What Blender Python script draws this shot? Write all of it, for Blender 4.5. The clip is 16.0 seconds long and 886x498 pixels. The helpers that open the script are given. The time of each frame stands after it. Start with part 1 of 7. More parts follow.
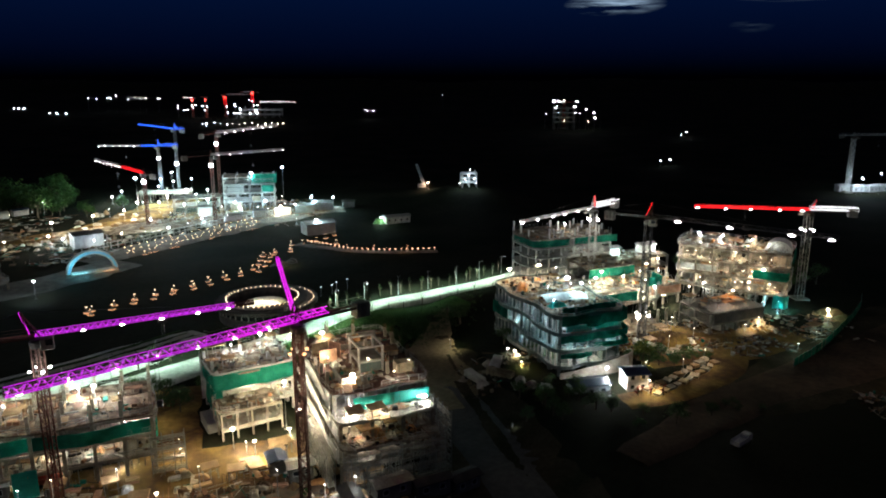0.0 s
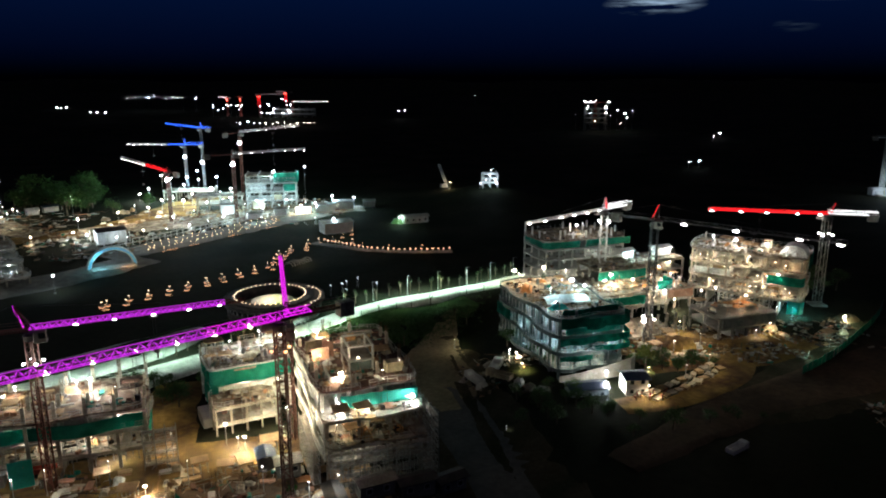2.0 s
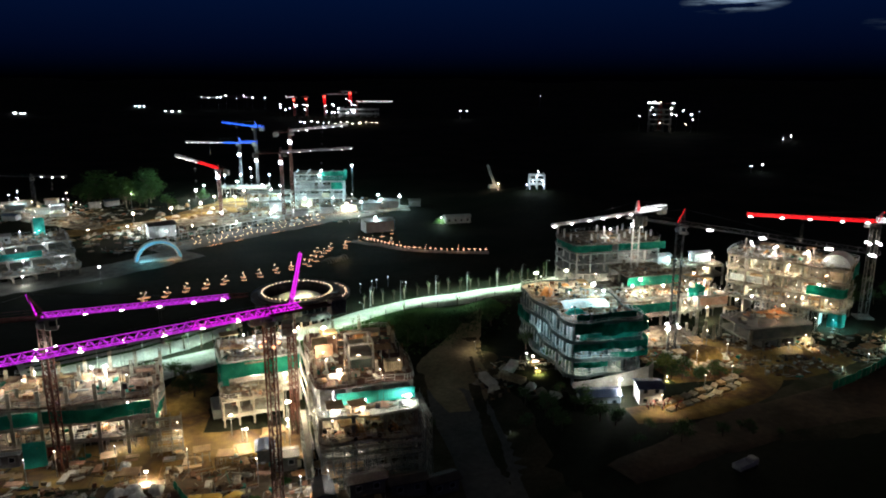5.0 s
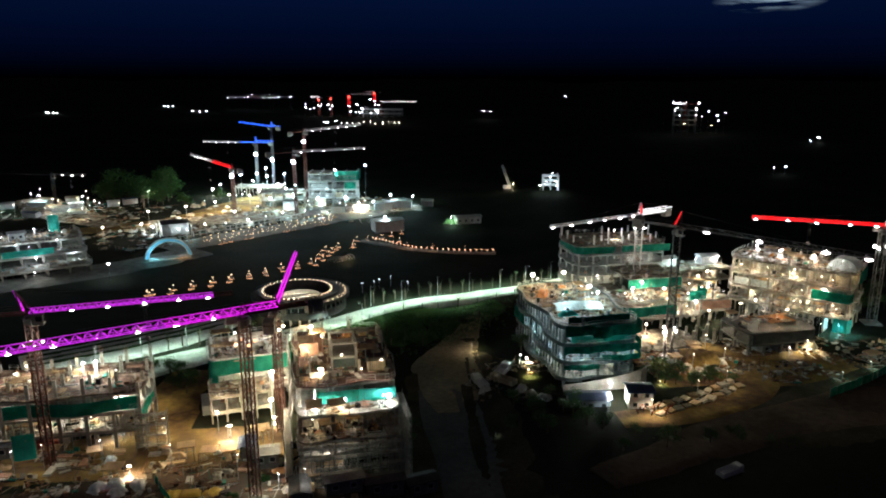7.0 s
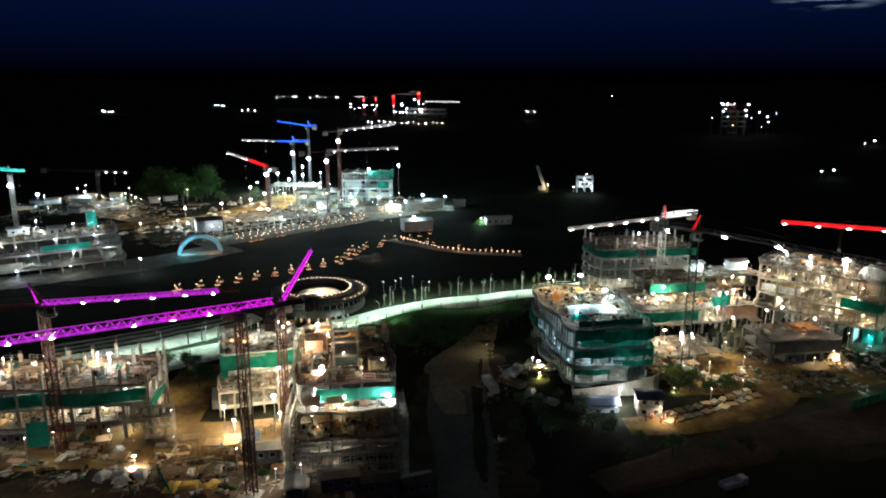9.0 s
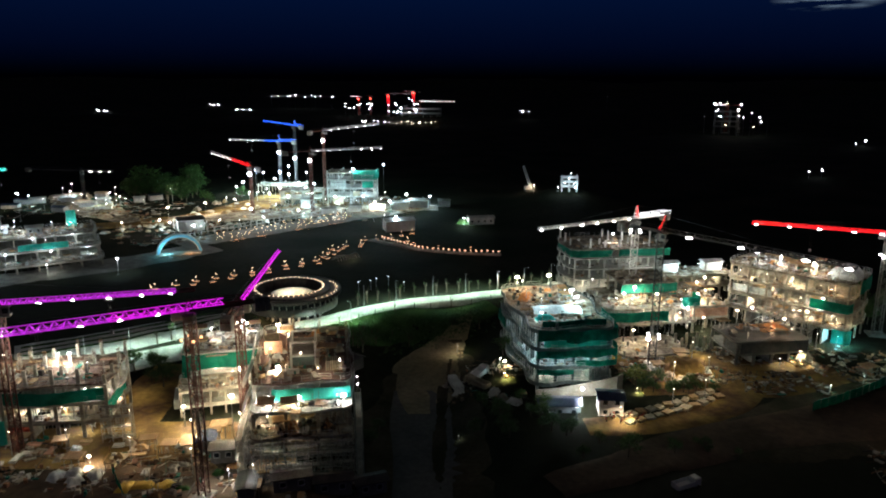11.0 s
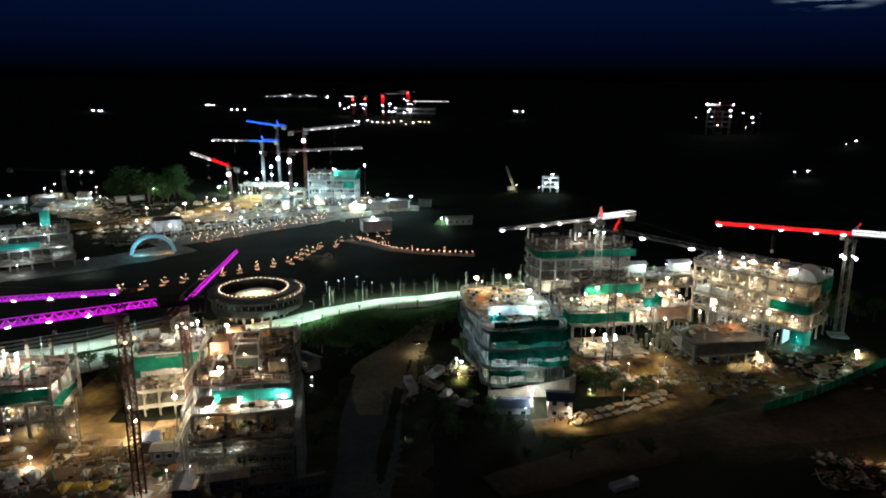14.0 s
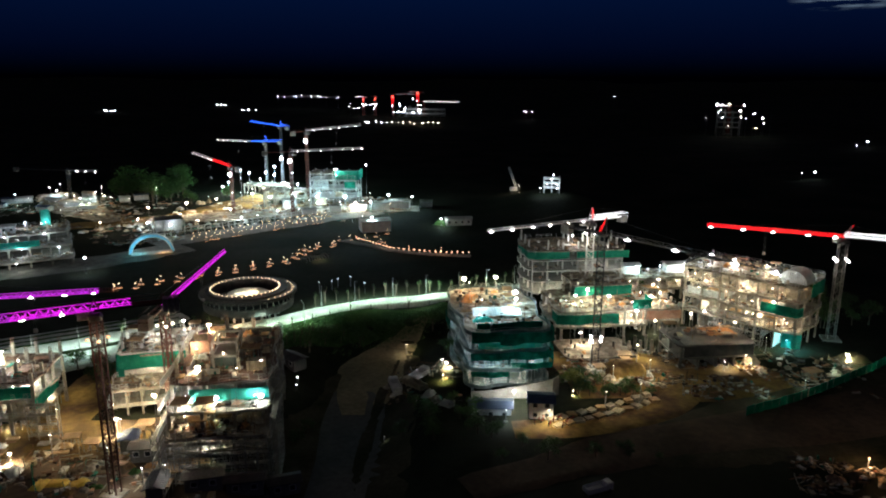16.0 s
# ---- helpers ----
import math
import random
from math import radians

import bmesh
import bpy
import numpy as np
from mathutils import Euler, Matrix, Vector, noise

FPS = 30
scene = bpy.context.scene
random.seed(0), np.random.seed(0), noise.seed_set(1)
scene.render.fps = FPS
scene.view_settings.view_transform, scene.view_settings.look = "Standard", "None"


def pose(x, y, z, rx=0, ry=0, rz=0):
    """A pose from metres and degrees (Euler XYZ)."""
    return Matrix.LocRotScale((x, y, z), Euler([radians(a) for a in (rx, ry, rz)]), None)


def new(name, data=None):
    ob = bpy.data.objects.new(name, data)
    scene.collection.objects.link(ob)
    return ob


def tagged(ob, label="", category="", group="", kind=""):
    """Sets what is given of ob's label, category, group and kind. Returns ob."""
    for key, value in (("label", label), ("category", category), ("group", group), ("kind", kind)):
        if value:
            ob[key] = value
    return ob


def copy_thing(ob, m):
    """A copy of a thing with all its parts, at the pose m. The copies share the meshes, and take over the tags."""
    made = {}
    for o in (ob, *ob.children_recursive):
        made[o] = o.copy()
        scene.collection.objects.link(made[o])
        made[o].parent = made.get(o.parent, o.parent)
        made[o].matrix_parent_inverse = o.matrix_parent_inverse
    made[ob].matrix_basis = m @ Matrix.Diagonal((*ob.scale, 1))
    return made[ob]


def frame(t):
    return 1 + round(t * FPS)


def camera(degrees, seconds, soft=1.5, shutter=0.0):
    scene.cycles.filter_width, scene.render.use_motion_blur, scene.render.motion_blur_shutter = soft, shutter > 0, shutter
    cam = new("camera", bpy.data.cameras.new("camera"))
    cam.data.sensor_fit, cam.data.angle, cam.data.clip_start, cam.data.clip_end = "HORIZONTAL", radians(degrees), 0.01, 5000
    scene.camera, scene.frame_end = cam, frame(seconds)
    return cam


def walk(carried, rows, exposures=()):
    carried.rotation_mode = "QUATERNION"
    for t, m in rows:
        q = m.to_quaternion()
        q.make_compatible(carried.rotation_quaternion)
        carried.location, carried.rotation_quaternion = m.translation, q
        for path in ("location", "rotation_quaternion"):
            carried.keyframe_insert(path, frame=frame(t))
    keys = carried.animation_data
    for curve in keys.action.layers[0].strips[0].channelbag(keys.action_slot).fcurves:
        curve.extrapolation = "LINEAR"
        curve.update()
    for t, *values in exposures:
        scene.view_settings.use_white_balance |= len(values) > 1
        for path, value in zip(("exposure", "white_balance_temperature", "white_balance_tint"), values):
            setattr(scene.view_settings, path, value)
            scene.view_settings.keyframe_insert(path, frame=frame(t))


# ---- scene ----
cam = camera(63.7, 16.0, 2.0)
METRES, EYE, TILT, LEAN, TURN = 60.0, 67.0, -13.6, 0.0, 0.0
ROWS = [
    (0.0, 0.0, 0.0, 0.0, 0.0, 0.0, -0.0),
    (0.5, 0.0299, 0.0011, -0.0001, 0.67, 0.01, -0.16),
    (1.0, 0.0646, 0.0019, 0.0006, 1.43, 0.0, -0.37),
    (1.5, 0.0944, 0.0034, 0.0013, 2.05, -0.0, -0.52),
    (2.0, 0.1294, 0.0055, 0.0019, 2.75, -0.01, -0.7),
    (2.5, 0.1599, 0.0088, 0.0025, 3.55, -0.02, -0.88),
    (3.0, 0.1957, 0.0123, 0.004, 4.65, -0.05, -1.13),
    (3.5, 0.225, 0.0158, 0.005, 5.57, -0.07, -1.35),
    (4.0, 0.2594, 0.0203, 0.0059, 6.63, -0.09, -1.62),
    (6.5, 0.4169, 0.0441, 0.0123, 9.48, -0.15, -2.34),
    (7.0, 0.4529, 0.0516, 0.0145, 10.25, -0.19, -2.51),
    (7.5, 0.4825, 0.0585, 0.0162, 11.43, -0.24, -2.8),
    (8.0, 0.5175, 0.0674, 0.0181, 12.81, -0.3, -3.13),
    (8.5, 0.5464, 0.0753, 0.02, 13.73, -0.35, -3.37),
    (9.0, 0.5817, 0.084, 0.0229, 13.99, -0.37, -3.44),
    (11.5, 0.7363, 0.1225, 0.0356, 13.89, -0.42, -3.52),
    (12.0, 0.7682, 0.1308, 0.0384, 13.89, -0.43, -3.53),
    (12.5, 0.794, 0.1373, 0.0405, 13.89, -0.42, -3.53),
    (13.0, 0.8226, 0.1444, 0.0428, 13.9, -0.42, -3.52),
    (13.5, 0.848, 0.1508, 0.0448, 13.91, -0.41, -3.53),
    (14.0, 0.8745, 0.1579, 0.0468, 13.96, -0.41, -3.53),
    (14.5, 0.898, 0.1643, 0.0486, 14.22, -0.42, -3.6),
    (15.0, 0.926, 0.1716, 0.0508, 14.54, -0.43, -3.67),
    (15.5, 0.9507, 0.1781, 0.0528, 14.79, -0.45, -3.73),
    (16.0, 0.9778, 0.1855, 0.055, 15.0, -0.45, -3.77),
]
walk(cam, [(t, pose(0, 0, EYE, TILT, LEAN, TURN) @ pose(METRES * x, METRES * y, METRES * z, 90 + pitch, roll, yaw)) for t, x, y, z, yaw, pitch, roll in ROWS], exposures=((0.0, 0.26), (16.0, 0.26)))

# ---- world and exposure ----
world = bpy.data.worlds.new("night_sky")
scene.world = world
world.use_nodes = True
wt = world.node_tree
wt.nodes.clear()


def wnode(kind, **kw):
    n = wt.nodes.new(kind)
    for k, v in kw.items():
        n.inputs[k].default_value = v
    return n


w_out = wnode("ShaderNodeOutputWorld")
w_bg = wnode("ShaderNodeBackground")
w_bg.inputs["Strength"].default_value = 1.2
w_tc = wnode("ShaderNodeTexCoord")
w_sep = wnode("ShaderNodeSeparateXYZ")
w_ramp = wnode("ShaderNodeValToRGB")
cr = w_ramp.color_ramp
cr.elements[0].position, cr.elements[0].color = 0.0, (0.0, 0.0, 0.0002, 1)
cr.elements[1].position, cr.elements[1].color = 1.0, (0.021, 0.0195, 0.018, 1)
for pos, col in ((0.012, (0.0, 0.0004, 0.0022, 1)), (0.04, (0.0002, 0.0015, 0.0085, 1)), (0.10, (0.0005, 0.0034, 0.0185, 1)), (0.3, (0.001, 0.0025, 0.010, 1))):
    e = cr.elements.new(pos)
    e.color = col
wt.links.new(w_tc.outputs["Generated"], w_sep.inputs[0])
wt.links.new(w_sep.outputs["Z"], w_ramp.inputs[0])
# thin moonlit cloud streaks low over the horizon
w_map = wnode("ShaderNodeMapping")
w_map.inputs["Scale"].default_value = (14, 14, 150)
w_noise = wnode("ShaderNodeTexNoise", Scale=1.0, Detail=5.0, Roughness=0.62)
w_cr = wnode("ShaderNodeValToRGB")
w_cr.color_ramp.elements[0].position = 0.44
w_cr.color_ramp.elements[1].position = 0.72
wt.links.new(w_tc.outputs["Generated"], w_map.inputs[0])
wt.links.new(w_map.outputs[0], w_noise.inputs["Vector"])
wt.links.new(w_noise.outputs[0], w_cr.inputs[0])
cloud_sum = None
for az, el, wide, tall, amount in ((12.9, 5.2, 3.8, 0.85, 0.75), (25.5, 5.6, 5.0, 0.6, 0.35), (22.5, 3.5, 1.6, 0.5, 0.05), (8.0, 6.2, 3.0, 0.5, 0.012)):
    d = Vector((math.sin(radians(az)) * math.cos(radians(el)), math.cos(radians(az)) * math.cos(radians(el)), math.sin(radians(el))))
    m = wnode("ShaderNodeMapping")
    m.vector_type = "TEXTURE"
    m.inputs["Location"].default_value = d
    m.inputs["Rotation"].default_value = (0, 0, -radians(az))
    m.inputs["Scale"].default_value = (radians(wide), 1.0, radians(tall))
    g = wnode("ShaderNodeTexGradient")
    g.gradient_type = "SPHERICAL"
    k = wnode("ShaderNodeMath")
    k.operation = "MULTIPLY"
    k.inputs[1].default_value = amount
    wt.links.new(w_tc.outputs["Generated"], m.inputs[0])
    wt.links.new(m.outputs[0], g.inputs[0])
    wt.links.new(g.outputs["Fac"], k.inputs[0])
    if cloud_sum is None:
        cloud_sum = k
    else:
        a = wnode("ShaderNodeMath")
        a.operation = "ADD"
        wt.links.new(cloud_sum.outputs[0], a.inputs[0])
        wt.links.new(k.outputs[0], a.inputs[1])
        cloud_sum = a
w_mul = wnode("ShaderNodeMath")
w_mul.operation = "MULTIPLY"
wt.links.new(w_cr.outputs[0], w_mul.inputs[0])
wt.links.new(cloud_sum.outputs[0], w_mul.inputs[1])
w_mix = wnode("ShaderNodeMix")
w_mix.data_type = "RGBA"
w_mix.inputs[7].default_value = (0.42, 0.60, 0.80, 1)
wt.links.new(w_mul.outputs[0], w_mix.inputs[0])
wt.links.new(w_ramp.outputs[0], w_mix.inputs[6])
wt.links.new(w_mix.outputs[2], w_bg.inputs["Color"])
wt.links.new(w_bg.outputs[0], w_out.inputs[0])


# ---- materials ----
def surface(name, col_a, col_b, rough=0.8, metal=0.0, fine=6.0, coarse=0.5, bump=0.25, random_amount=0.12, through_light=0.0, stain=None):
    """Two-scale weathered surface: a coarse blotch between two colours, a fine grain, a per-object shift."""
    mt = bpy.data.materials.new(name)
    mt.use_nodes = True
    nt = mt.node_tree
    bsdf = nt.nodes["Principled BSDF"]
    out = nt.nodes["Material Output"]
    L = nt.links.new
    tc = nt.nodes.new("ShaderNodeTexCoord")
    n1 = nt.nodes.new("ShaderNodeTexNoise")
    n1.inputs["Scale"].default_value, n1.inputs["Detail"].default_value = coarse, 4
    n2 = nt.nodes.new("ShaderNodeTexNoise")
    n2.inputs["Scale"].default_value, n2.inputs["Detail"].default_value = fine, 6
    L(tc.outputs["Object"], n1.inputs["Vector"])
    L(tc.outputs["Object"], n2.inputs["Vector"])
    ramp = nt.nodes.new("ShaderNodeValToRGB")
    ramp.color_ramp.elements[0].position, ramp.color_ramp.elements[1].position = 0.36, 0.66
    ramp.color_ramp.elements[0].color, ramp.color_ramp.elements[1].color = (*col_a, 1), (*col_b, 1)
    if stain:
        e = ramp.color_ramp.elements.new(0.42)
        e.color = (*stain, 1)
    L(n1.outputs[0], ramp.inputs[0])
    grain = nt.nodes.new("ShaderNodeMapRange")
    grain.inputs[1].default_value, grain.inputs[2].default_value, grain.inputs[3].default_value, grain.inputs[4].default_value = 0.3, 0.7, 0.72, 1.2
    L(n2.outputs[0], grain.inputs[0])
    info = nt.nodes.new("ShaderNodeObjectInfo")
    rr = nt.nodes.new("ShaderNodeMapRange")
    rr.inputs[3].default_value, rr.inputs[4].default_value = 1 - random_amount, 1 + random_amount
    L(info.outputs["Random"], rr.inputs[0])
    mm = nt.nodes.new("ShaderNodeMath")
    mm.operation = "MULTIPLY"
    L(grain.outputs[0], mm.inputs[0])
    L(rr.outputs[0], mm.inputs[1])
    vm = nt.nodes.new("ShaderNodeVectorMath")
    vm.operation = "SCALE"
    L(ramp.outputs[0], vm.inputs[0])
    L(mm.outputs[0], vm.inputs["Scale"])
    L(vm.outputs[0], bsdf.inputs["Base Color"])
    rg = nt.nodes.new("ShaderNodeMapRange")
    rg.inputs[3].default_value, rg.inputs[4].default_value = max(0.05, rough - 0.15), min(1.0, rough + 0.15)
    L(n2.outputs[0], rg.inputs[0])
    L(rg.outputs[0], bsdf.inputs["Roughness"])
    bsdf.inputs["Metallic"].default_value = metal
    bsdf.inputs["Specular IOR Level"].default_value = 0.03 if rough >= 0.9 else (0.15 if rough >= 0.8 else 0.4)
    if bump:
        bp = nt.nodes.new("ShaderNodeBump")
        bp.inputs["Strength"].default_value, bp.inputs["Distance"].default_value = bump, 0.05
        L(n2.outputs[0], bp.inputs["Height"])
        L(bp.outputs[0], bsdf.inputs["Normal"])
    if through_light:
        tr = nt.nodes.new("ShaderNodeBsdfTranslucent")
        mix = nt.nodes.new("ShaderNodeMixShader")
        mix.inputs[0].default_value = through_light
        L(vm.outputs[0], tr.inputs["Color"])
        L(bsdf.outputs[0], mix.inputs[1])
        L(tr.outputs[0], mix.inputs[2])
        L(mix.outputs[0], out.inputs["Surface"])
    return mt


def glow(name, col, strength):
    mt = bpy.data.materials.new(name)
    mt.use_nodes = True
    b = mt.node_tree.nodes["Principled BSDF"]
    b.inputs["Base Color"].default_value = (*[min(1.0, c) for c in col], 1)
    b.inputs["Emission Color"].default_value = (*col, 1)
    b.inputs["Emission Strength"].default_value = strength
    b.inputs["Roughness"].default_value = 0.4
    return mt


M_CONC = surface("raw_concrete", (0.30, 0.29, 0.26), (0.46, 0.44, 0.40), 0.85, fine=3.0, coarse=0.25, stain=(0.26, 0.23, 0.19))
M_CONC_D = surface("damp_concrete", (0.16, 0.15, 0.14), (0.26, 0.25, 0.23), 0.8, fine=3.0, coarse=0.3)
M_FASCIA = surface("grey_blue_fascia_panel", (0.055, 0.08, 0.085), (0.12, 0.16, 0.165), 0.55, fine=4.0, coarse=0.3)
M_PALE = surface("pale_fascia_concrete", (0.50, 0.51, 0.50), (0.64, 0.64, 0.62), 0.7, fine=4.0, coarse=0.3)
M_DECK = surface("dusty_concrete_deck", (0.22, 0.19, 0.15), (0.42, 0.38, 0.32), 0.9, fine=2.0, coarse=0.35, stain=(0.14, 0.11, 0.09))
M_RUSTDECK = surface("rust_stained_deck", (0.15, 0.095, 0.075), (0.38, 0.30, 0.24), 0.9, fine=1.6, coarse=0.45, stain=(0.09, 0.06, 0.05))
M_DKDECK = surface("dark_brown_stained_deck", (0.07, 0.045, 0.04), (0.16, 0.10, 0.085), 0.85, fine=2.0, coarse=0.35)
M_PLY = surface("plywood_formwork", (0.30, 0.19, 0.10), (0.48, 0.33, 0.19), 0.75, fine=5.0, coarse=0.8, random_amount=0.35)
M_STEEL = surface("galvanised_steel", (0.30, 0.31, 0.32), (0.45, 0.46, 0.47), 0.45, 0.7, fine=8.0, coarse=1.0)
M_RUST = surface("rusty_rebar", (0.14, 0.07, 0.04), (0.26, 0.14, 0.08), 0.8, 0.4, fine=9.0, coarse=1.2)
M_DARKSTEEL = surface("dark_painted_steel", (0.05, 0.05, 0.055), (0.10, 0.09, 0.09), 0.5, 0.4, fine=6.0)
M_YELLOW = surface("faded_yellow_paint", (0.45, 0.28, 0.03), (0.58, 0.40, 0.06), 0.55, 0.1, fine=5.0)
M_REDPAINT = surface("red_crane_paint", (0.32, 0.05, 0.03), (0.45, 0.09, 0.06), 0.5, 0.2, fine=5.0)
M_CRANE = surface("dull_dark_red_paint", (0.07, 0.025, 0.02), (0.13, 0.045, 0.035), 0.6, 0.2, fine=5.0)
M_WHITEPAINT = surface("white_crane_paint", (0.60, 0.60, 0.60), (0.74, 0.74, 0.73), 0.5, 0.1, fine=5.0)
M_NET = surface("green_safety_net", (0.008, 0.16, 0.12), (0.025, 0.29, 0.215), 0.85, fine=12.0, coarse=0.4, bump=0.4, random_amount=0.2, through_light=0.45)
M_NETD = surface("dark_safety_net", (0.004, 0.075, 0.058), (0.012, 0.15, 0.115), 0.9, fine=12.0, coarse=0.5, bump=0.4, random_amount=0.25, through_light=0.5)
M_TEAL = surface("bright_teal_sheet", (0.01, 0.33, 0.29), (0.03, 0.45, 0.38), 0.6, fine=8.0, coarse=0.5, through_light=0.3)
M_TARPW = surface("white_tarpaulin", (0.55, 0.62, 0.63), (0.72, 0.76, 0.76), 0.5, fine=2.0, coarse=0.6, bump=0.5)
M_TARPT = surface("tan_tarpaulin", (0.34, 0.28, 0.20), (0.52, 0.45, 0.34), 0.7, fine=2.0, coarse=0.6, bump=0.5, random_amount=0.3)
M_TARPO = surface("orange_brown_tarpaulin", (0.38, 0.17, 0.06), (0.52, 0.27, 0.11), 0.7, fine=2.0, coarse=0.5, bump=0.5)
M_PINKT = surface("terracotta_boards", (0.42, 0.22, 0.15), (0.55, 0.34, 0.25), 0.75, fine=2.5, coarse=0.5)
M_BLUEROOF = surface("navy_sheet_roof", (0.02, 0.035, 0.09), (0.04, 0.06, 0.14), 0.4, 0.2, fine=3.0)
M_WALLW = surface("white_cabin_wall", (0.55, 0.55, 0.56), (0.72, 0.72, 0.73), 0.6, fine=4.0)
M_BARK = surface("tree_bark", (0.10, 0.08, 0.06), (0.17, 0.14, 0.11), 0.9, fine=10.0, coarse=2.0)
M_LEAF = surface("tree_leaves", (0.025, 0.07, 0.018), (0.06, 0.12, 0.03), 0.6, fine=3.0, coarse=1.2, bump=0.0, through_light=0.25)
# lighter, yellower copy of the leaves; lamplight is put into the colour
M_LEAFLIT = surface("lamplit_leaves", (0.10, 0.14, 0.02), (0.18, 0.20, 0.04), 0.6, fine=3.0, coarse=1.2, bump=0.0, through_light=0.25)
M_GLASS = surface("dark_window_glass", (0.02, 0.025, 0.03), (0.03, 0.035, 0.04), 0.12, fine=2.0, bump=0.0)
M_ROAD = surface("new_pale_concrete_road", (0.40, 0.43, 0.40), (0.60, 0.62, 0.58), 0.75, fine=1.5, coarse=0.25, bump=0.15)
M_DIRT = surface("packed_earth", (0.15, 0.095, 0.032), (0.31, 0.21, 0.072), 0.95, fine=0.9, coarse=0.1, bump=0.7, stain=(0.09, 0.055, 0.035))
M_CLAY = surface("brown_clay", (0.165, 0.142, 0.094), (0.27, 0.23, 0.155), 0.95, fine=0.9, coarse=0.07, bump=0.6)
# darker, bluer copy of the track earth; weaker light is in its colour
M_DIMTRACK = surface("dim_blue_grey_earth", (0.05, 0.056, 0.063), (0.1, 0.103, 0.1), 0.85, fine=0.9, coarse=0.05, bump=0.4)
M_DIRTG = surface("gravelly_dark_earth", (0.05, 0.038, 0.027), (0.125, 0.088, 0.062), 0.95, fine=0.8, coarse=0.06, bump=0.6)
M_VERGE = surface("weedy_earth", (0.028, 0.032, 0.018), (0.075, 0.064, 0.042), 0.95, fine=1.2, coarse=0.12, bump=0.8)
M_GRASS = surface("grass_bank", (0.018, 0.045, 0.014), (0.045, 0.085, 0.028), 0.9, fine=2.5, coarse=0.15, bump=0.8)
M_RUBBER = surface("black_rubber", (0.02, 0.02, 0.02), (0.04, 0.04, 0.04), 0.8)
M_STONE = surface("pale_plaza_stone", (0.36, 0.36, 0.36), (0.50, 0.50, 0.49), 0.7, fine=2.0, coarse=0.2)



def debris_surface():
    """Mixed site rubbish: each loose piece takes one colour of a small palette."""
    mt = bpy.data.materials.new("mixed_site_debris")
    mt.use_nodes = True
    nt = mt.node_tree
    bsdf = nt.nodes["Principled BSDF"]
    geo = nt.nodes.new("ShaderNodeNewGeometry")
    ramp = nt.nodes.new("ShaderNodeValToRGB")
    ramp.color_ramp.interpolation = "CONSTANT"
    cols = ((0.55, 0.54, 0.50), (0.30, 0.20, 0.11), (0.16, 0.08, 0.05), (0.42, 0.34, 0.24), (0.10, 0.09, 0.085), (0.33, 0.33, 0.33), (0.40, 0.21, 0.13), (0.02, 0.20, 0.16), (0.68, 0.68, 0.66), (0.22, 0.16, 0.10), (0.48, 0.44, 0.36), (0.06, 0.05, 0.05))
    el = ramp.color_ramp.elements
    el[0].position, el[0].color = 0.0, (*cols[0], 1)
    el[1].position, el[1].color = 1 / 12, (*cols[1], 1)
    for i in range(2, 12):
        e = el.new(i / 12)
        e.color = (*cols[i], 1)
    nz = nt.nodes.new("ShaderNodeTexNoise")
    nz.inputs["Scale"].default_value = 4.0
    mr = nt.nodes.new("ShaderNodeMapRange")
    mr.inputs[3].default_value, mr.inputs[4].default_value = 0.4, 1.0
    vm = nt.nodes.new("ShaderNodeVectorMath")
    vm.operation = "SCALE"
    nt.links.new(geo.outputs["Random Per Island"], ramp.inputs[0])
    nt.links.new(nz.outputs[0], mr.inputs[0])
    nt.links.new(ramp.outputs[0], vm.inputs[0])
    nt.links.new(mr.outputs[0], vm.inputs["Scale"])
    nt.links.new(vm.outputs[0], bsdf.inputs["Base Color"])
    bsdf.inputs["Roughness"].default_value = 0.75
    bsdf.inputs["Specular IOR Level"].default_value = 0.2
    return mt


M_DEBRIS = debris_surface()
G_WHITE = glow("floodlight_glass", (1.0, 0.98, 0.93), 30.0)
G_COOL = glow("cool_floodlight_glass", (0.88, 0.96, 1.0), 30.0)
G_WARM = glow("warm_floodlight_glass", (1.0, 0.82, 0.55), 22.0)
G_PINK = glow("magenta_light_tube", (0.52, 0.03, 0.66), 1.05)
G_PINKHOT = glow("hot_magenta_light_tube", (0.80, 0.02, 0.85), 1.0)
G_RED = glow("red_light_tube", (1.0, 0.012, 0.02), 1.6)
G_BLUE = glow("blue_light_tube", (0.03, 0.14, 1.0), 2.2)
G_WHITET = glow("white_light_tube", (0.95, 0.97, 1.0), 2.5)
# faint glow in place of the jib lamps' light on far lattices
G_LITLATTICE = glow("lit_lattice_glow", (0.92, 0.94, 1.0), 0.11)
G_GLOBE = glow("path_globe_glass", (0.85, 0.95, 1.0), 4.0)
G_AMBER = glow("amber_lens_and_pool_glow", (1.0, 0.46, 0.22), 2.6)
G_AMBERW = glow("pale_amber_lantern_glass", (1.0, 0.66, 0.38), 6.0)
G_RIM = glow("rim_bulb_glass", (1.0, 0.72, 0.46), 4.5)
G_BOLLARD = glow("orange_bollard_glass", (1.0, 0.52, 0.30), 5.0)
G_CYAN = glow("cyan_arch_light", (0.14, 0.44, 0.62), 0.32)
G_CYANH = glow("cyan_floodlight_glass", (0.35, 0.9, 1.0), 14.0)
G_TEALL = glow("teal_light_tube", (0.05, 0.85, 0.70), 2.0)
G_REDL = glow("red_beacon_glass", (1.0, 0.06, 0.04), 12.0)
G_PLATE = glow("lit_plaza_disc", (1.0, 0.74, 0.45), 0.75)

# ---- mesh helpers ----
U = Vector((0.9205, 0.3907, 0))
V = Vector((-0.3907, 0.9205, 0))
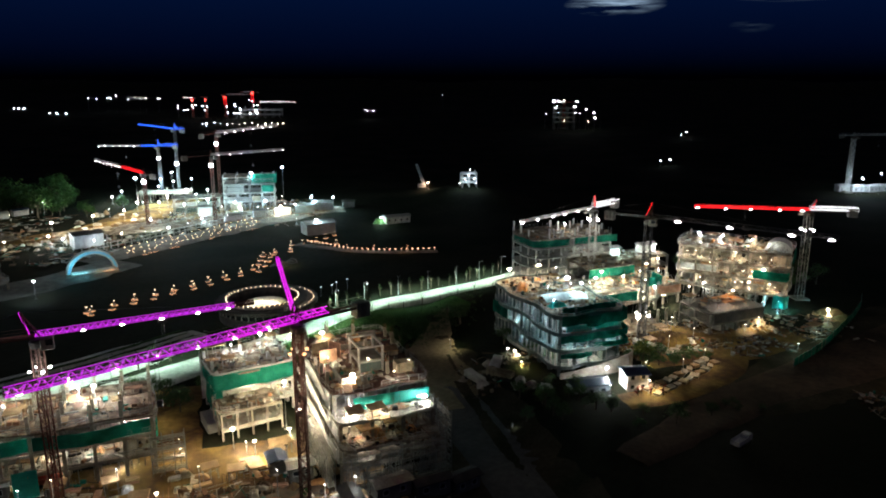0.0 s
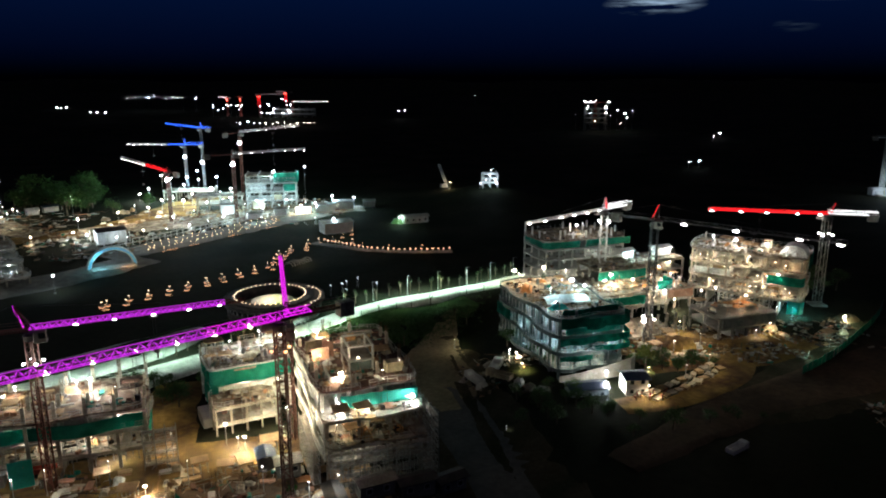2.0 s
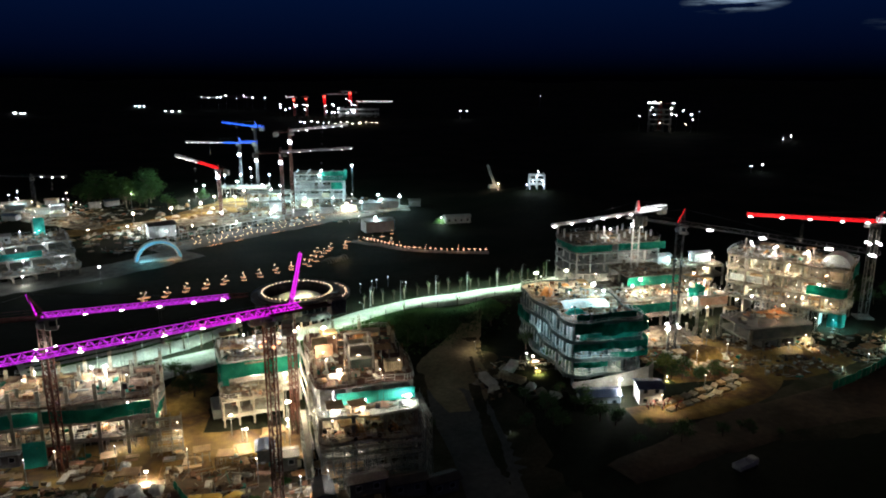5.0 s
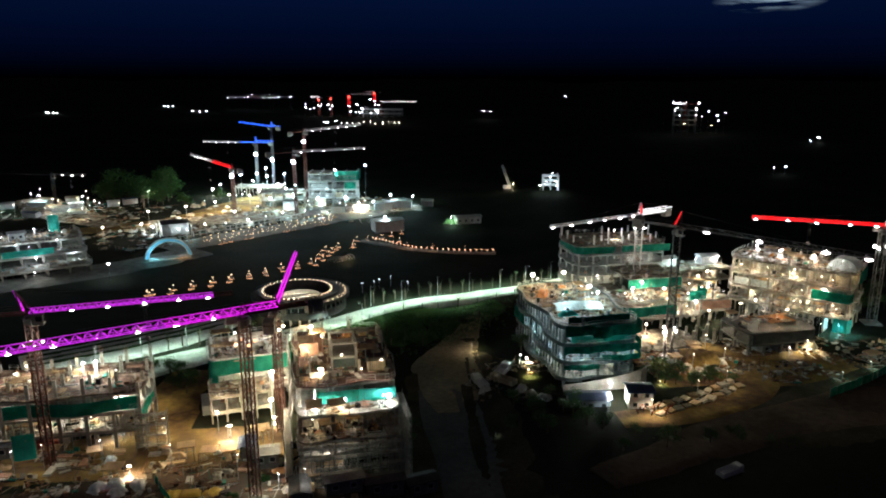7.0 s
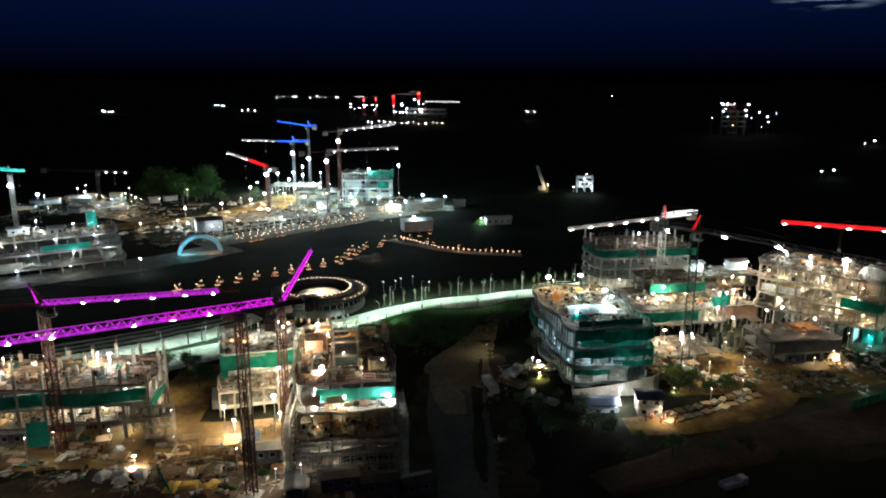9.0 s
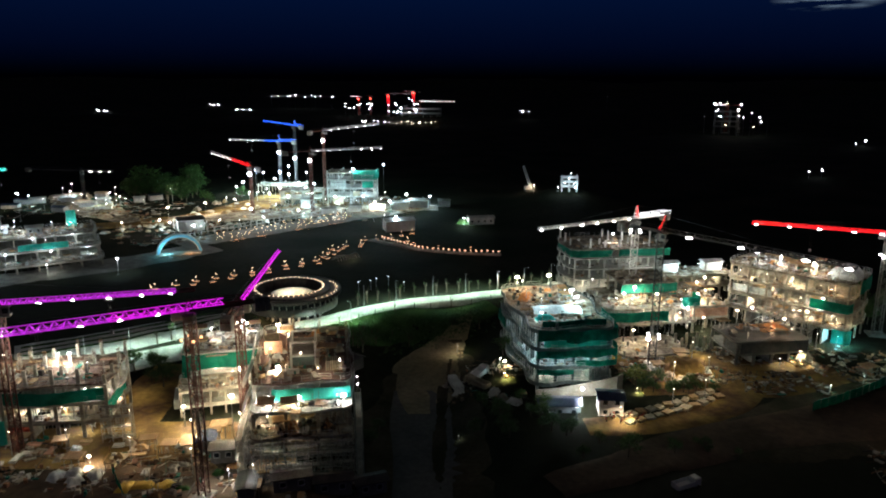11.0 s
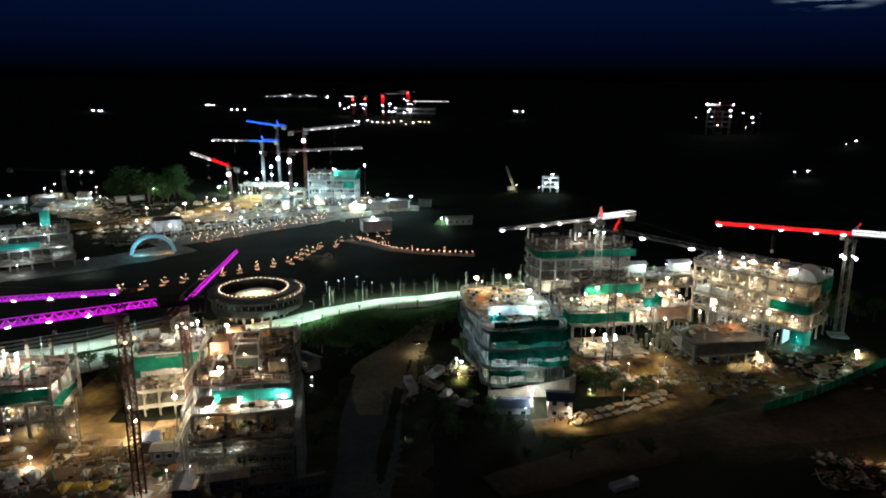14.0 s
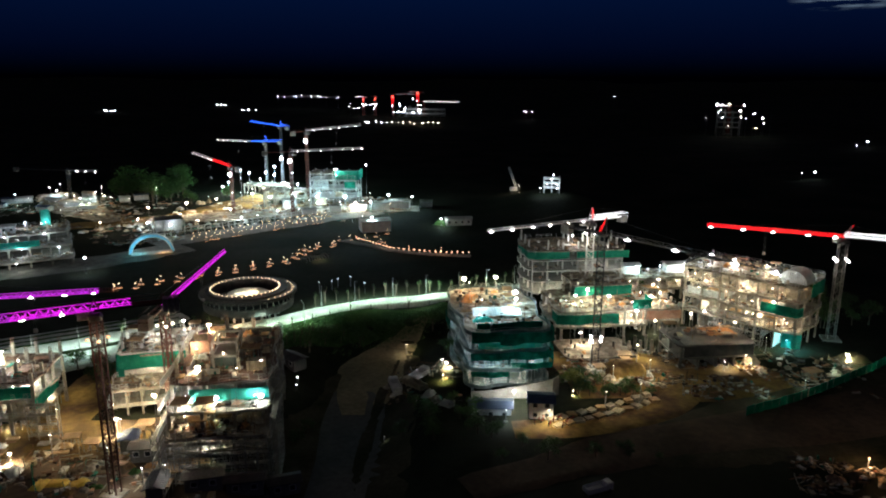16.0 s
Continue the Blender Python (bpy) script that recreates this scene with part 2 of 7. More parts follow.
GRID = math.degrees(math.atan2(U.y, U.x))


def finish(name, bm, mat, smooth=False):
    me = bpy.data.meshes.new(name)
    bm.to_mesh(me)
    bm.free()
    me.materials.append(mat)
    if smooth:
        for p in me.polygons:
            p.use_smooth = True
    return me


def part(name, bm, mat, parent=None, label="", smooth=False):
    me = finish(name, bm, mat, smooth) if isinstance(bm, bmesh.types.BMesh) else bm
    ob = new(name, me)
    if parent is not None:
        ob.parent = parent
    if label:
        ob["label"] = label
    return ob


def thing(name, at, turn, label, category, group="", kind=""):
    ob = new(name)
    ob.empty_display_size = 0.5
    ob.matrix_basis = pose(at[0], at[1], at[2], 0, 0, turn)
    return tagged(ob, label, category, group, kind)


def box(bm, c, s, turn=0.0, bevel=0.0):
    m = pose(c[0], c[1], c[2], 0, 0, turn) @ Matrix.Diagonal((s[0], s[1], s[2], 1))
    g = bmesh.ops.create_cube(bm, size=1.0, matrix=m)
    if bevel:
        bmesh.ops.bevel(bm, geom=list({e for v in g["verts"] for e in v.link_edges}), offset=bevel, segments=1, affect="EDGES")
    return g["verts"]


def bar(bm, a, b, w, h=None):
    """A square bar from a to b."""
    a, b = Vector(a), Vector(b)
    d = b - a
    n = d.length
    if n < 1e-5:
        return
    d.normalize()
    s = d.cross(Vector((0, 0, 1)))
    if s.length < 1e-3:
        s = Vector((1, 0, 0))
    s.normalize()
    t = s.cross(d)
    h = h or w
    vs = [bm.verts.new(p + s * (i * w / 2) + t * (j * h / 2)) for p in (a, b) for i, j in ((-1, -1), (1, -1), (1, 1), (-1, 1))]
    for q in ((0, 1, 2, 3), (7, 6, 5, 4), (0, 4, 5, 1), (1, 5, 6, 2), (2, 6, 7, 3), (3, 7, 4, 0)):
        bm.faces.new([vs[i] for i in q])


def slab_mesh(bm, pts, z0, z1):
    lo = [bm.verts.new((x, y, z0)) for x, y in pts]
    hi = [bm.verts.new((x, y, z1)) for x, y in pts]
    n = len(pts)
    bm.faces.new(hi)
    bm.faces.new(lo[::-1])
    for i in range(n):
        bm.faces.new((lo[i], lo[(i + 1) % n], hi[(i + 1) % n], hi[i]))


def strip_wall(bm, pts, z0, z1, thick, closed=False):
    """An upright band of that thickness along a line of plan points."""
    n = len(pts)
    rows = []
    for i, (x, y) in enumerate(pts):
        p = Vector(pts[(i - 1) % n] if closed else pts[max(i - 1, 0)])
        q = Vector(pts[(i + 1) % n] if closed else pts[min(i + 1, n - 1)])
        d = (q - p)
        d = d.normalized() if d.length > 1e-6 else Vector((1, 0))
        nx, ny = -d.y * thick / 2, d.x * thick / 2
        za = z0(i) if callable(z0) else z0
        zb = z1(i) if callable(z1) else z1
        rows.append([bm.verts.new(c) for c in ((x - nx, y - ny, za), (x + nx, y + ny, za), (x + nx, y + ny, zb), (x - nx, y - ny, zb))])
    for i in range(n if closed else n - 1):
        a, b = rows[i], rows[(i + 1) % n]
        for k in range(4):
            bm.faces.new((a[k], b[k], b[(k + 1) % 4], a[(k + 1) % 4]))
    if not closed:
        bm.faces.new(rows[0][::-1])
        bm.faces.new(rows[-1])


def cyl(bm, a, b, r0, r1=None, n=10):
    a, b = Vector(a), Vector(b)
    r1 = r0 if r1 is None else r1
    d = (b - a).normalized()
    s = d.orthogonal().normalized()
    t = d.cross(s)
    A = [bm.verts.new(a + (s * math.cos(2 * math.pi * i / n) + t * math.sin(2 * math.pi * i / n)) * r0) for i in range(n)]
    B = [bm.verts.new(b + (s * math.cos(2 * math.pi * i / n) + t * math.sin(2 * math.pi * i / n)) * r1) for i in range(n)]
    for i in range(n):
        bm.faces.new((A[i], A[(i + 1) % n], B[(i + 1) % n], B[i]))
    bm.faces.new(A[::-1])
    bm.faces.new(B)


def ball(bm, c, r, squash=1.0, level=2):
    bmesh.ops.create_icosphere(bm, subdivisions=level, radius=r, matrix=Matrix.Translation(c) @ Matrix.Diagonal((1, 1, squash, 1)))


def truss(bm, a, b, w, seg, chord, web, roof=False):
    """A lattice of four chords (three when roof is set) with zigzag webs between a and b."""
    a, b = Vector(a), Vector(b)
    d = (b - a).normalized()
    s = d.cross(Vector((0, 0, 1)))
    s = Vector((1, 0, 0)) if s.length < 1e-3 else s.normalized()
    t = s.cross(d).normalized()
    if roof:
        off = [s * (-w / 2), s * (w / 2), t * (w * 1.05)]
        edges = ((0, 1), (1, 2), (2, 0))
    else:
        off = [s * (-w / 2) + t * (-w / 2), s * (w / 2) + t * (-w / 2), s * (w / 2) + t * (w / 2), s * (-w / 2) + t * (w / 2)]
        edges = ((0, 1), (1, 2), (2, 3), (3, 0))
    n = max(1, round((b - a).length / seg))
    for o in off:
        bar(bm, a + o, b + o, chord)
    for i in range(n):
        p, q = a.lerp(b, i / n), a.lerp(b, (i + 1) / n)
        for k, (i0, i1) in enumerate(edges):
            if (i + k) % 2:
                bar(bm, p + off[i0], q + off[i1], web)
            else:
                bar(bm, p + off[i1], q + off[i0], web)
            bar(bm, q + off[i0], q + off[i1], web)


# ---- terrain ----
VALLEY = [(16, 92, -1.0), (4, 128, -2.8), (0, 140, -3.6), (-3, 155, -4.2), (-5, 172, -4.8), (-3, 190, -4.6), (-0.5, 199, -2.2)]


def smooth01(x):
    x = min(1.0, max(0.0, x))
    return x * x * (3 - 2 * x)


def height(x, y):
    best, depth = 1e9, 0.0
    for (ax, ay, az), (bx, by, bz) in zip(VALLEY, VALLEY[1:]):
        dx, dy = bx - ax, by - ay
        k = min(1.0, max(0.0, ((x - ax) * dx + (y - ay) * dy) / (dx * dx + dy * dy)))
        d = math.hypot(x - ax - k * dx, y - ay - k * dy)
        if d < best:
            best, depth = d, az + k * (bz - az)
    z = depth * (1 - smooth01((best - 6) / 13))
    r = math.hypot(x - 20, y - 150)
    far = smooth01((r - 650) / 3200)
    if r > 60:
        z += smooth01((r - 420) / 600) * 5.0 * noise.noise(Vector((x / 140, y / 140, 0.3)))
    z += far * (34 + 40 * noise.noise(Vector((x / 700, y / 700, 1.7))) + 12 * noise.noise(Vector((x / 160, y / 160, 4.1))))
    z += 9.0 * math.exp(-((x - 14) ** 2 + (y - 395) ** 2) / 700.0)
    z += 0.25 * noise.noise(Vector((x / 9, y / 9, 2.0))) * smooth01((best - 3) / 10)
    return z


def spread(n, reach, core):
    """n ordinates from -reach to reach, dense within the core."""
    k = math.asinh(reach / core)
    return [core * math.sinh(k * (2 * i / (n - 1) - 1)) for i in range(n)]


gx = [20 + v for v in spread(170, 4600, 70)]
gy = [160 + v for v in spread(170, 4600, 70)]
verts = [(x, y, height(x, y)) for y in gy for x in gx]
faces = [(j * 170 + i, j * 170 + i + 1, (j + 1) * 170 + i + 1, (j + 1) * 170 + i) for j in range(169) for i in range(169)]
gm = bpy.data.meshes.new("ground")
gm.from_pydata(verts, [], faces)
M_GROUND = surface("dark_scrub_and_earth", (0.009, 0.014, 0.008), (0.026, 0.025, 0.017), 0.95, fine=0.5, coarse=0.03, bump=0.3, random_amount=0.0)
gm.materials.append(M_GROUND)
for p in gm.polygons:
    p.use_smooth = True
ground = tagged(new("ground", gm), "dark scrub and bare earth rolling out to low hills", "ground", kind="structure")


def ribbon(name, pts, mat, label, category, lift=0.06, kind="structure", step=3.0, rough_edge=1.0, level=False):
    """A draped way: plan points with a width, laid just over the terrain."""
    fine = []
    for (x0, y0, w0), (x1, y1, w1) in zip(pts, pts[1:]):
        n = max(1, int(math.hypot(x1 - x0, y1 - y0) / step))
        fine += [(x0 + (x1 - x0) * i / n, y0 + (y1 - y0) * i / n, w0 + (w1 - w0) * i / n) for i in range(n)]
    fine.append(pts[-1])
    for _ in range(4):
        fine = [fine[0]] + [tuple((a[k] + 2 * b[k] + c[k]) / 4 for k in range(3)) for a, b, c in zip(fine, fine[1:], fine[2:])] + [fine[-1]]
    bm = bmesh.new()
    rows = []
    across = 8
    for i, (x, y, w) in enumerate(fine):
        p, q = fine[max(i - 1, 0)], fine[min(i + 1, len(fine) - 1)]
        d = Vector((q[0] - p[0], q[1] - p[1])).normalized()
        row = []
        for k in range(across + 1):
            s = (k / across - 0.5) * w
            edge = (0.25 + 0.09 * w) * (noise.noise(Vector((i * 0.31, k * 3.1, 0.7))) + 0.6 * noise.noise(Vector((i * 0.9, k * 3.1, 4.7)))) * (1 if k in (0, across) else 0) * rough_edge
            px, py = x - d.y * (s + edge), y + d.x * (s + edge)
            drop = -0.25 if k in (0, across) else 0.0
            if level:
                row.append(bm.verts.new((px, py, max(height(x, y), -0.3) + lift + 0.3 + 5 * drop)))
            else:
                row.append(bm.verts.new((px, py, height(px, py) + lift + 0.22 + drop)))
        rows.append(row)
    for a, b in zip(rows, rows[1:]):
        for k in range(across):
            bm.faces.new((a[k], a[k + 1], b[k + 1], b[k]))
    bmesh.ops.recalc_face_normals(bm, faces=bm.faces)
    ob = part(name, bm, mat, smooth=True)
    return tagged(ob, label, category, kind=kind)


ribbon("earth_verge", [(14, 94, 30), (6, 124, 30), (2.5, 142, 27), (-0.5, 158, 23), (-1.5, 174, 17), (-2, 190, 9), (-4, 203, 2)], M_VERGE, "weedy earth verge along the track", "verge", 0.02)
ribbon("earth_verge", [(62, 138, 14), (76, 147, 22), (95, 158, 32), (125, 178, 38), (170, 205, 44)], M_VERGE, "weedy earth verge along the haul road", "verge", 0.01)
road = ribbon("road", [(-92, 122, 18), (-76, 138, 16), (-64, 152, 13.5), (-52, 165.5, 11), (-39.5, 180.5, 9), (-29.5, 195, 8.6), (-18, 207, 8.6), (-3, 216.5, 8.4), (12, 226, 8.2), (25, 238, 8), (40, 253, 8)],
              M_ROAD, "new pale concrete road under greenish street light", "road", rough_edge=0.1, level=True)
ribbon("pavement", [(-99.5, 139.5, 18), (-83.5, 155.5, 18), (-73.2, 168.4, 17), (-65.5, 181, 7)], M_STONE, "pale paved walk laid in strips beside the road", "pavement", 0.05, rough_edge=0.3)
# lower end of the track, coloured dark for the little light reaching it
ribbon("mud_flat", [(18, 96, 17), (10, 123, 16), (3.5, 140, 17), (-0.7, 155, 16.0)], M_DIMTRACK, "dark blue-grey lower track, the hollow's dim light put into its colour", "mud", 0.045)
ribbon("dirt_track", [(3.5, 142, 8), (2.5, 149, 17), (0.8, 156, 20.5), (-2.6, 170, 19.5), (-2.2, 186, 11), (-1.2, 200, 5.5), (1, 207, 3)], M_CLAY, "bare brown earth track in the hollow", "dirt track", 0.05)
ribbon("dirt_yard", [(-92, 92, 12), (-64, 103, 14), (-48, 110, 17), (-30, 116, 18), (-24, 118, 10)], M_DIRT, "churned ochre earth yard between the unfinished blocks", "dirt yard", 0.05)
ribbon("dirt_yard", [(-58, 82, 22), (-40, 96, 20), (-20, 100, 18), (0, 102, 16)], M_DIRTG, "dark gravelly earth of the equipment yard", "dirt yard", 0.03)
ribbon("dirt_lane", [(-49, 113, 12), (-55, 130, 12), (-58, 146, 10)], M_DIRT, "ochre earth lane between two unfinished blocks", "dirt track", 0.08)
ribbon("dirt_track", [(34, 116, 7), (48, 128, 10), (66, 142, 14), (95, 158, 22), (125, 178, 24), (170, 205, 30)], M_DIRTG, "wide dark earth haul road", "dirt track", 0.04)
ribbon("dirt_track", [(38, 139, 7), (48, 142, 7), (62, 150, 8), (70, 160, 8), (72, 170, 8), (66, 178, 12), (58, 182, 14)], M_DIRT, "lit ochre site road round the cabins", "dirt track", 0.07)
ribbon("dirt_yard", [(44, 168, 26), (60, 176, 26), (78, 172, 20), (92, 184, 18)], M_DIRT, "trampled earth among the unfinished blocks", "dirt yard", 0.05)
ribbon("grass_bank", [(-44, 156, 14), (-28, 176, 18), (-17, 192, 19), (-4, 203, 14), (6, 212, 8)], M_GRASS, "dark green planted bank below the road", "grass bank", 0.03)

# ---- lamps ----
TINT = {"white": (0.95, 0.98, 0.88), "cool": (0.68, 0.89, 1.0), "warm": (1.0, 0.84, 0.54), "leaf": (0.08, 1.0, 0.45), "amber": (1.0, 0.55, 0.25), "ice": (0.55, 0.93, 1.0), "green": (0.66, 1.0, 0.80), "cyan": (0.25, 0.85, 1.0), "yellow": (1.0, 0.9, 0.35)}
LENS = {"white": G_WHITE, "cool": G_COOL, "warm": G_WARM, "amber": G_AMBER, "green": G_COOL, "cyan": G_CYANH, "yellow": G_WARM, "leaf": G_COOL, "ice": G_COOL}
light_data = {}


def bulb(parent, at, power, tint, radius=0.3, cone=0):
    """The light of a lamp: all round, or thrown down in a cone of that many degrees."""
    key = (round(power), tint, radius, cone)
    if key not in light_data:
        d = bpy.data.lights.new("lamp_light", "SPOT" if cone else "POINT")
        d.energy, d.color, d.shadow_soft_size = power, TINT[tint], radius
        if cone:
            d.spot_size, d.spot_blend = radians(cone), 0.55
        light_data[key] = d
    ob = new("lamp_light", light_data[key])
    ob.parent = parent
    ob.location = at
    return ob


lamp_mesh = {}


def flood(head, foot_z, power, tint="white", size=0.4, group="site floodlights", cone=0):
    """A floodlight on a slim pole."""
    h = max(0.8, head[2] - foot_z)
    names = {"white": "white", "cool": "cold white", "warm": "warm white", "green": "greenish white", "cyan": "cyan", "yellow": "yellow", "amber": "amber", "leaf": "green", "ice": "icy white"}
    root = thing("floodlight", (head[0], head[1], head[2] - h), GRID, "bright %s floodlight head on a slim steel pole" % names[tint], "floodlight", group)
    bm = bmesh.new()
    cyl(bm, (0, 0, 0), (0, 0, h), 0.07, 0.05, 6)
    box(bm, (0, 0, 0.05), (0.7, 0.7, 0.1))
    part("pole", bm, M_STEEL, root)
    key = ("head", size)
    if power and key not in lamp_mesh:
        bm = bmesh.new()
        box(bm, (0, 0, 0), (size * 2.4, size * 0.7, size * 0.5), bevel=0.04)
        bar(bm, (-size * 1.1, 0, -size * 0.2), (-size * 1.1, 0, size * 0.5), 0.06)
        bar(bm, (size * 1.1, 0, -size * 0.2), (size * 1.1, 0, size * 0.5), 0.06)
        lamp_mesh[key] = finish("head", bm, M_DARKSTEEL)
    if power:
        hd = part("head", lamp_mesh[key], None, root)
        hd.location = (0, 0, h + size * 0.55)
    # lens ball; larger sizes carry the lamp's bloom in their shape
    key = ("lens", size, tint)
    if key not in lamp_mesh:
        bm = bmesh.new()
        ball(bm, (0, 0, 0), size, 0.75)
        lamp_mesh[key] = finish("lens", bm, LENS[tint], True)
    ln = part("lens", lamp_mesh[key], None, root, "glowing lens")
    ln.location = (0, 0, h)
    if power:
        bulb(root, (0.25, -0.35, h - size - 0.35), power, tint, cone=cone)
    return root


# ---- tower cranes ----
def crane(at, foot_z, jib_z, tip, tail, strips, body=M_REDPAINT, head=4.0, lean=(0, 0), width=1.9, jib_w=1.5, lamps=(), mast_lamp=None, lamp_mats=G_WHITE, label="tower crane", tail_strip=None, head_strip=None, web=0.09, seg=2.0, hook=0.55, lamp_size=0.22, rise=0.0, fall=0.0):
    """A hammerhead tower crane. tip and tail: plan ends of jib and counter-jib; strips: (from, to, tube material) along the jib."""
    root = thing("tower_crane", (at[0], at[1], foot_z), 0, label, "tower crane", "tower cranes")
    H = jib_z - foot_z
    t2, e2 = Vector((tip[0] - at[0], tip[1] - at[1], rise)), Vector((tail[0] - at[0], tail[1] - at[1], -fall))
    jd = Vector((t2.x, t2.y, 0)).normalized()
    bm = bmesh.new()
    box(bm, (0, 0, 0.3), (width * 2.4, width * 2.4, 0.9), bevel=0.08)
    part("foundation", bm, M_CONC, root)
    bm = bmesh.new()
    truss(bm, (0, 0, 0.5), (0, 0, H - 1.6), width, width, 0.2, web)
    part("mast", bm, body, root)
    bm = bmesh.new()
    cyl(bm, (0, 0, H - 1.8), (0, 0, H - 0.9), width * 0.75, width * 0.85, 16)
    cyl(bm, (0, 0, H - 0.9), (0, 0, H - 0.5), width * 0.6, width * 0.6, 16)
    part("slewing_ring", bm, M_DARKSTEEL, root)
    ang = math.degrees(math.atan2(jd.y, jd.x))
    bm = bmesh.new()
    box(bm, (0, 0, 0), (1.9, 1.3, 1.9), bevel=0.12)
    cab = part("cab", bm, M_CONC_D, root, "grey operator cab")
    cab.matrix_basis = pose(*(jd * 1.6 + Vector((jd.y, -jd.x, 0)) * (width * 0.5 + 0.7) + Vector((0, 0, H - 0.9))), 0, 0, ang)
    bm = bmesh.new()
    box(bm, (0.96, 0, 0.2), (0.06, 1.0, 1.1))
    box(bm, (0.3, -0.66, 0.25), (1.0, 0.06, 0.9))
    part("cab_window", bm, M_GLASS, cab)
    root_j = jd * 0.6
    bm = bmesh.new()
    truss(bm, root_j + Vector((0, 0, H)), t2 + Vector((0, 0, H)), jib_w, seg, 0.14, web, roof=True)
    part("jib", bm, M_WHITEPAINT if body is M_WHITEPAINT else body, root)
    # counter-jib with ballast
    ed = Vector((e2.x, e2.y, 0)).normalized()
    side = Vector((ed.y, -ed.x, 0))
    bm = bmesh.new()
    for k in (-1, 1):
        bar(bm, side * (k * 0.7) + Vector((0, 0, H)), e2 + side * (k * 0.7) + Vector((0, 0, H)), 0.22, 0.4)
    for i in range(7):
        p = e2 * (i / 6) + Vector((0, 0, H))
        bar(bm, p + side * -0.7, p + side * 0.7, 0.1)
    for k in (-1, 1):
        bar(bm, side * (k * 0.8) + Vector((0, 0, H + 1.1)), e2 + side * (k * 0.8) + Vector((0, 0, H + 1.1)), 0.05)
    part("counter_jib", bm, body, root)
    eang = math.degrees(math.atan2(ed.y, ed.x))
    for i in range(3):
        bm = bmesh.new()
        box(bm, (0, 0, 0), (0.75, 1.9, 2.3), bevel=0.05)
        cw = part("counterweight", bm, M_CONC_D, root, "grey concrete ballast block")
        cw.matrix_basis = pose(*(e2 * (1 - (0.5 + i * 0.85) / e2.length) + Vector((0, 0, H - 0.5))), 0, 0, eang)
    # tower head and its stays
    top = Vector((lean[0], lean[1], H + head))
    for k in (-1, 1):
        for q in (jd * 0.7, ed * 0.7):
            bm = bmesh.new()
            bar(bm, q + side * (k * 0.6) + Vector((0, 0, H)), top + side * (k * 0.12), 0.16)
            part("head_leg", bm, body, root)
    for i in range(1, 4):
        f = i / 4
        a, b = (jd * 0.7 + Vector((0, 0, H))).lerp(top, f), (ed * 0.7 + Vector((0, 0, H))).lerp(top, f)
        for k in (-0.5, 0.5):
            bm = bmesh.new()
            bar(bm, a + side * k * (1 - f), b - side * k * (1 - f), 0.09)
            part("head_brace", bm, body, root)
    for end in (t2 * 0.6, e2 * 0.9):
        bm = bmesh.new()
        bar(bm, top, end + Vector((0, 0, H + (1.5 if end is not e2 else 0.4))), 0.05)
        part("stay_cable", bm, M_DARKSTEEL, root)
    if head_strip:
        bm = bmesh.new()
        for k in (-1, 0, 1):
            bar(bm, side * (k * 0.3) + Vector((0, 0, H + 0.4)) + ed * 0.75, top + side * (k * 0.15) + ed * 0.1, 0.13)
        part("light_tube", bm, head_strip, root, "glowing light tubes on the tower head")
    # trolley and hook
    hp = t2 * hook
    bm = bmesh.new()
    box(bm, (hp.x, hp.y, H - 0.2), (1.4, 1.4, 0.3), ang)
    part("trolley", bm, M_DARKSTEEL, root)
    bm = bmesh.new()
    for k in (-0.25, 0.25):
        bar(bm, hp + Vector((k, 0, H - 0.3)), hp + Vector((k, 0, H - 6)), 0.035)
    box(bm, (hp.x, hp.y, H - 6.3), (0.7, 0.4, 0.8))
    part("hook_block", bm, M_DARKSTEEL, root)
    # light tubes wound along the jib; dim white ones stand for lamplit lattice
    s = Vector((jd.y, -jd.x, 0))
    for f0, f1, mt in strips:
        bm = bmesh.new()
        a, b = t2 * f0 + Vector((0, 0, H)), t2 * f1 + Vector((0, 0, H))
        n = max(1, round((b - a).length / seg))
        w = jib_w
        for o in (s * (-w / 2 - 0.12), s * (w / 2 + 0.12), Vector((0, 0, w * 1.05 + 0.1)), s * (-w / 2 - 0.1) + Vector((0, 0, 0.22)), s * (w / 2 + 0.1) + Vector((0, 0, 0.22))):
            bar(bm, a + o, b + o, 0.09)
        for i in range(n):
            p, q = a.lerp(b, i / n), a.lerp(b, (i + 0.5) / n)
            r = a.lerp(b, (i + 1) / n)
            for k in (-1, 1):
                o = s * (k * (w / 2 + 0.1))
                bar(bm, p + o, q + Vector((0, 0, w * 1.05 + 0.06)), 0.07)
                bar(bm, q + Vector((0, 0, w * 1.05 + 0.06)), r + o, 0.07)
        part("light_tube", bm, mt, root, "glowing coloured light tubes or lit-lattice lines wound along the jib")
    if tail_strip:
        bm = bmesh.new()
        for k in (-1, 1):
            for z in (0.3, 1.15):
                bar(bm, side * (k * 0.85) + Vector((0, 0, H + z)), e2 + side * (k * 0.85) + Vector((0, 0, H + z)), 0.12)
        part("light_tube", bm, tail_strip, root, "glowing light tubes on the counter-jib")
    for f in lamps:
        bm = bmesh.new()
        p = t2 * f + Vector((0, 0, H))
        # stretched along the jib so the shape holds the lamp's glare
        bmesh.ops.create_icosphere(bm, subdivisions=2, radius=lamp_size, matrix=pose(*(p + Vector((0, 0, -0.2 - lamp_size * 0.4))), 0, 0, ang) @ Matrix.Diagonal((2.6, 0.8, 0.5, 1)))
        bar(bm, p + s * -0.5 + Vector((0, 0, 0.0)), p + s * 0.5 + Vector((0, 0, 0.0)), 0.08)
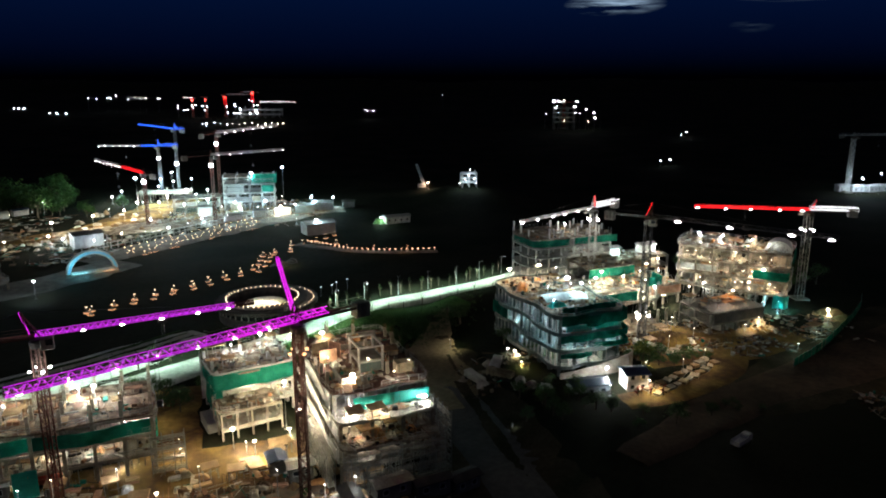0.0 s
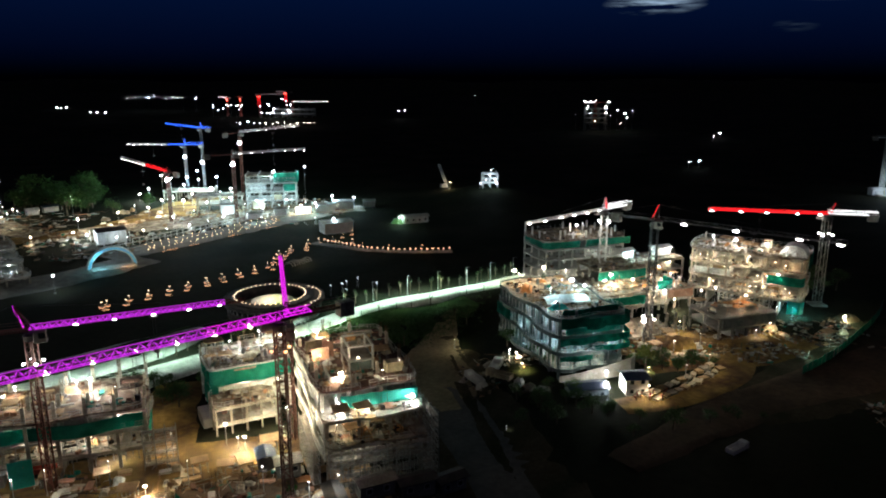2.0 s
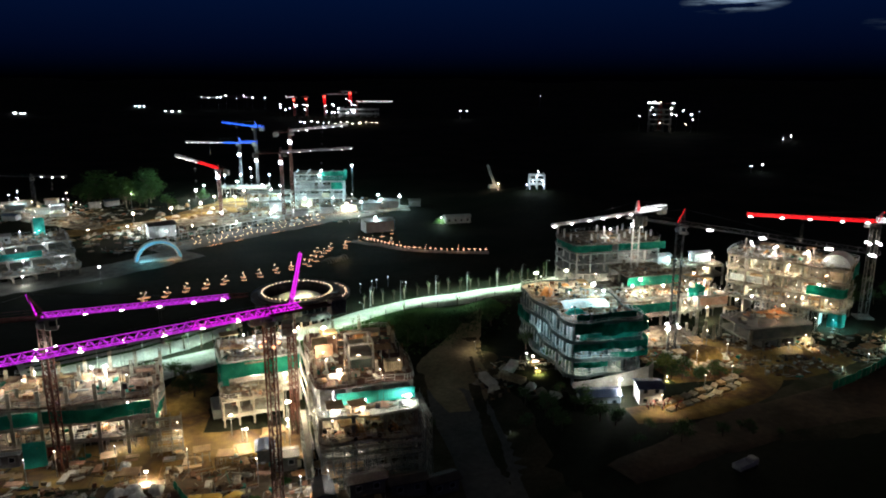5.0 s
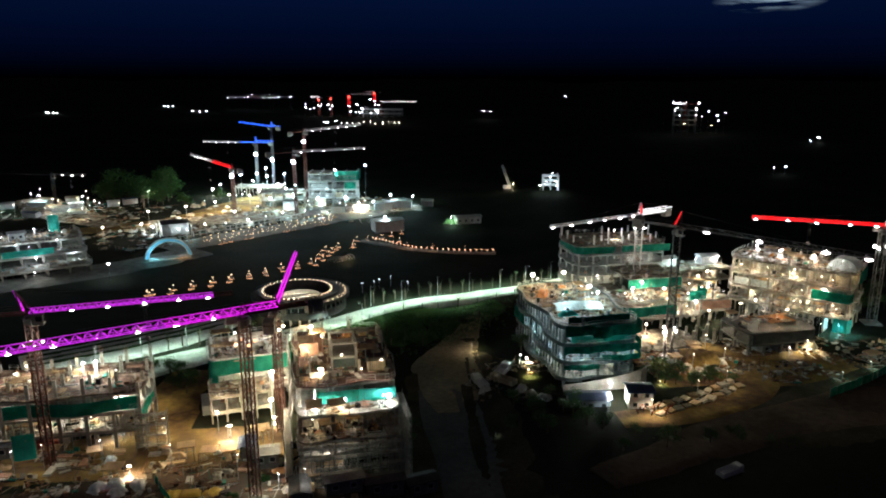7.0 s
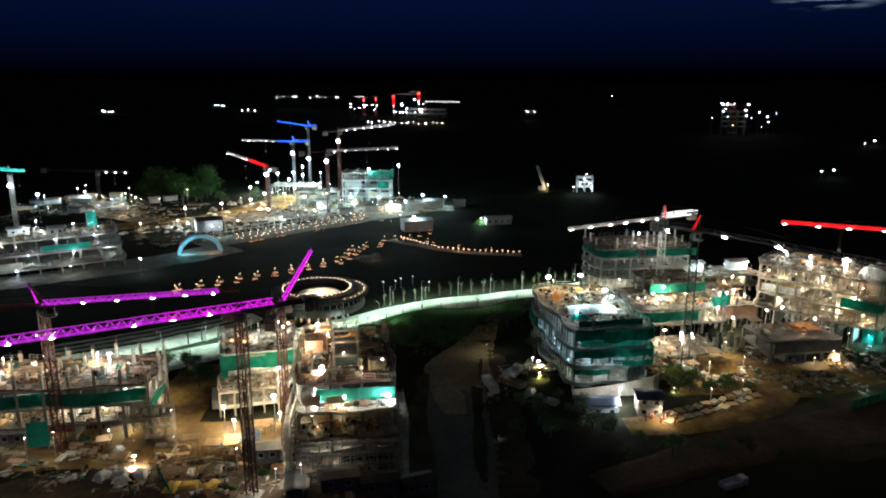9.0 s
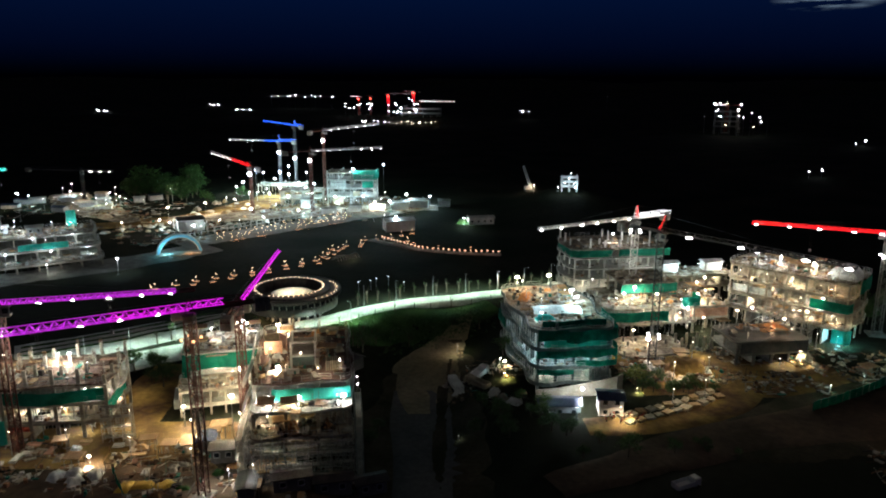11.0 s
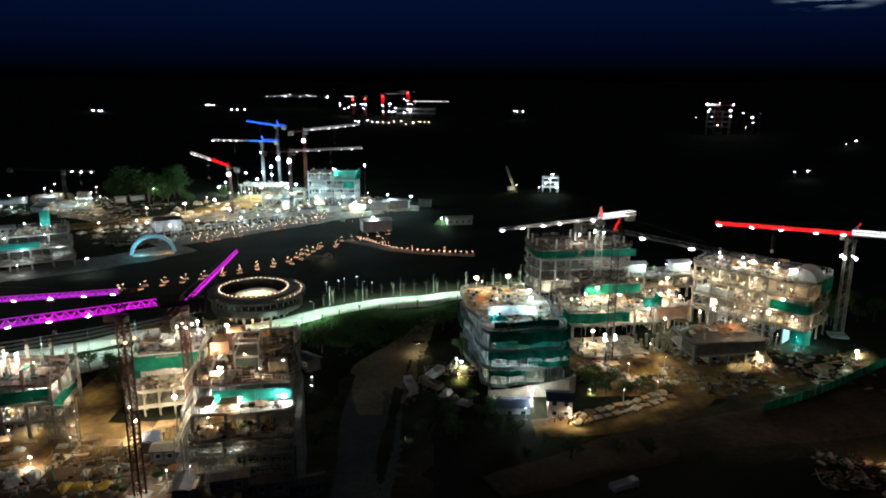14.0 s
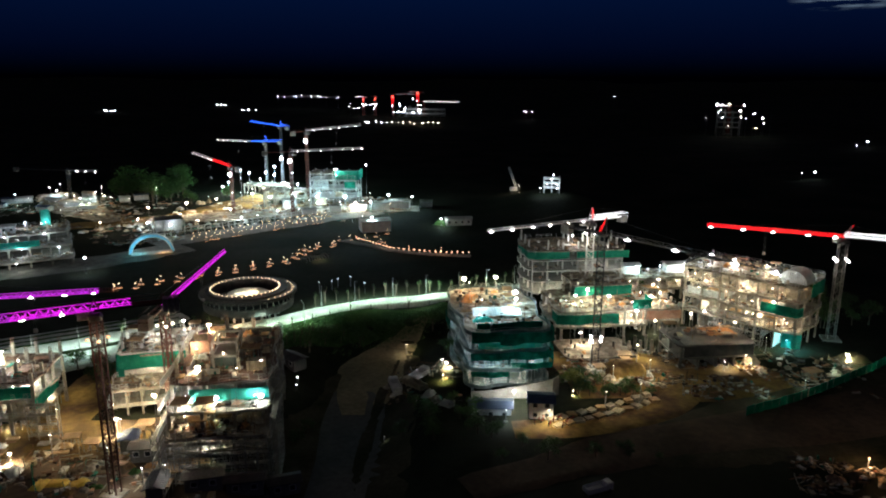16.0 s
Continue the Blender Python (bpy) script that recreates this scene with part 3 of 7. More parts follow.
        part("jib_lamp", bm, lamp_mats, root, "small bright lamp under the jib with its stretched glare")
    if mast_lamp:
        z, power, tint, big = mast_lamp
        z -= foot_z
        bm = bmesh.new()
        for k in range(4):
            o = Vector(((-1, 1, 1, -1)[k], (-1, -1, 1, 1)[k], 0)) * (width * 0.5 + 0.35)
            bar(bm, o * 0.5 + Vector((0, 0, z)), o + Vector((0, 0, z)), 0.1)
        part("lamp_bracket", bm, M_DARKSTEEL, root)
        # from 0.5 up a single oversized ball holds the mast lamps' bloom
        for k in range(4 if big < 0.5 else 1):
            o = Vector(((-1, 1, 1, -1)[k], (-1, -1, 1, 1)[k], 0)) * (width * 0.5 + 0.4)
            if big >= 0.5:
                o = Vector((0, -width * 0.5 - 0.5, 0))
            bm = bmesh.new()
            ball(bm, o + Vector((0, 0, z)), big, 1.0 if big >= 0.5 else 0.8, 2)
            part("mast_lamp", bm, LENS[tint] if tint != "red" else G_REDL, root, "glowing mast lamp", True)
        if power:
            for k in (0, 2):
                o = Vector(((-1, 1, 1, -1)[k], (-1, -1, 1, 1)[k], 0)) * (width * 0.5 + 1.4 + big)
                bulb(root, o + Vector((0, 0, z - 0.6)), power / 2, tint)
    return root


# ---- unfinished concrete frames ----
def outline(w, d, over=1.2, wave=0.0, seed=0.0, round_by=2.0):
    """The plan of a slab with rounded corners and softly waving edges."""
    x0, x1, y0, y1 = -over, w + over, -over, d + over
    r = round_by
    pts = []

    def run(ax, ay, bx, by, nx, ny):
        n = max(2, int(math.hypot(bx - ax, by - ay) / 1.6))
        for i in range(n):
            f = i / n
            k = wave * math.sin(seed + (ax + (bx - ax) * f) * 0.33 + (ay + (by - ay) * f) * 0.29) * min(1, 4 * f, 4 * (1 - f))
            pts.append((ax + (bx - ax) * f + nx * k, ay + (by - ay) * f + ny * k))

    def turn(cx, cy, a0):
        for i in range(5):
            a = radians(a0 + 90 * i / 5)
            pts.append((cx + r * math.cos(a), cy + r * math.sin(a)))

    run(x0 + r, y0, x1 - r, y0, 0, -1)
    turn(x1 - r, y0 + r, -90)
    run(x1, y0 + r, x1, y1 - r, 1, 0)
    turn(x1 - r, y1 - r, 0)
    run(x1 - r, y1, x0 + r, y1, 0, 1)
    turn(x0 + r, y1 - r, 90)
    run(x0, y1 - r, x0, y0 + r, -1, 0)
    turn(x0 + r, y0 + r, 180)
    return pts


def unfinished(at, w, d, levels, label, foot=0.0, over=1.2, wave=0.8, bay=5.5, stub=2.6, fronts=None, parapet=0.0, pmat=None, deck=None, frame_mat=None, col=0.55, seed=0.0, keep=1.0, walls=0.0, name="unfinished_building", turn=None, tails=False, rails=0.0, shore=0.0, round_by=2.0):
    """A bare concrete frame: slabs, columns, beams, starter columns on top. fronts: per level, how far the slab's front is set back."""
    frame_mat = frame_mat or M_CONC
    rng = random.Random(int(seed * 100) + 7)
    root = thing(name, (at[0], at[1], 0), GRID if turn is None else turn, label, "unfinished building", "concrete frames")
    nx, ny = max(1, round(w / bay)), max(1, round(d / bay))
    stepped = bool(fronts)
    fronts = fronts or [0.0] * len(levels)
    colmesh = {}
    z0 = foot
    for li, z in enumerate(levels):
        f = fronts[li]
        th = 0.32
        pts = [(x, y + f) if y < d * 0.5 else (x, y) for x, y in outline(w, d, over, wave, seed + li * 1.9, round_by)]
        bm = bmesh.new()
        slab_mesh(bm, pts, z - th, z)
        part("floor_slab", bm, deck if deck and li == len(levels) - 1 else frame_mat, root)
        if parapet:
            bm = bmesh.new()
            strip_wall(bm, pts, z - 0.55, z + parapet, 0.18, True)
            part("fascia", bm, pmat or M_PALE, root, "pale curved fascia band")
        if rails and li < len(levels):
            bm = bmesh.new()
            n = len(pts)
            for i in range(n):
                p, q = pts[i], pts[(i + 1) % n]
                if rng.random() < rails:
                    for zz in (0.55, 1.05):
                        bar(bm, (*p, z + zz), (*q, z + zz), 0.07)
                bar(bm, (*p, z), (*p, z + 1.1), 0.07)
            tagged(part("guard_rail", bm, M_STEEL, root, "thin steel tube guard rail"), kind="stuff")
        if shore:
            bm = bmesh.new()
            hh = z - th - z0
            for i in range(int(w / 1.15)):
                for j in range(int((d - f) / 1.6)):
                    if rng.random() < shore:
                        x, y = 0.5 + i * 1.15 + rng.uniform(-0.15, 0.15), f + 0.5 + j * 1.6 + rng.uniform(-0.15, 0.15)
                        bar(bm, (x, y, z0), (x, y, z0 + hh), 0.09)
            tagged(part("shoring", bm, M_STEEL, root, "forest of thin steel shoring props"), kind="stuff")
        h = z - th - z0
        key = round(h, 2)
        if key not in colmesh:
            bm = bmesh.new()
            box(bm, (0, 0, h / 2), (col, col, h))
            colmesh[key] = finish("column", bm, frame_mat)
        for i in range(nx + 1):
            for j in range(ny + 1):
                if not stepped and li:
                    continue
                x, y = w * i / nx, f + (d - f) * j / ny
                c = part("column", colmesh[key], None, root)
                c.location = (x, y, z0)
                if not stepped:
                    c.scale.z = (levels[-1] - th - foot) / h
        for j in range(ny + 1):
            y = f + (d - f) * j / ny
            bm = bmesh.new()
            box(bm, (w / 2, y, z - th - 0.22), (w - 0.02, 0.32, 0.44))
            part("beam", bm, frame_mat, root)
        for i in range(nx + 1):
            bm = bmesh.new()
            box(bm, (w * i / nx, (f + d) / 2, z - th - 0.18), (0.3, d - f, 0.35))
            part("beam", bm, frame_mat, root)
        # infill walls on some bays
        if walls:
            for j in range(ny):
                for i in range(nx + 1):
                    if rng.random() < walls and 0 < i < nx:
                        bm = bmesh.new()
                        y0, y1 = f + (d - f) * j / ny + col / 2, f + (d - f) * (j + 1) / ny - col / 2
                        box(bm, (w * i / nx, (y0 + y1) / 2, z0 + h / 2 - 0.2), (0.15, y1 - y0, h - 0.4))
                        part("infill_wall", bm, M_PALE if rng.random() < 0.4 else frame_mat, root)
        z0 = z
    # starter columns with rebar tails
    if stub:
        bm = bmesh.new()
        box(bm, (0, 0, stub / 2), (col, col, stub))
        sm = finish("starter_column", bm, frame_mat)
        bm = bmesh.new()
        for k in range(4):
            bar(bm, ((-1, 1, 1, -1)[k] * 0.18, (-1, -1, 1, 1)[k] * 0.18, 0), ((-1, 1, 1, -1)[k] * 0.2, (-1, -1, 1, 1)[k] * 0.2, 1.2), 0.05)
        rb = finish("rebar", bm, M_RUST)
        f = fronts[-1]
        for i in range(nx + 1):
            for j in range(ny + 1):
                if rng.random() < keep:
                    c = part("starter_column", sm, None, root)
                    c.location = (w * i / nx, f + (d - f) * j / ny, z0)
                    c.scale.z = 0.55 + 0.6 * rng.random()
                    if tails:
                        b = part("rebar", rb, None, c)
                        b.location = (0, 0, stub)
    return root


def on(root_at, u, v, z):
    """A plan place u along, v into a block that stands at root_at."""
    p = Vector((root_at[0], root_at[1], 0)) + U * u + V * v
    return (p.x, p.y, z)


def off(base, turn, u, v, z):
    """A place u along, v into a block at base that is turned by so many degrees."""
    c, s = math.cos(radians(turn)), math.sin(radians(turn))
    return (base[0] + c * u - s * v, base[1] + s * u + c * v, z)


def net(parent, pts, z0, z1, mat=None, label="green safety netting", sag=0.25, seed=0.0, name="safety_net"):
    """Netting hung along a plan line, in block coordinates, with folds."""
    fine = []
    for (ax, ay), (bx, by) in zip(pts, pts[1:]):
        n = max(2, int(math.hypot(bx - ax, by - ay) / 0.7))
        for i in range(n):
            fine.append((ax + (bx - ax) * i / n, ay + (by - ay) * i / n))
    fine.append(pts[-1])
    rows = 4
    bm = bmesh.new()
    grid = []
    for i, (x, y) in enumerate(fine):
        p, q = fine[max(i - 1, 0)], fine[min(i + 1, len(fine) - 1)]
        dd = Vector((q[0] - p[0], q[1] - p[1])).normalized()
        line = []
        for k in range(rows + 1):
            f = k / rows
            o = 0.22 * noise.noise(Vector((i * 0.35 + seed, f * 1.5, seed * 2))) + 0.07 * math.sin(i * 1.9 + seed)
            zz = z0 + (z1 - z0) * f + (sag * noise.noise(Vector((i * 0.16 + seed, 3.0 * f, 9.0))) if 0 <= k < rows else 0.0)
            line.append(((x - dd.y * o, y + dd.x * o, zz), (x - dd.y * (o + 0.04), y + dd.x * (o + 0.04), zz)))
        grid.append(line)
    for side in (0, 1):
        vv = [[bm.verts.new(c[side]) for c in line] for line in grid]
        for a, b in zip(vv, vv[1:]):
            for k in range(rows):
                bm.faces.new((a[k], b[k], b[k + 1], a[k + 1]) if side else (a[k], a[k + 1], b[k + 1], b[k]))
    return part(name, bm, mat or M_NET, parent, label, True)


def scaffold(at, turn, length, h, depth=1.2, lift=2.0, bay=2.0, label="steel tube scaffold with plank decks against the concrete frame"):
    root = thing("scaffold", at, turn, label, "scaffold", "scaffolds")
    n = max(1, round(length / bay))
    m = max(1, round(h / lift))
    bm = bmesh.new()
    bar(bm, (0, 0, 0), (0, 0, m * lift + 0.8), 0.09)
    std = finish("upright", bm, M_STEEL)
    for i in range(n + 1):
        for k in (0, depth):
            p = part("upright", std, None, root)
            p.location = (length * i / n, k, 0)
    for j in range(1, m + 1):
        bm = bmesh.new()
        for k in (0, depth):
            bar(bm, (0, k, j * lift), (length, k, j * lift), 0.08)
            bar(bm, (0, k, j * lift - 1.0), (length, k, j * lift - 1.0), 0.06)
        for i in range(n):
            if (i + j) % 2:
                bar(bm, (length * i / n, 0, (j - 1) * lift), (length * (i + 1) / n, 0, j * lift), 0.06)
        part("ledger", bm, M_STEEL, root)
        bm = bmesh.new()
        for k in range(3):
            box(bm, (length / 2, 0.25 + k * 0.35, j * lift + 0.06), (length, 0.3, 0.05))
        part("plank_deck", bm, M_CONC_D, root, "worn grey plank deck")
    return root


# ---- loose material ----
def pile_of_boards(at, turn, s=(2.4, 1.2), n=6, mat=None, label="stack of plywood formwork boards on the slab"):
    root = thing("board_stack", at, turn, label, "board stack", "stacked material")
    rng = random.Random(int(at[0] * 13 + at[1] * 7))
    for i in range(n):
        bm = bmesh.new()
        box(bm, (rng.uniform(-0.1, 0.1), rng.uniform(-0.08, 0.08), 0.08 + i * 0.12), (s[0], s[1], 0.1), rng.uniform(-4, 4))
        part("board", bm, mat or M_PLY, root)
    return root


def rebar_bundle(at, turn, length=6.0, n=9, label="bundle of rusty steel bars lying on the slab"):
    root = thing("rebar_bundle", at, turn, label, "rebar bundle", "stacked material")
    rng = random.Random(int(at[0] * 11 + at[1] * 5))
    for i in range(n):
        bm = bmesh.new()
        y = rng.uniform(-0.5, 0.5)
        bar(bm, (-length / 2 + rng.uniform(-0.4, 0.4), y, 0.06 + 0.05 * (i % 3)), (length / 2 + rng.uniform(-0.4, 0.4), y + rng.uniform(-0.3, 0.3), 0.06 + 0.05 * (i % 3)), 0.06)
        part("bar", bm, M_RUST if i % 3 else M_STEEL, root)
    return root


def props(at, turn, w=3.0, d=2.0, h=2.6, label="cluster of steel shoring props under a timber panel"):
    root = thing("shoring", at, turn, label, "shoring props", "shoring")
    bm = bmesh.new()
    cyl(bm, (0, 0, 0), (0, 0, h), 0.05, 0.04, 6)
    box(bm, (0, 0, 0.02), (0.2, 0.2, 0.04))
    pm = finish("prop", bm, M_STEEL)
    for i in range(3):
        for j in range(2):
            p = part("prop", pm, None, root)
            p.location = (w * i / 2 - w / 2, d * j - d / 2, 0)
    bm = bmesh.new()
    box(bm, (0, 0, h + 0.09), (w + 0.6, d + 0.6, 0.16))
    part("panel", bm, M_PLY, root)
    return root


def heap(at, turn, s=(4.0, 3.0, 1.4), mat=None, label="heap of loose material under a sheet", name="sheeted_mound", category="heap", seed=0.0, group="heaps"):
    bm = bmesh.new()
    bmesh.ops.create_grid(bm, x_segments=14, y_segments=12, size=0.5)
    for v in bm.verts:
        r = max(abs(v.co.x), abs(v.co.y)) * 2
        k = smooth01((1 - r) * 1.7)
        n = noise.noise(Vector((v.co.x * 5 + seed, v.co.y * 5, seed))) * 0.35
        v.co.z = s[2] * k * (0.85 + n) - 0.06
        v.co.x = v.co.x * s[0] * (1 + 0.08 * noise.noise(Vector((v.co.y * 4, seed, 1))))
        v.co.y = v.co.y * s[1] * (1 + 0.08 * noise.noise(Vector((v.co.x * 2, seed, 5))))
    edge = [e for e in bm.edges if e.is_boundary]
    ext = bmesh.ops.extrude_edge_only(bm, edges=edge)
    for v in ext["geom"]:
        if isinstance(v, bmesh.types.BMVert):
            v.co.z = -0.3
    bmesh.ops.contextual_create(bm, geom=[e for e in bm.edges if e.is_boundary])
    ob = part(name, bm, mat or M_TARPT, smooth=True)
    ob.matrix_basis = pose(at[0], at[1], at[2], 0, 0, turn)
    return tagged(ob, label, category, group)


def cabin(at, turn, w, d, h, roof_mat, label, floors=1, roof_rise=0.7, doors=True, wall_mat=None):
    root = thing("site_cabin", at, turn, label, "site cabin", "site cabins")
    bm = bmesh.new()
    box(bm, (0, 0, h / 2 - 0.15), (w, d, h + 0.3))
    part("wall", bm, wall_mat or M_WALLW, root)
    bm = bmesh.new()
    v = [(-w / 2 - 0.5, -d / 2 - 0.5, h), (w / 2 + 0.5, -d / 2 - 0.5, h), (w / 2 + 0.5, d / 2 + 0.5, h), (-w / 2 - 0.5, d / 2 + 0.5, h), (-w / 2 - 0.5, 0, h + roof_rise), (w / 2 + 0.5, 0, h + roof_rise)]
    lo = [bm.verts.new(c) for c in v]
    hi = [bm.verts.new((x, y, z + 0.12)) for x, y, z in v]
    for q in ((0, 1, 5, 4), (2, 3, 4, 5)):
        bm.faces.new([hi[i] for i in q])
        bm.faces.new([lo[i] for i in q[::-1]])
    for a, b in ((0, 1), (1, 5), (5, 2), (2, 3), (3, 4), (4, 0)):
        bm.faces.new((lo[a], lo[b], hi[b], hi[a]))
    bmesh.ops.recalc_face_normals(bm, faces=bm.faces)
    part("roof", bm, roof_mat, root, "ridged sheet metal roof")
    bm = bmesh.new()
    for s in (-1, 1):
        n = int(w / 0.5)
        for i in range(n + 1):
            x = -w / 2 - 0.4 + (w + 0.8) * i / n
            bar(bm, (x, s * (d / 2 + 0.5), h + 0.14), (x, 0, h + roof_rise + 0.14), 0.05)
    part("roof_rib", bm, roof_mat, root)
    for fl in range(floors):
        n = max(2, int(w / 2.6))
        for i in range(n):
            x = -w / 2 + w * (i + 0.5) / n
            zz = h * fl / floors
            wd = part("window", bmesh.new(), M_GLASS, root)
            bm = bmesh.new()
            box(bm, (x, -d / 2 - 0.02, zz + 1.5), (0.9, 0.06, 0.9))
            bm.to_mesh(wd.data)
            bm.free()
            bm = bmesh.new()
            strip = ((-0.5, 0), (0.5, 0))
            for k, _ in strip:
                bar(bm, (x + k, -d / 2 - 0.05, zz + 1.0), (x + k, -d / 2 - 0.05, zz + 2.0), 0.08)
            for k in (1.0, 2.0):
                bar(bm, (x - 0.5, -d / 2 - 0.05, zz + k), (x + 0.5, -d / 2 - 0.05, zz + k), 0.08)
            part("frame", bm, M_WALLW, wd)
    return root


def debris(label, place, n, seed, upright=0.06, size=1.0):
    """Loose boards, tubes and blocks strewn over a floor; place(a, b) maps 0..1 to the world."""
    r = random.Random(seed)
    vs, fs = [], []
    for _ in range(n):
        a, b = r.random(), r.random()
        if noise.noise(Vector((a * 5 + seed, b * 5, 0.3))) < -0.12:
            continue
        x, y, z = place(a, b)
        k = r.random()
        if k < upright:
            d = (0.07, 0.07, r.uniform(0.9, 2.4))
        elif k < 0.45:
            d = (r.uniform(0.8, 2.4) * size, r.uniform(0.15, 0.9) * size, r.uniform(0.05, 0.3))
        elif k < 0.8:
            d = (r.uniform(1.8, 4.5) * size, 0.09, 0.09)
        else:
            d = (r.uniform(0.3, 0.9) * size, r.uniform(0.3, 0.8) * size, r.uniform(0.25, 0.8))
        q = Euler((r.gauss(0, 0.05), r.gauss(0, 0.05), radians(GRID) + r.choice((0, 1.57)) + r.gauss(0, 0.3))).to_matrix()
        o = len(vs)
        for c in ((-1, -1, 0), (1, -1, 0), (1, 1, 0), (-1, 1, 0), (-1, -1, 2), (1, -1, 2), (1, 1, 2), (-1, 1, 2)):
            p = q @ Vector((c[0] * d[0] / 2, c[1] * d[1] / 2, c[2] * d[2] / 2))
            vs.append((x + p.x, y + p.y, z + p.z))
        fs += [(o + 3, o + 2, o + 1, o), (o + 4, o + 5, o + 6, o + 7), (o, o + 1, o + 5, o + 4), (o + 1, o + 2, o + 6, o + 5), (o + 2, o + 3, o + 7, o + 6), (o + 3, o, o + 4, o + 7)]
    me = bpy.data.meshes.new("site_debris")
    me.from_pydata(vs, [], fs)
    me.materials.append(M_DEBRIS)
    return tagged(new("site_debris", me), label, "debris", kind="stuff")


def strewn(base, turn, u0, u1, v0, v1, z):
    return lambda a, b: off(base, turn, u0 + (u1 - u0) * a, v0 + (v1 - v0) * b, z)


def on_ground(x0, x1, y0, y1, lift=0.28):
    return lambda a, b: (x0 + (x1 - x0) * a, y0 + (y1 - y0) * b, height(x0 + (x1 - x0) * a, y0 + (y1 - y0) * b) + lift)


# ---- vegetation ----
def work_light(at, turn, power, tint="white"):
    """A low LED work light on a stand."""
    root = thing("work_light", at, turn, "small bright work light on a low stand", "work light", "work lights")
    bm = bmesh.new()
    for k in range(3):
        a = 2.1 * k
        bar(bm, (0.4 * math.cos(a), 0.4 * math.sin(a), 0), (0, 0, 1.5), 0.05)
    part("stand", bm, M_DARKSTEEL, root)
    key = ("spot", tint)
    if key not in lamp_mesh:
        bm = bmesh.new()
        ball(bm, (0, 0, 1.65), 0.1, 0.8, 2)
        lamp_mesh[key] = finish("lens", bm, LENS[tint], True)
    part("lens", lamp_mesh[key], None, root, "glowing lens")
    bulb(root, (0.0, -0.4, 1.65), power, tint, 0.15)
    return root


def tree_meshes(seed, h, crown_r, leaves, mat, lean=0.0):
    rng = random.Random(seed)
    bt = bmesh.new()
    top = Vector((lean, 0, h * 0.55))
    cyl(bt, (0, 0, -0.3), top, 0.035 * h + 0.03, 0.02 * h + 0.02, 7)
    tips = []
    for i in range(7):
        a = 2 * math.pi * i / 7 + rng.uniform(-0.4, 0.4)
        z = h * rng.uniform(0.35, 0.55)
        b = Vector((lean * z / (h * 0.55), 0, z))
        e = b + Vector((math.cos(a) * crown_r * rng.uniform(0.45, 0.85), math.sin(a) * crown_r * rng.uniform(0.45, 0.85), h * rng.uniform(0.12, 0.4)))
        cyl(bt, b, e, 0.016 * h + 0.01, 0.006 * h, 5)
        tips.append(e)
    tips.append(top + Vector((0, 0, h * 0.35)))
    bl = bmesh.new()
    for i in range(leaves):
        c = rng.choice(tips) + Vector((rng.gauss(0, 1), rng.gauss(0, 1), rng.gauss(0, 0.8))) * crown_r * 0.27
        s = rng.uniform(0.16, 0.38) * (0.5 + crown_r * 0.16)
        q = Euler((rng.uniform(-0.9, 0.9), rng.uniform(-0.9, 0.9), rng.uniform(0, 6.28))).to_matrix()
        vs = [bl.verts.new(c + q @ Vector(o)) for o in ((-s, -s * 0.5, 0), (0, -s * 0.62, s * 0.2), (s, 0, 0), (0, s * 0.62, s * 0.2), (-s, s * 0.5, 0))]
        bl.faces.new(vs)
    return finish("trunk", bt, M_BARK), finish("crown", bl, mat)


TREES = [tree_meshes(1, 7.5, 3.2, 620, M_LEAF), tree_meshes(2, 6.0, 2.6, 520, M_LEAF, 0.4), tree_meshes(3, 9.5, 3.8, 760, M_LEAF, -0.3)]
SAPLINGS = [tree_meshes(11, 4.6, 0.7, 34, M_LEAF, 0.1), tree_meshes(12, 5.4, 0.8, 28, M_LEAF, -0.15), tree_meshes(13, 4.0, 0.6, 40, M_LEAF)]
LITTREE = tree_meshes(21, 5.5, 2.3, 520, M_LEAFLIT)


def tree(at, kind, turn=0, scale=1.0, label="dark leafy tree on the slope", group="trees", name="tree"):
    root = thing(name, at, turn, label, "tree", group)
    root.scale = (scale, scale, scale)
    part("trunk", kind[0], None, root)
    part("crown", kind[1], None, root)
    return root

# ---- near cluster of unfinished blocks ----
LB = (-92.3, 94.0)
lb = unfinished(LB, 46, 14.5, [4.0, 7.6, 11.2], "long three-storey bare concrete frame with green netting along its edge", foot=-1.2, wave=0.7, over=0.35, stub=2.8, deck=M_RUSTDECK, seed=0.4, bay=4.6, walls=0.15, tails=True, rails=0.7, shore=0.25)
net(lb, [(x, -0.6 - 0.7 * math.sin(2.3 + x * 0.33)) for x in range(0, 47, 2)], 7.7, 10.1, seed=1.0)
net(lb, [(46.6, -0.8), (46.7, 5), (46.6, 10)], 5.6, 7.7, seed=2.0)
net(lb, [(24.6, -1.6), (28.2, -1.4)], 0.1, 5.2, M_TEAL, "bright teal sheet hanging from the slab edge", seed=3.0, name="hanging_sheet")
MB = (-44.0, 129.0)
MBT = 31.0
mb = unfinished(MB, 15.0, 14, [3.4, 6.9, 10.4], "bare concrete frame with deep green net round its top floor", wave=0.6, over=0.5, stub=1.6, deck=M_DECK, seed=2.2, bay=3.6, keep=0.6, foot=-1.4, tails=True, frame_mat=M_PALE, turn=MBT, rails=0.5, shore=0.15)
net(mb, [(-0.8, 9), (-0.9, -0.6), (0.5, -1.0), (5, -0.8), (10, -1.2), (15.6, -0.9)], 7.4, 10.7, M_NET, seed=4.0)
net(mb, [(-0.9, 6), (-1.0, -0.5), (0.6, -1.1)], 2.6, 7.6, M_NET, seed=5.0)
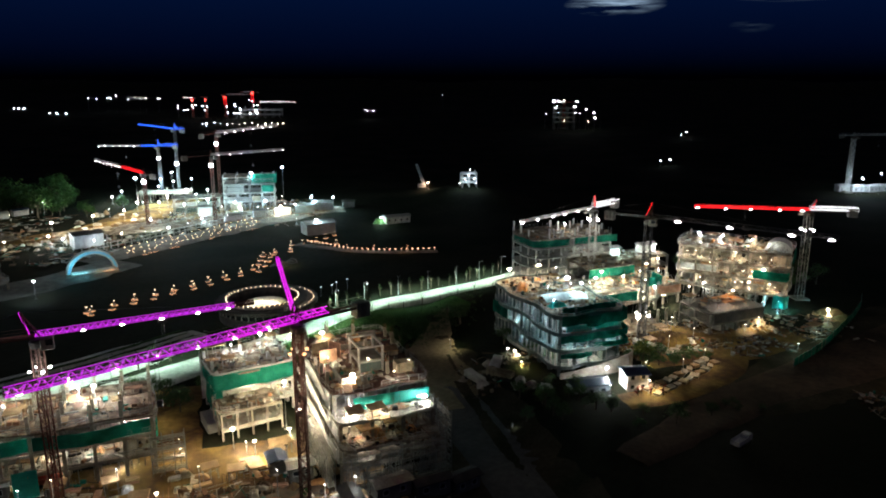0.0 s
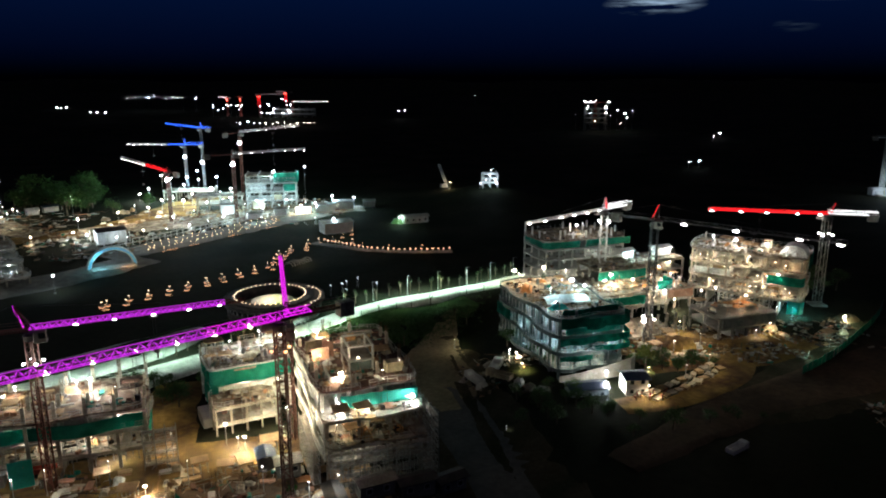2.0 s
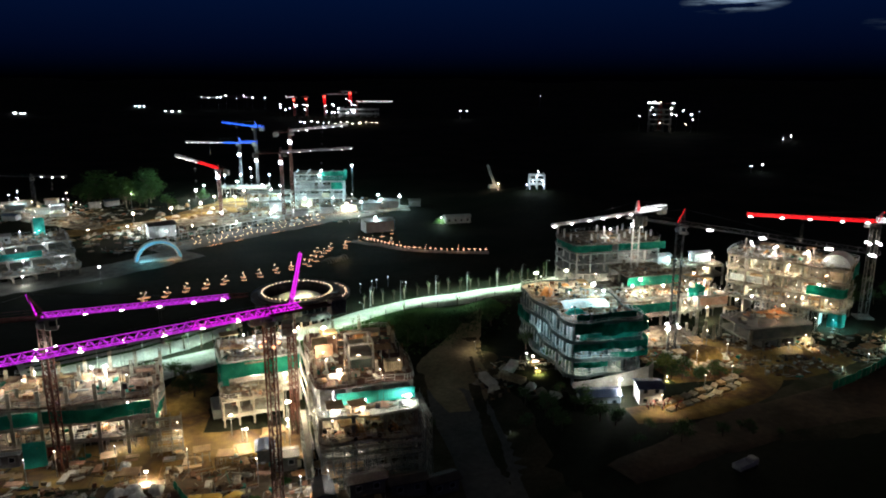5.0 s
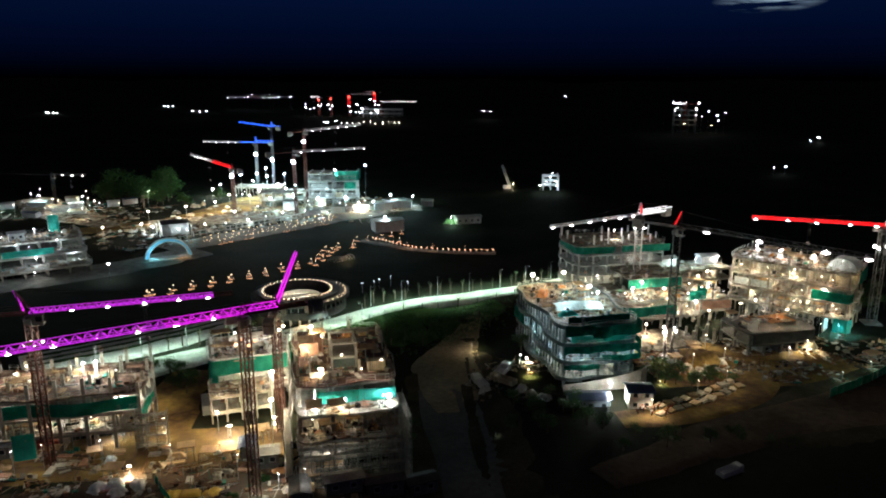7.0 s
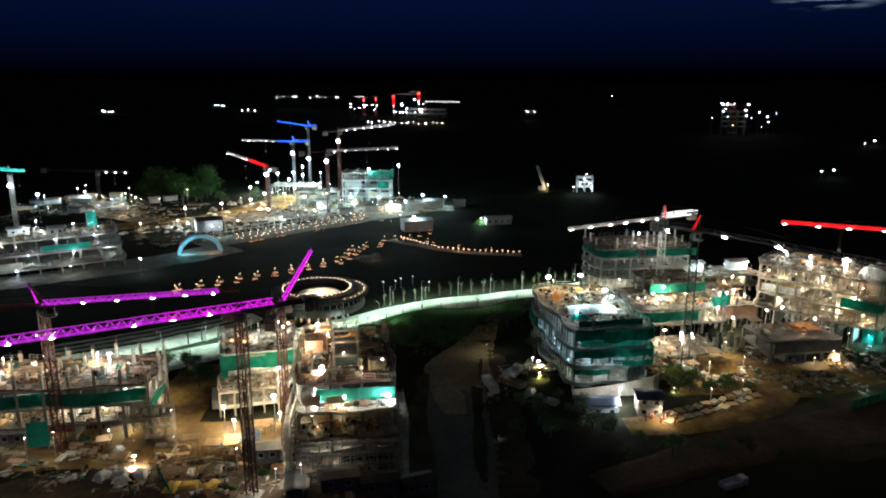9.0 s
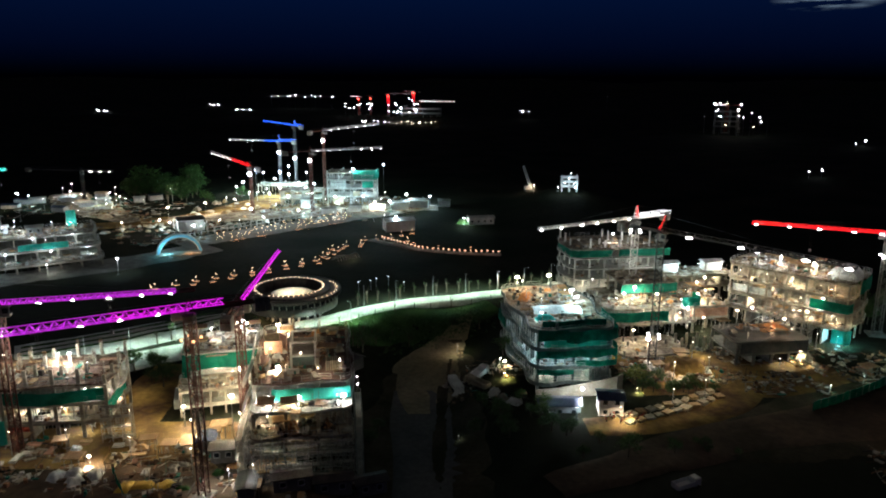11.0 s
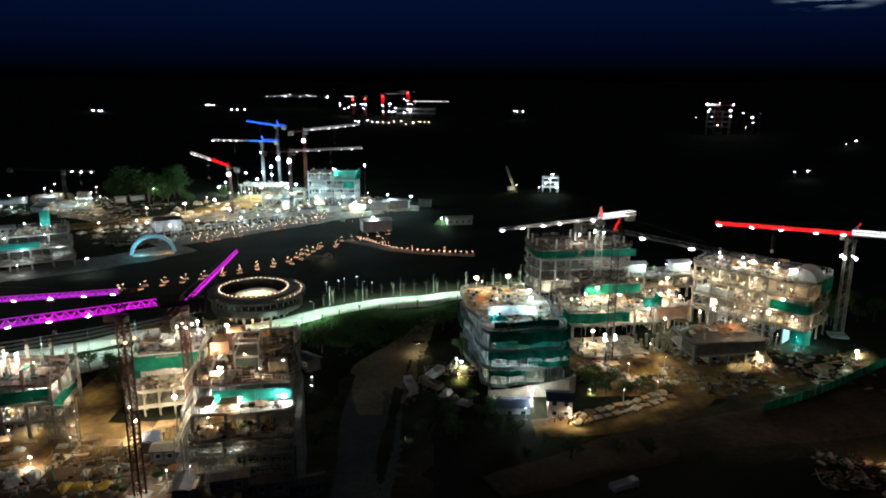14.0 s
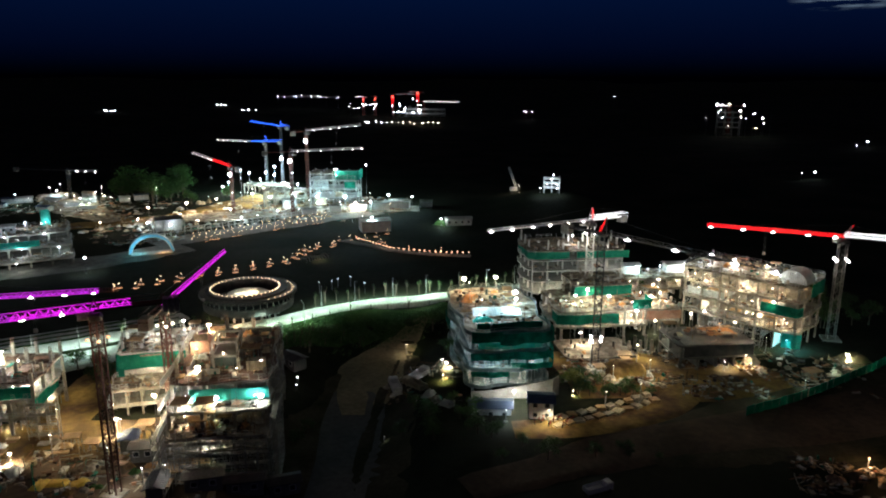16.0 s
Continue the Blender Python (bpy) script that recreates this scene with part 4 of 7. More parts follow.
bm = bmesh.new()
box(bm, (-1.9, 0.5, 0.4), (2.2, 6.5, 3.2), bevel=0.1)
part("annex", bm, M_PALE, mb, "low pale concrete annex wall")
bm = bmesh.new()
strip_wall(bm, [(-0.9, 8), (-0.95, 0.4), (0.4, -0.95), (5, -0.75), (10, -1.15), (15.6, -0.85)], 10.75, 11.05, 0.28)
part("edge_band", bm, M_PALE, mb, "pale curved roof edge")
MT = (-41.4, 122.2)
mt_block = unfinished(MT, 11.5, 6.5, [2.6, 5.9], "pale two-storey open terrace frame in front of the netted block", wave=0.3, over=0.3, stub=1.0, deck=M_DECK, seed=2.9, bay=2.9, keep=0.4, foot=-1.4, frame_mat=M_CONC, col=0.32, turn=MBT, rails=0.5)
RB = (-17.0, 108.0)
rb = unfinished(RB, 16.5, 30.5, [3.8, 7.5, 11.2, 15.0], "four-storey bare concrete frame stepped back at its top floors", foot=-3.5, wave=0.7, stub=2.2, fronts=[0, -2.5, 0, 3.6], deck=M_DKDECK, seed=1.1, bay=5.0, keep=0.7, parapet=0.0, walls=0.1, over=0.6, tails=True, rails=0.7, shore=0.3)
net(rb, [(3.0, 2.6), (9, 2.4), (16.6, 2.7)], 11.6, 13.9, M_NET, seed=6.0)
net(rb, [(10.3, 2.2), (16.8, 2.45)], 11.9, 13.8, M_TEAL, "bright teal sheet along the terrace", seed=7.0, name="hanging_sheet")
# pale edge rails along the left side
for z, y0 in ((15.4, 3.0), (11.6, -0.5), (7.9, -3.2)):
    bm = bmesh.new()
    pts = [(-1.5 - 0.25 * math.sin(y * 0.29 + 1.0), y) for y in range(int(y0), 31, 2)]
    strip_wall(bm, pts, z - 0.9, z + 0.25, 0.22)
    part("edge_band", bm, M_PALE, rb, "pale concrete edge band")
# pale infill along the left flank
flank_rng = random.Random(9)
for z0, z1, y0 in ((11.25, 14.55, 5), (7.55, 10.85, 0), (3.85, 7.1, 0)):
    y = y0
    while y < 28:
        ln = flank_rng.uniform(2.4, 5.0)
        if flank_rng.random() < 0.75:
            bm = bmesh.new()
            box(bm, (-0.45, y + ln / 2, (z0 + z1) / 2 - flank_rng.uniform(0, 0.5)), (0.15, ln - 0.4, (z1 - z0) * flank_rng.uniform(0.7, 0.95)))
            part("infill_wall", bm, M_PALE, rb)
        y += ln
# what stands on the roof: a framed core, standing boards, a slatted crate, low walls
bm = bmesh.new()
for x in (6.2, 10.6):
    for y in (9.5, 15.5):
        bar(bm, (x, y, 15.0), (x, y, 20.0), 0.35)
for z in (17.2, 19.9):
    for p, q in (((6.2, 9.5), (10.6, 9.5)), ((10.6, 9.5), (10.6, 15.5)), ((10.6, 15.5), (6.2, 15.5)), ((6.2, 15.5), (6.2, 9.5))):
        bar(bm, (*p, z), (*q, z), 0.3)
part("core_frame", bm, M_PALE, rb, "pale framed stair core")
bm = bmesh.new()
box(bm, (8.4, 9.6, 16.2), (3.8, 0.15, 1.8))
box(bm, (10.5, 12.4, 16.4), (0.15, 5.2, 2.2))
part("core_panel", bm, M_FASCIA, rb, "grey-blue panel on the core")
bm = bmesh.new()
box(bm, (8.4, 12.5, 17.35), (4.0, 5.6, 0.2))
part("core_landing", bm, M_CONC, rb)
bm = bmesh.new()
box(bm, (2.4, 17.0, 16.3), (3.4, 0.2, 2.6), 8)
part("standing_board", bm, M_PINKT, rb, "terracotta formwork board on edge")
bm = bmesh.new()
box(bm, (4.2, 19.0, 16.6), (3.0, 0.2, 3.0), -60)
part("standing_board", bm, M_PINKT, rb, "terracotta formwork board on edge")
bm = bmesh.new()
box(bm, (2.2, 22.0, 16.2), (3.6, 0.2, 2.4), 10)
part("standing_board", bm, M_TARPT, rb, "tan formwork board on edge")
for k in range(9):
    bm = bmesh.new()
    box(bm, (12.6 + k * 0.38, 8.2, 15.95), (0.24, 2.0, 1.9))
    part("crate_slat", bm, M_TARPT, rb)
for x, y, w, d, h, mt in ((5.0, 6.6, 5.5, 0.25, 1.0, M_PALE), (2.2, 9.5, 0.25, 6.0, 0.9, M_PALE), (13.2, 18.5, 5.0, 0.25, 0.8, M_CONC_D), (9.0, 22.5, 9.0, 0.25, 1.0, M_CONC_D), (5.0, 26.0, 0.25, 6.0, 1.2, M_CONC), (12.0, 27.5, 6.0, 0.25, 1.2, M_CONC_D)):
    bm = bmesh.new()
    box(bm, (x, y, 15.0 + h / 2), (w, d, h))
    part("low_wall", bm, mt, rb)
bm = bmesh.new()
strip_wall(bm, [(16.9, 4.0), (17.1, 18), (16.9, 30.8), (2, 31.0)], 15.9, 16.0, 0.06)
for k in range(9):
    bar(bm, (17.0, 4.0 + k * 3.3, 15.0), (17.0, 4.0 + k * 3.1, 16.0), 0.06)
part("guard_rail", bm, M_STEEL, rb, "thin steel guard rail")
# close-set scaffold tubes over the lower front
bm = bmesh.new()
tube_rng = random.Random(3)
x = -1.0
while x < 17.8:
    y = -4.9 - 0.5 * math.sin(x * 0.4)
    bar(bm, (x, y, -3.3), (x + tube_rng.uniform(-0.1, 0.1), y, tube_rng.uniform(2.5, 7.0)), 0.08)
    x += tube_rng.uniform(0.35, 0.8)
for z in (-1.6, 0.4, 2.3, 4.4):
    for k in range(9):
        bar(bm, (-1 + k * 2.1, -4.9 - 0.5 * math.sin((-1 + k * 2.1) * 0.4), z), (1.1 + k * 2.1, -4.9 - 0.5 * math.sin((1.1 + k * 2.1) * 0.4), z + tube_rng.uniform(-0.1, 0.1)), 0.07)
tagged(part("tube_scaffolding", bm, M_STEEL, rb, "close-set grey scaffold tubes"), kind="stuff")
# scaffold round the front and the near right corner
scaffold(on(RB, -0.5, -4.6, -3.2), GRID, 17.5, 10.0)
scaffold(on(RB, 18.6, -3.5, -3.4), GRID + 90, 10, 13.5)
scaffold(on(RB, -2.9, 12, -3.0), GRID - 90, 14, 10)
scaffold(on(LB, 45.4, -2.8, -0.8), GRID, 5.5, 7.6)

# ---- second cluster ----
CB = (26.6, 152.6)
cb = unfinished(CB, 16.0, 31, [2.3, 6.3, 10.3, 14.3], "four-storey concrete block with wavy pale fascia bands", foot=-5.5, wave=0.9, over=1.5, stub=1.4, parapet=0.3, pmat=M_FASCIA, frame_mat=M_FASCIA, deck=M_DECK, seed=3.3, bay=4.4, keep=0.35, walls=0.1, rails=0.7, shore=0.2, round_by=4.0)
net(cb, [(5.5, -2.3), (8, -2.6), (11, -1.9), (15, -2.4), (17.9, -0.6), (18.1, 9)], 12.0, 14.5, M_NETD, seed=8.0, sag=0.7)
net(cb, [(-0.5, -1.5), (3, -2.3), (6.0, -2.2)], 12.6, 14.9, M_NETD, seed=8.4, sag=0.5)
net(cb, [(-0.8, -1.7), (4, -2.6), (9, -1.9), (13, -2.6), (17.0, -2.2), (18.2, 1), (18.3, 9)], 8.5, 10.2, M_NETD, seed=9.0, sag=0.8)
net(cb, [(8, -2.0), (13, -2.7), (17.1, -2.3), (18.3, 1), (18.3, 8)], 6.4, 7.7, M_NETD, seed=9.2, sag=0.7)
net(cb, [(-0.6, -1.6), (4, -2.4), (7.5, -1.9)], 4.6, 5.9, M_NETD, seed=9.3, sag=0.8)
# bright teal sheet in place of lamp glow coming through the netting
net(cb, [(1, -1.0), (9, -1.4), (15, -1.2)], 10.7, 12.2, M_TEAL, "teal sheet standing for the lit glow behind the netting", seed=9.4, name="hanging_sheet")
net(cb, [(-1.8, 22), (-1.9, 30)], 7.0, 10.2, M_NETD, seed=9.5)
bm = bmesh.new()
strip_wall(bm, [(-0.6, -1.6), (4, -2.6), (10, -3.2), (17, -3.2), (18.6, -2.4)], -0.8, lambda i: (1.3, 1.9, 2.9, 4.0, 4.3)[i], 0.3)
part("ramp_wall", bm, M_CONC, cb, "pale sloping ramp wall")
# mullions on the long side
bm = bmesh.new()
box(bm, (0, 0, 1.45), (0.12, 0.28, 2.9))
mul = finish("mullion", bm, M_PALE)
for z in (2.3, 6.3, 10.3):
    for k in range(16):
        o = part("mullion", mul, None, cb)
        o.location = (-0.5, 0.9 + k * 1.9, z + 0.1)
BB = (29.5, 219.0)
bb = unfinished(BB, 28, 15, [4.2, 7.8, 11.0, 14.2, 17.1], "tall bare concrete frame with open floors and green net band", foot=-0.8, wave=0.5, over=1.8, stub=3.0, keep=0.8, deck=M_DECK, seed=4.1, bay=4.6, col=0.45, frame_mat=M_PALE, rails=0.25, round_by=5.5)
net(bb, [(-1.5, 12), (-1.6, -0.5), (0.4, -1.6), (11, -1.9)], 14.6, 16.8, M_NET, seed=11.0)
net(bb, [(13, -1.9), (20, -1.9), (29.4, -1.8)], 14.6, 16.8, M_NET, seed=12.0)
bm = bmesh.new()
box(bm, (10.5, -1.9, 5.9), (6, 0.2, 3.0))
part("hoarding_panel", bm, M_PALE, bb, "pale panel on the facade")
NB = (41.5, 192.0)
nb = unfinished(NB, 23, 18, [3.6, 7.8], "two-storey concrete frame wrapped in green netting", foot=-0.8, wave=0.8, stub=1.6, deck=M_DECK, seed=5.2, bay=5.4, keep=0.6, walls=0.3, rails=0.7, shore=0.12)
net(nb, [(-1.5, 4), (-1.5, -0.8), (4, -1.9), (12, -1.3), (15, -1.6)], 4.4, 7.0, M_NET, seed=13.0)
net(nb, [(19, -0.9), (24.3, -0.8), (24.4, 4)], 7.9, 10.4, M_NET, seed=14.0)
NB2 = on(NB, 8, 12, 0)
nb2 = unfinished(NB2, 14, 12, [3.6, 7.8, 11.2], "taller bare frame rising behind the netted one", foot=-0.8, wave=0.5, stub=1.4, deck=M_DECK, seed=5.9, bay=5.0, keep=0.5)
net(nb2, [(-1.3, -1.3), (6, -1.6), (15.3, -1.3)], 8.4, 11.0, M_NET, seed=15.0)
FB, FBT = (73.0, 213.7), -30.6
fb = unfinished(FB, 30, 15.5, [5.0, 9.1, 13.2, 17.2], "long four-storey concrete frame crowded with work lights", foot=-1.0, wave=0.4, over=1.0, stub=2.4, deck=M_DECK, seed=6.6, bay=5.0, col=0.42, keep=0.6, frame_mat=M_CONC, walls=0.45, rails=0.8, shore=0.2, turn=FBT, round_by=2.5)
scaffold(off(FB, FBT, 9, -2.6, -0.6), FBT, 14, 8.0)
net(fb, [(21.5, -1.2), (26, -1.3), (30.6, -1.0), (31.2, 1.5)], 9.4, 11.9, M_NET, seed=16.0)
net(fb, [(31.3, 5.0), (31.4, 14)], 13.4, 17.0, M_NET, seed=17.0)
net(fb, [(27.6, -1.3), (31.0, -1.1), (31.5, 1.0)], 1.2, 4.9, M_TEAL, "bright teal sheet round the corner of the ground floor", seed=18.0, name="hanging_sheet")
net(fb, [(26.5, 0.9), (30.4, 1.0), (30.6, 4.0)], 13.4, 16.0, M_TARPT, "tan sheeting behind the top storey", seed=18.5, name="hanging_sheet")
net(fb, [(0.5, 0.8), (5.5, 0.7), (11.0, 0.9)], 9.3, 11.2, M_TARPW, "pale sheeting behind the slab edge", seed=18.8, name="hanging_sheet")
# a rounded ribbed shelter on its roof
bm = bmesh.new()
rings = []
for i in range(13):
    a = math.pi * i / 12
    rings.append([bm.verts.new((27.2 + 3.6 * math.cos(a) * q, 2.4 + y, 17.22 + 3.2 * math.sin(a) * q)) for q, y in ((1.0, 0), (1.0, 6.0), (0.95, 6.0), (0.95, 0))])
for a, b in zip(rings, rings[1:]):
    for k in range(4):
        bm.faces.new((a[k], a[(k + 1) % 4], b[(k + 1) % 4], b[k]))
part("roof_shelter", bm, M_PALE, fb, "pale rounded shelter on the roof")
for i in range(15):
    x = -3.15 + 0.45 * i
    h = 3.1 * math.sqrt(max(0.0, 1 - (x / 3.5) ** 2))
    bm = bmesh.new()
    box(bm, (27.2 + x, 2.55, 17.22 + h / 2), (0.3, 0.12, h))
    part("shelter_slat", bm, M_PALE, fb, "pale upright slat closing the shelter")
NC = (61.5, 204.0)
nc = unfinished(NC, 11, 16, [3.3, 6.5], "low bare frame between the taller blocks", foot=-0.8, wave=0.4, over=0.5, stub=2.0, deck=M_DECK, seed=10.4, bay=4.8, keep=0.6, walls=0.3, rails=0.6, shore=0.3)
# orange light on this front is put into the boards' colour
net(nc, [(0.2, -0.9), (5.5, -1.0), (11.2, -0.9), (11.8, 3.0)], 3.6, 6.0, M_PINKT, "boards in the orange of the lamplit upper floor front", sag=0.02, seed=36.0, name="hoarding")
GB = (56.0, 231.0)
gb = unfinished(GB, 24, 10, [3.8, 7.2], "bare frame with white cabins on its roof", foot=-0.8, wave=0.3, over=0.5, stub=1.2, deck=M_DECK, seed=10.9, bay=5.2, keep=0.3, walls=0.3)
DB = (71.0, 179.4)
db = unfinished(DB, 18.0, 11.5, [3.2, 6.0], "low dark concrete frame with a brown sheeted roof", foot=-0.8, wave=0.2, over=0.8, stub=0, deck=M_DARKSTEEL, frame_mat=M_CONC_D, seed=7.3, bay=5.0, walls=0.3)
# dark colour of this sheet keeps the floodlit roof dim
bm = bmesh.new()
box(bm, (6.5, 4.4, 6.08), (12, 9.6, 0.12), 1)
part("dark_sheet", bm, M_DARKSTEEL, db, "dark sheet on the roof edge")
bm = bmesh.new()
box(bm, (13.2, 8.0, 6.2), (7.5, 5.6, 0.1), 3)
part("brown_sheet", bm, M_TARPO, db, "orange-brown sheet on the roof")
# dark band in place of the shade under the roof
bm = bmesh.new()
strip_wall(bm, [(0.4, -0.85), (17.8, -0.85)], 3.3, 5.9, 0.1)
part("dark_screen", bm, M_DARKSTEEL, db, "dark panel standing for shade on the upper floor")
# raft with starter columns round the dark crane's foot
unfinished((45.0, 177.0), 17, 12, [0.9], "low concrete raft set with starter columns", foot=-1.0, wave=0.2, over=0.6, stub=1.3, deck=M_DECK, seed=11.7, bay=3.4, keep=0.5, col=0.4, frame_mat=M_CONC_D)
# bare columns standing in the open
bm = bmesh.new()
box(bm, (0, 0, 1.6), (0.5, 0.5, 3.8))
stub_mesh = finish("bare_column", bm, M_CONC)
for i in range(3):
    for j in range(2):
        p = on((59, 186), i * 3.0, j * 3.5, 0)
        ob = new("bare_column", stub_mesh)
        ob.location = (p[0], p[1], 0)
        ob.rotation_euler.z = radians(GRID)
        tagged(ob, "bare concrete column standing in the earth", "concrete column", "bare columns")

# ---- cranes ----
PINK_LAMPS = [0.12, 0.26, 0.40, 0.54, 0.68, 0.82, 0.96]
crane((-21.3, 98.6), -0.2, 32.4, (-48.8, 73.2), (-11.8, 106.6), [(-0.14, 0.3, G_PINKHOT), (0.3, 1.0, G_PINK)], body=M_CRANE, head=1.6, lamps=PINK_LAMPS, mast_lamp=(27.6, 500, "amber", 0.26), label="red lattice tower crane with a magenta-lit jib", tail_strip=None, jib_w=0.9, seg=1.5, width=1.3, lamp_size=0.15)
crane((-26.6, 121.6), -0.8, 25.4, (-38.9, 162.2), (-23.6, 111.9), [(0.0, 1.0, G_PINKHOT)], body=M_CRANE, head=2.2, jib_w=0.5, width=1.2, mast_lamp=(21.5, 200, "warm", 0.22), label="red lattice tower crane with a hot magenta jib", seg=1.8)
crane((-62.4, 102.9), -0.6, 28.4, (-32.6, 117.2), (-74.0, 97.0), [(0.0, 0.9, G_PINK)], body=M_CRANE, head=4.2, lean=(-1.1, -1.3), lamps=[0.2, 0.37, 0.55, 0.72, 0.87], rise=0.6, mast_lamp=(22.9, 1800, "white", 0.22), label="tower crane with a magenta-lit jib and leaning head", head_strip=G_PINKHOT, jib_w=0.6, seg=1.1, width=1.25, lamp_size=0.15)
crane((46.4, 216.0), -0.5, 27.9, (21.2, 192.3), (55.6, 225.0), [], head=3.6, lamps=[0.08, 0.24, 0.42, 0.58, 0.78, 0.97], mast_lamp=(24.2, 260, "white", 0.3), body=M_WHITEPAINT, label="tower crane with white-lit jib and red head", head_strip=G_RED, tail_strip=G_WHITET, jib_w=0.6, seg=3.0, lamp_size=0.2)
crane((51.4, 174.6), -0.4, 32.9, (85.0, 149.4), (41.8, 181.0), [], body=M_DARKSTEEL, head=3.6, lean=(0.9, 0.6), lamps=[0.17, 0.46, 0.78, 0.97], mast_lamp=(7.5, 900, "white", 0.28), label="dark tower crane with lamps under its jib and a red-lit head", head_strip=G_RED, jib_w=0.9, lamp_size=0.3, width=1.6)
crane((110.6, 211.8), -0.4, 27.8, (77.7, 217.4), (123.6, 209.2), [(0.0, 1.0, G_RED)], body=M_CONC_D, head=3.2, lean=(1.5, -0.3), lamps=[0.06, 0.25, 0.5, 0.72, 0.97], mast_lamp=(21.8, 260, "white", 0.34), label="grey steel tower crane with a red-lit jib", head_strip=G_RED, tail_strip=G_WHITET, jib_w=0.6)

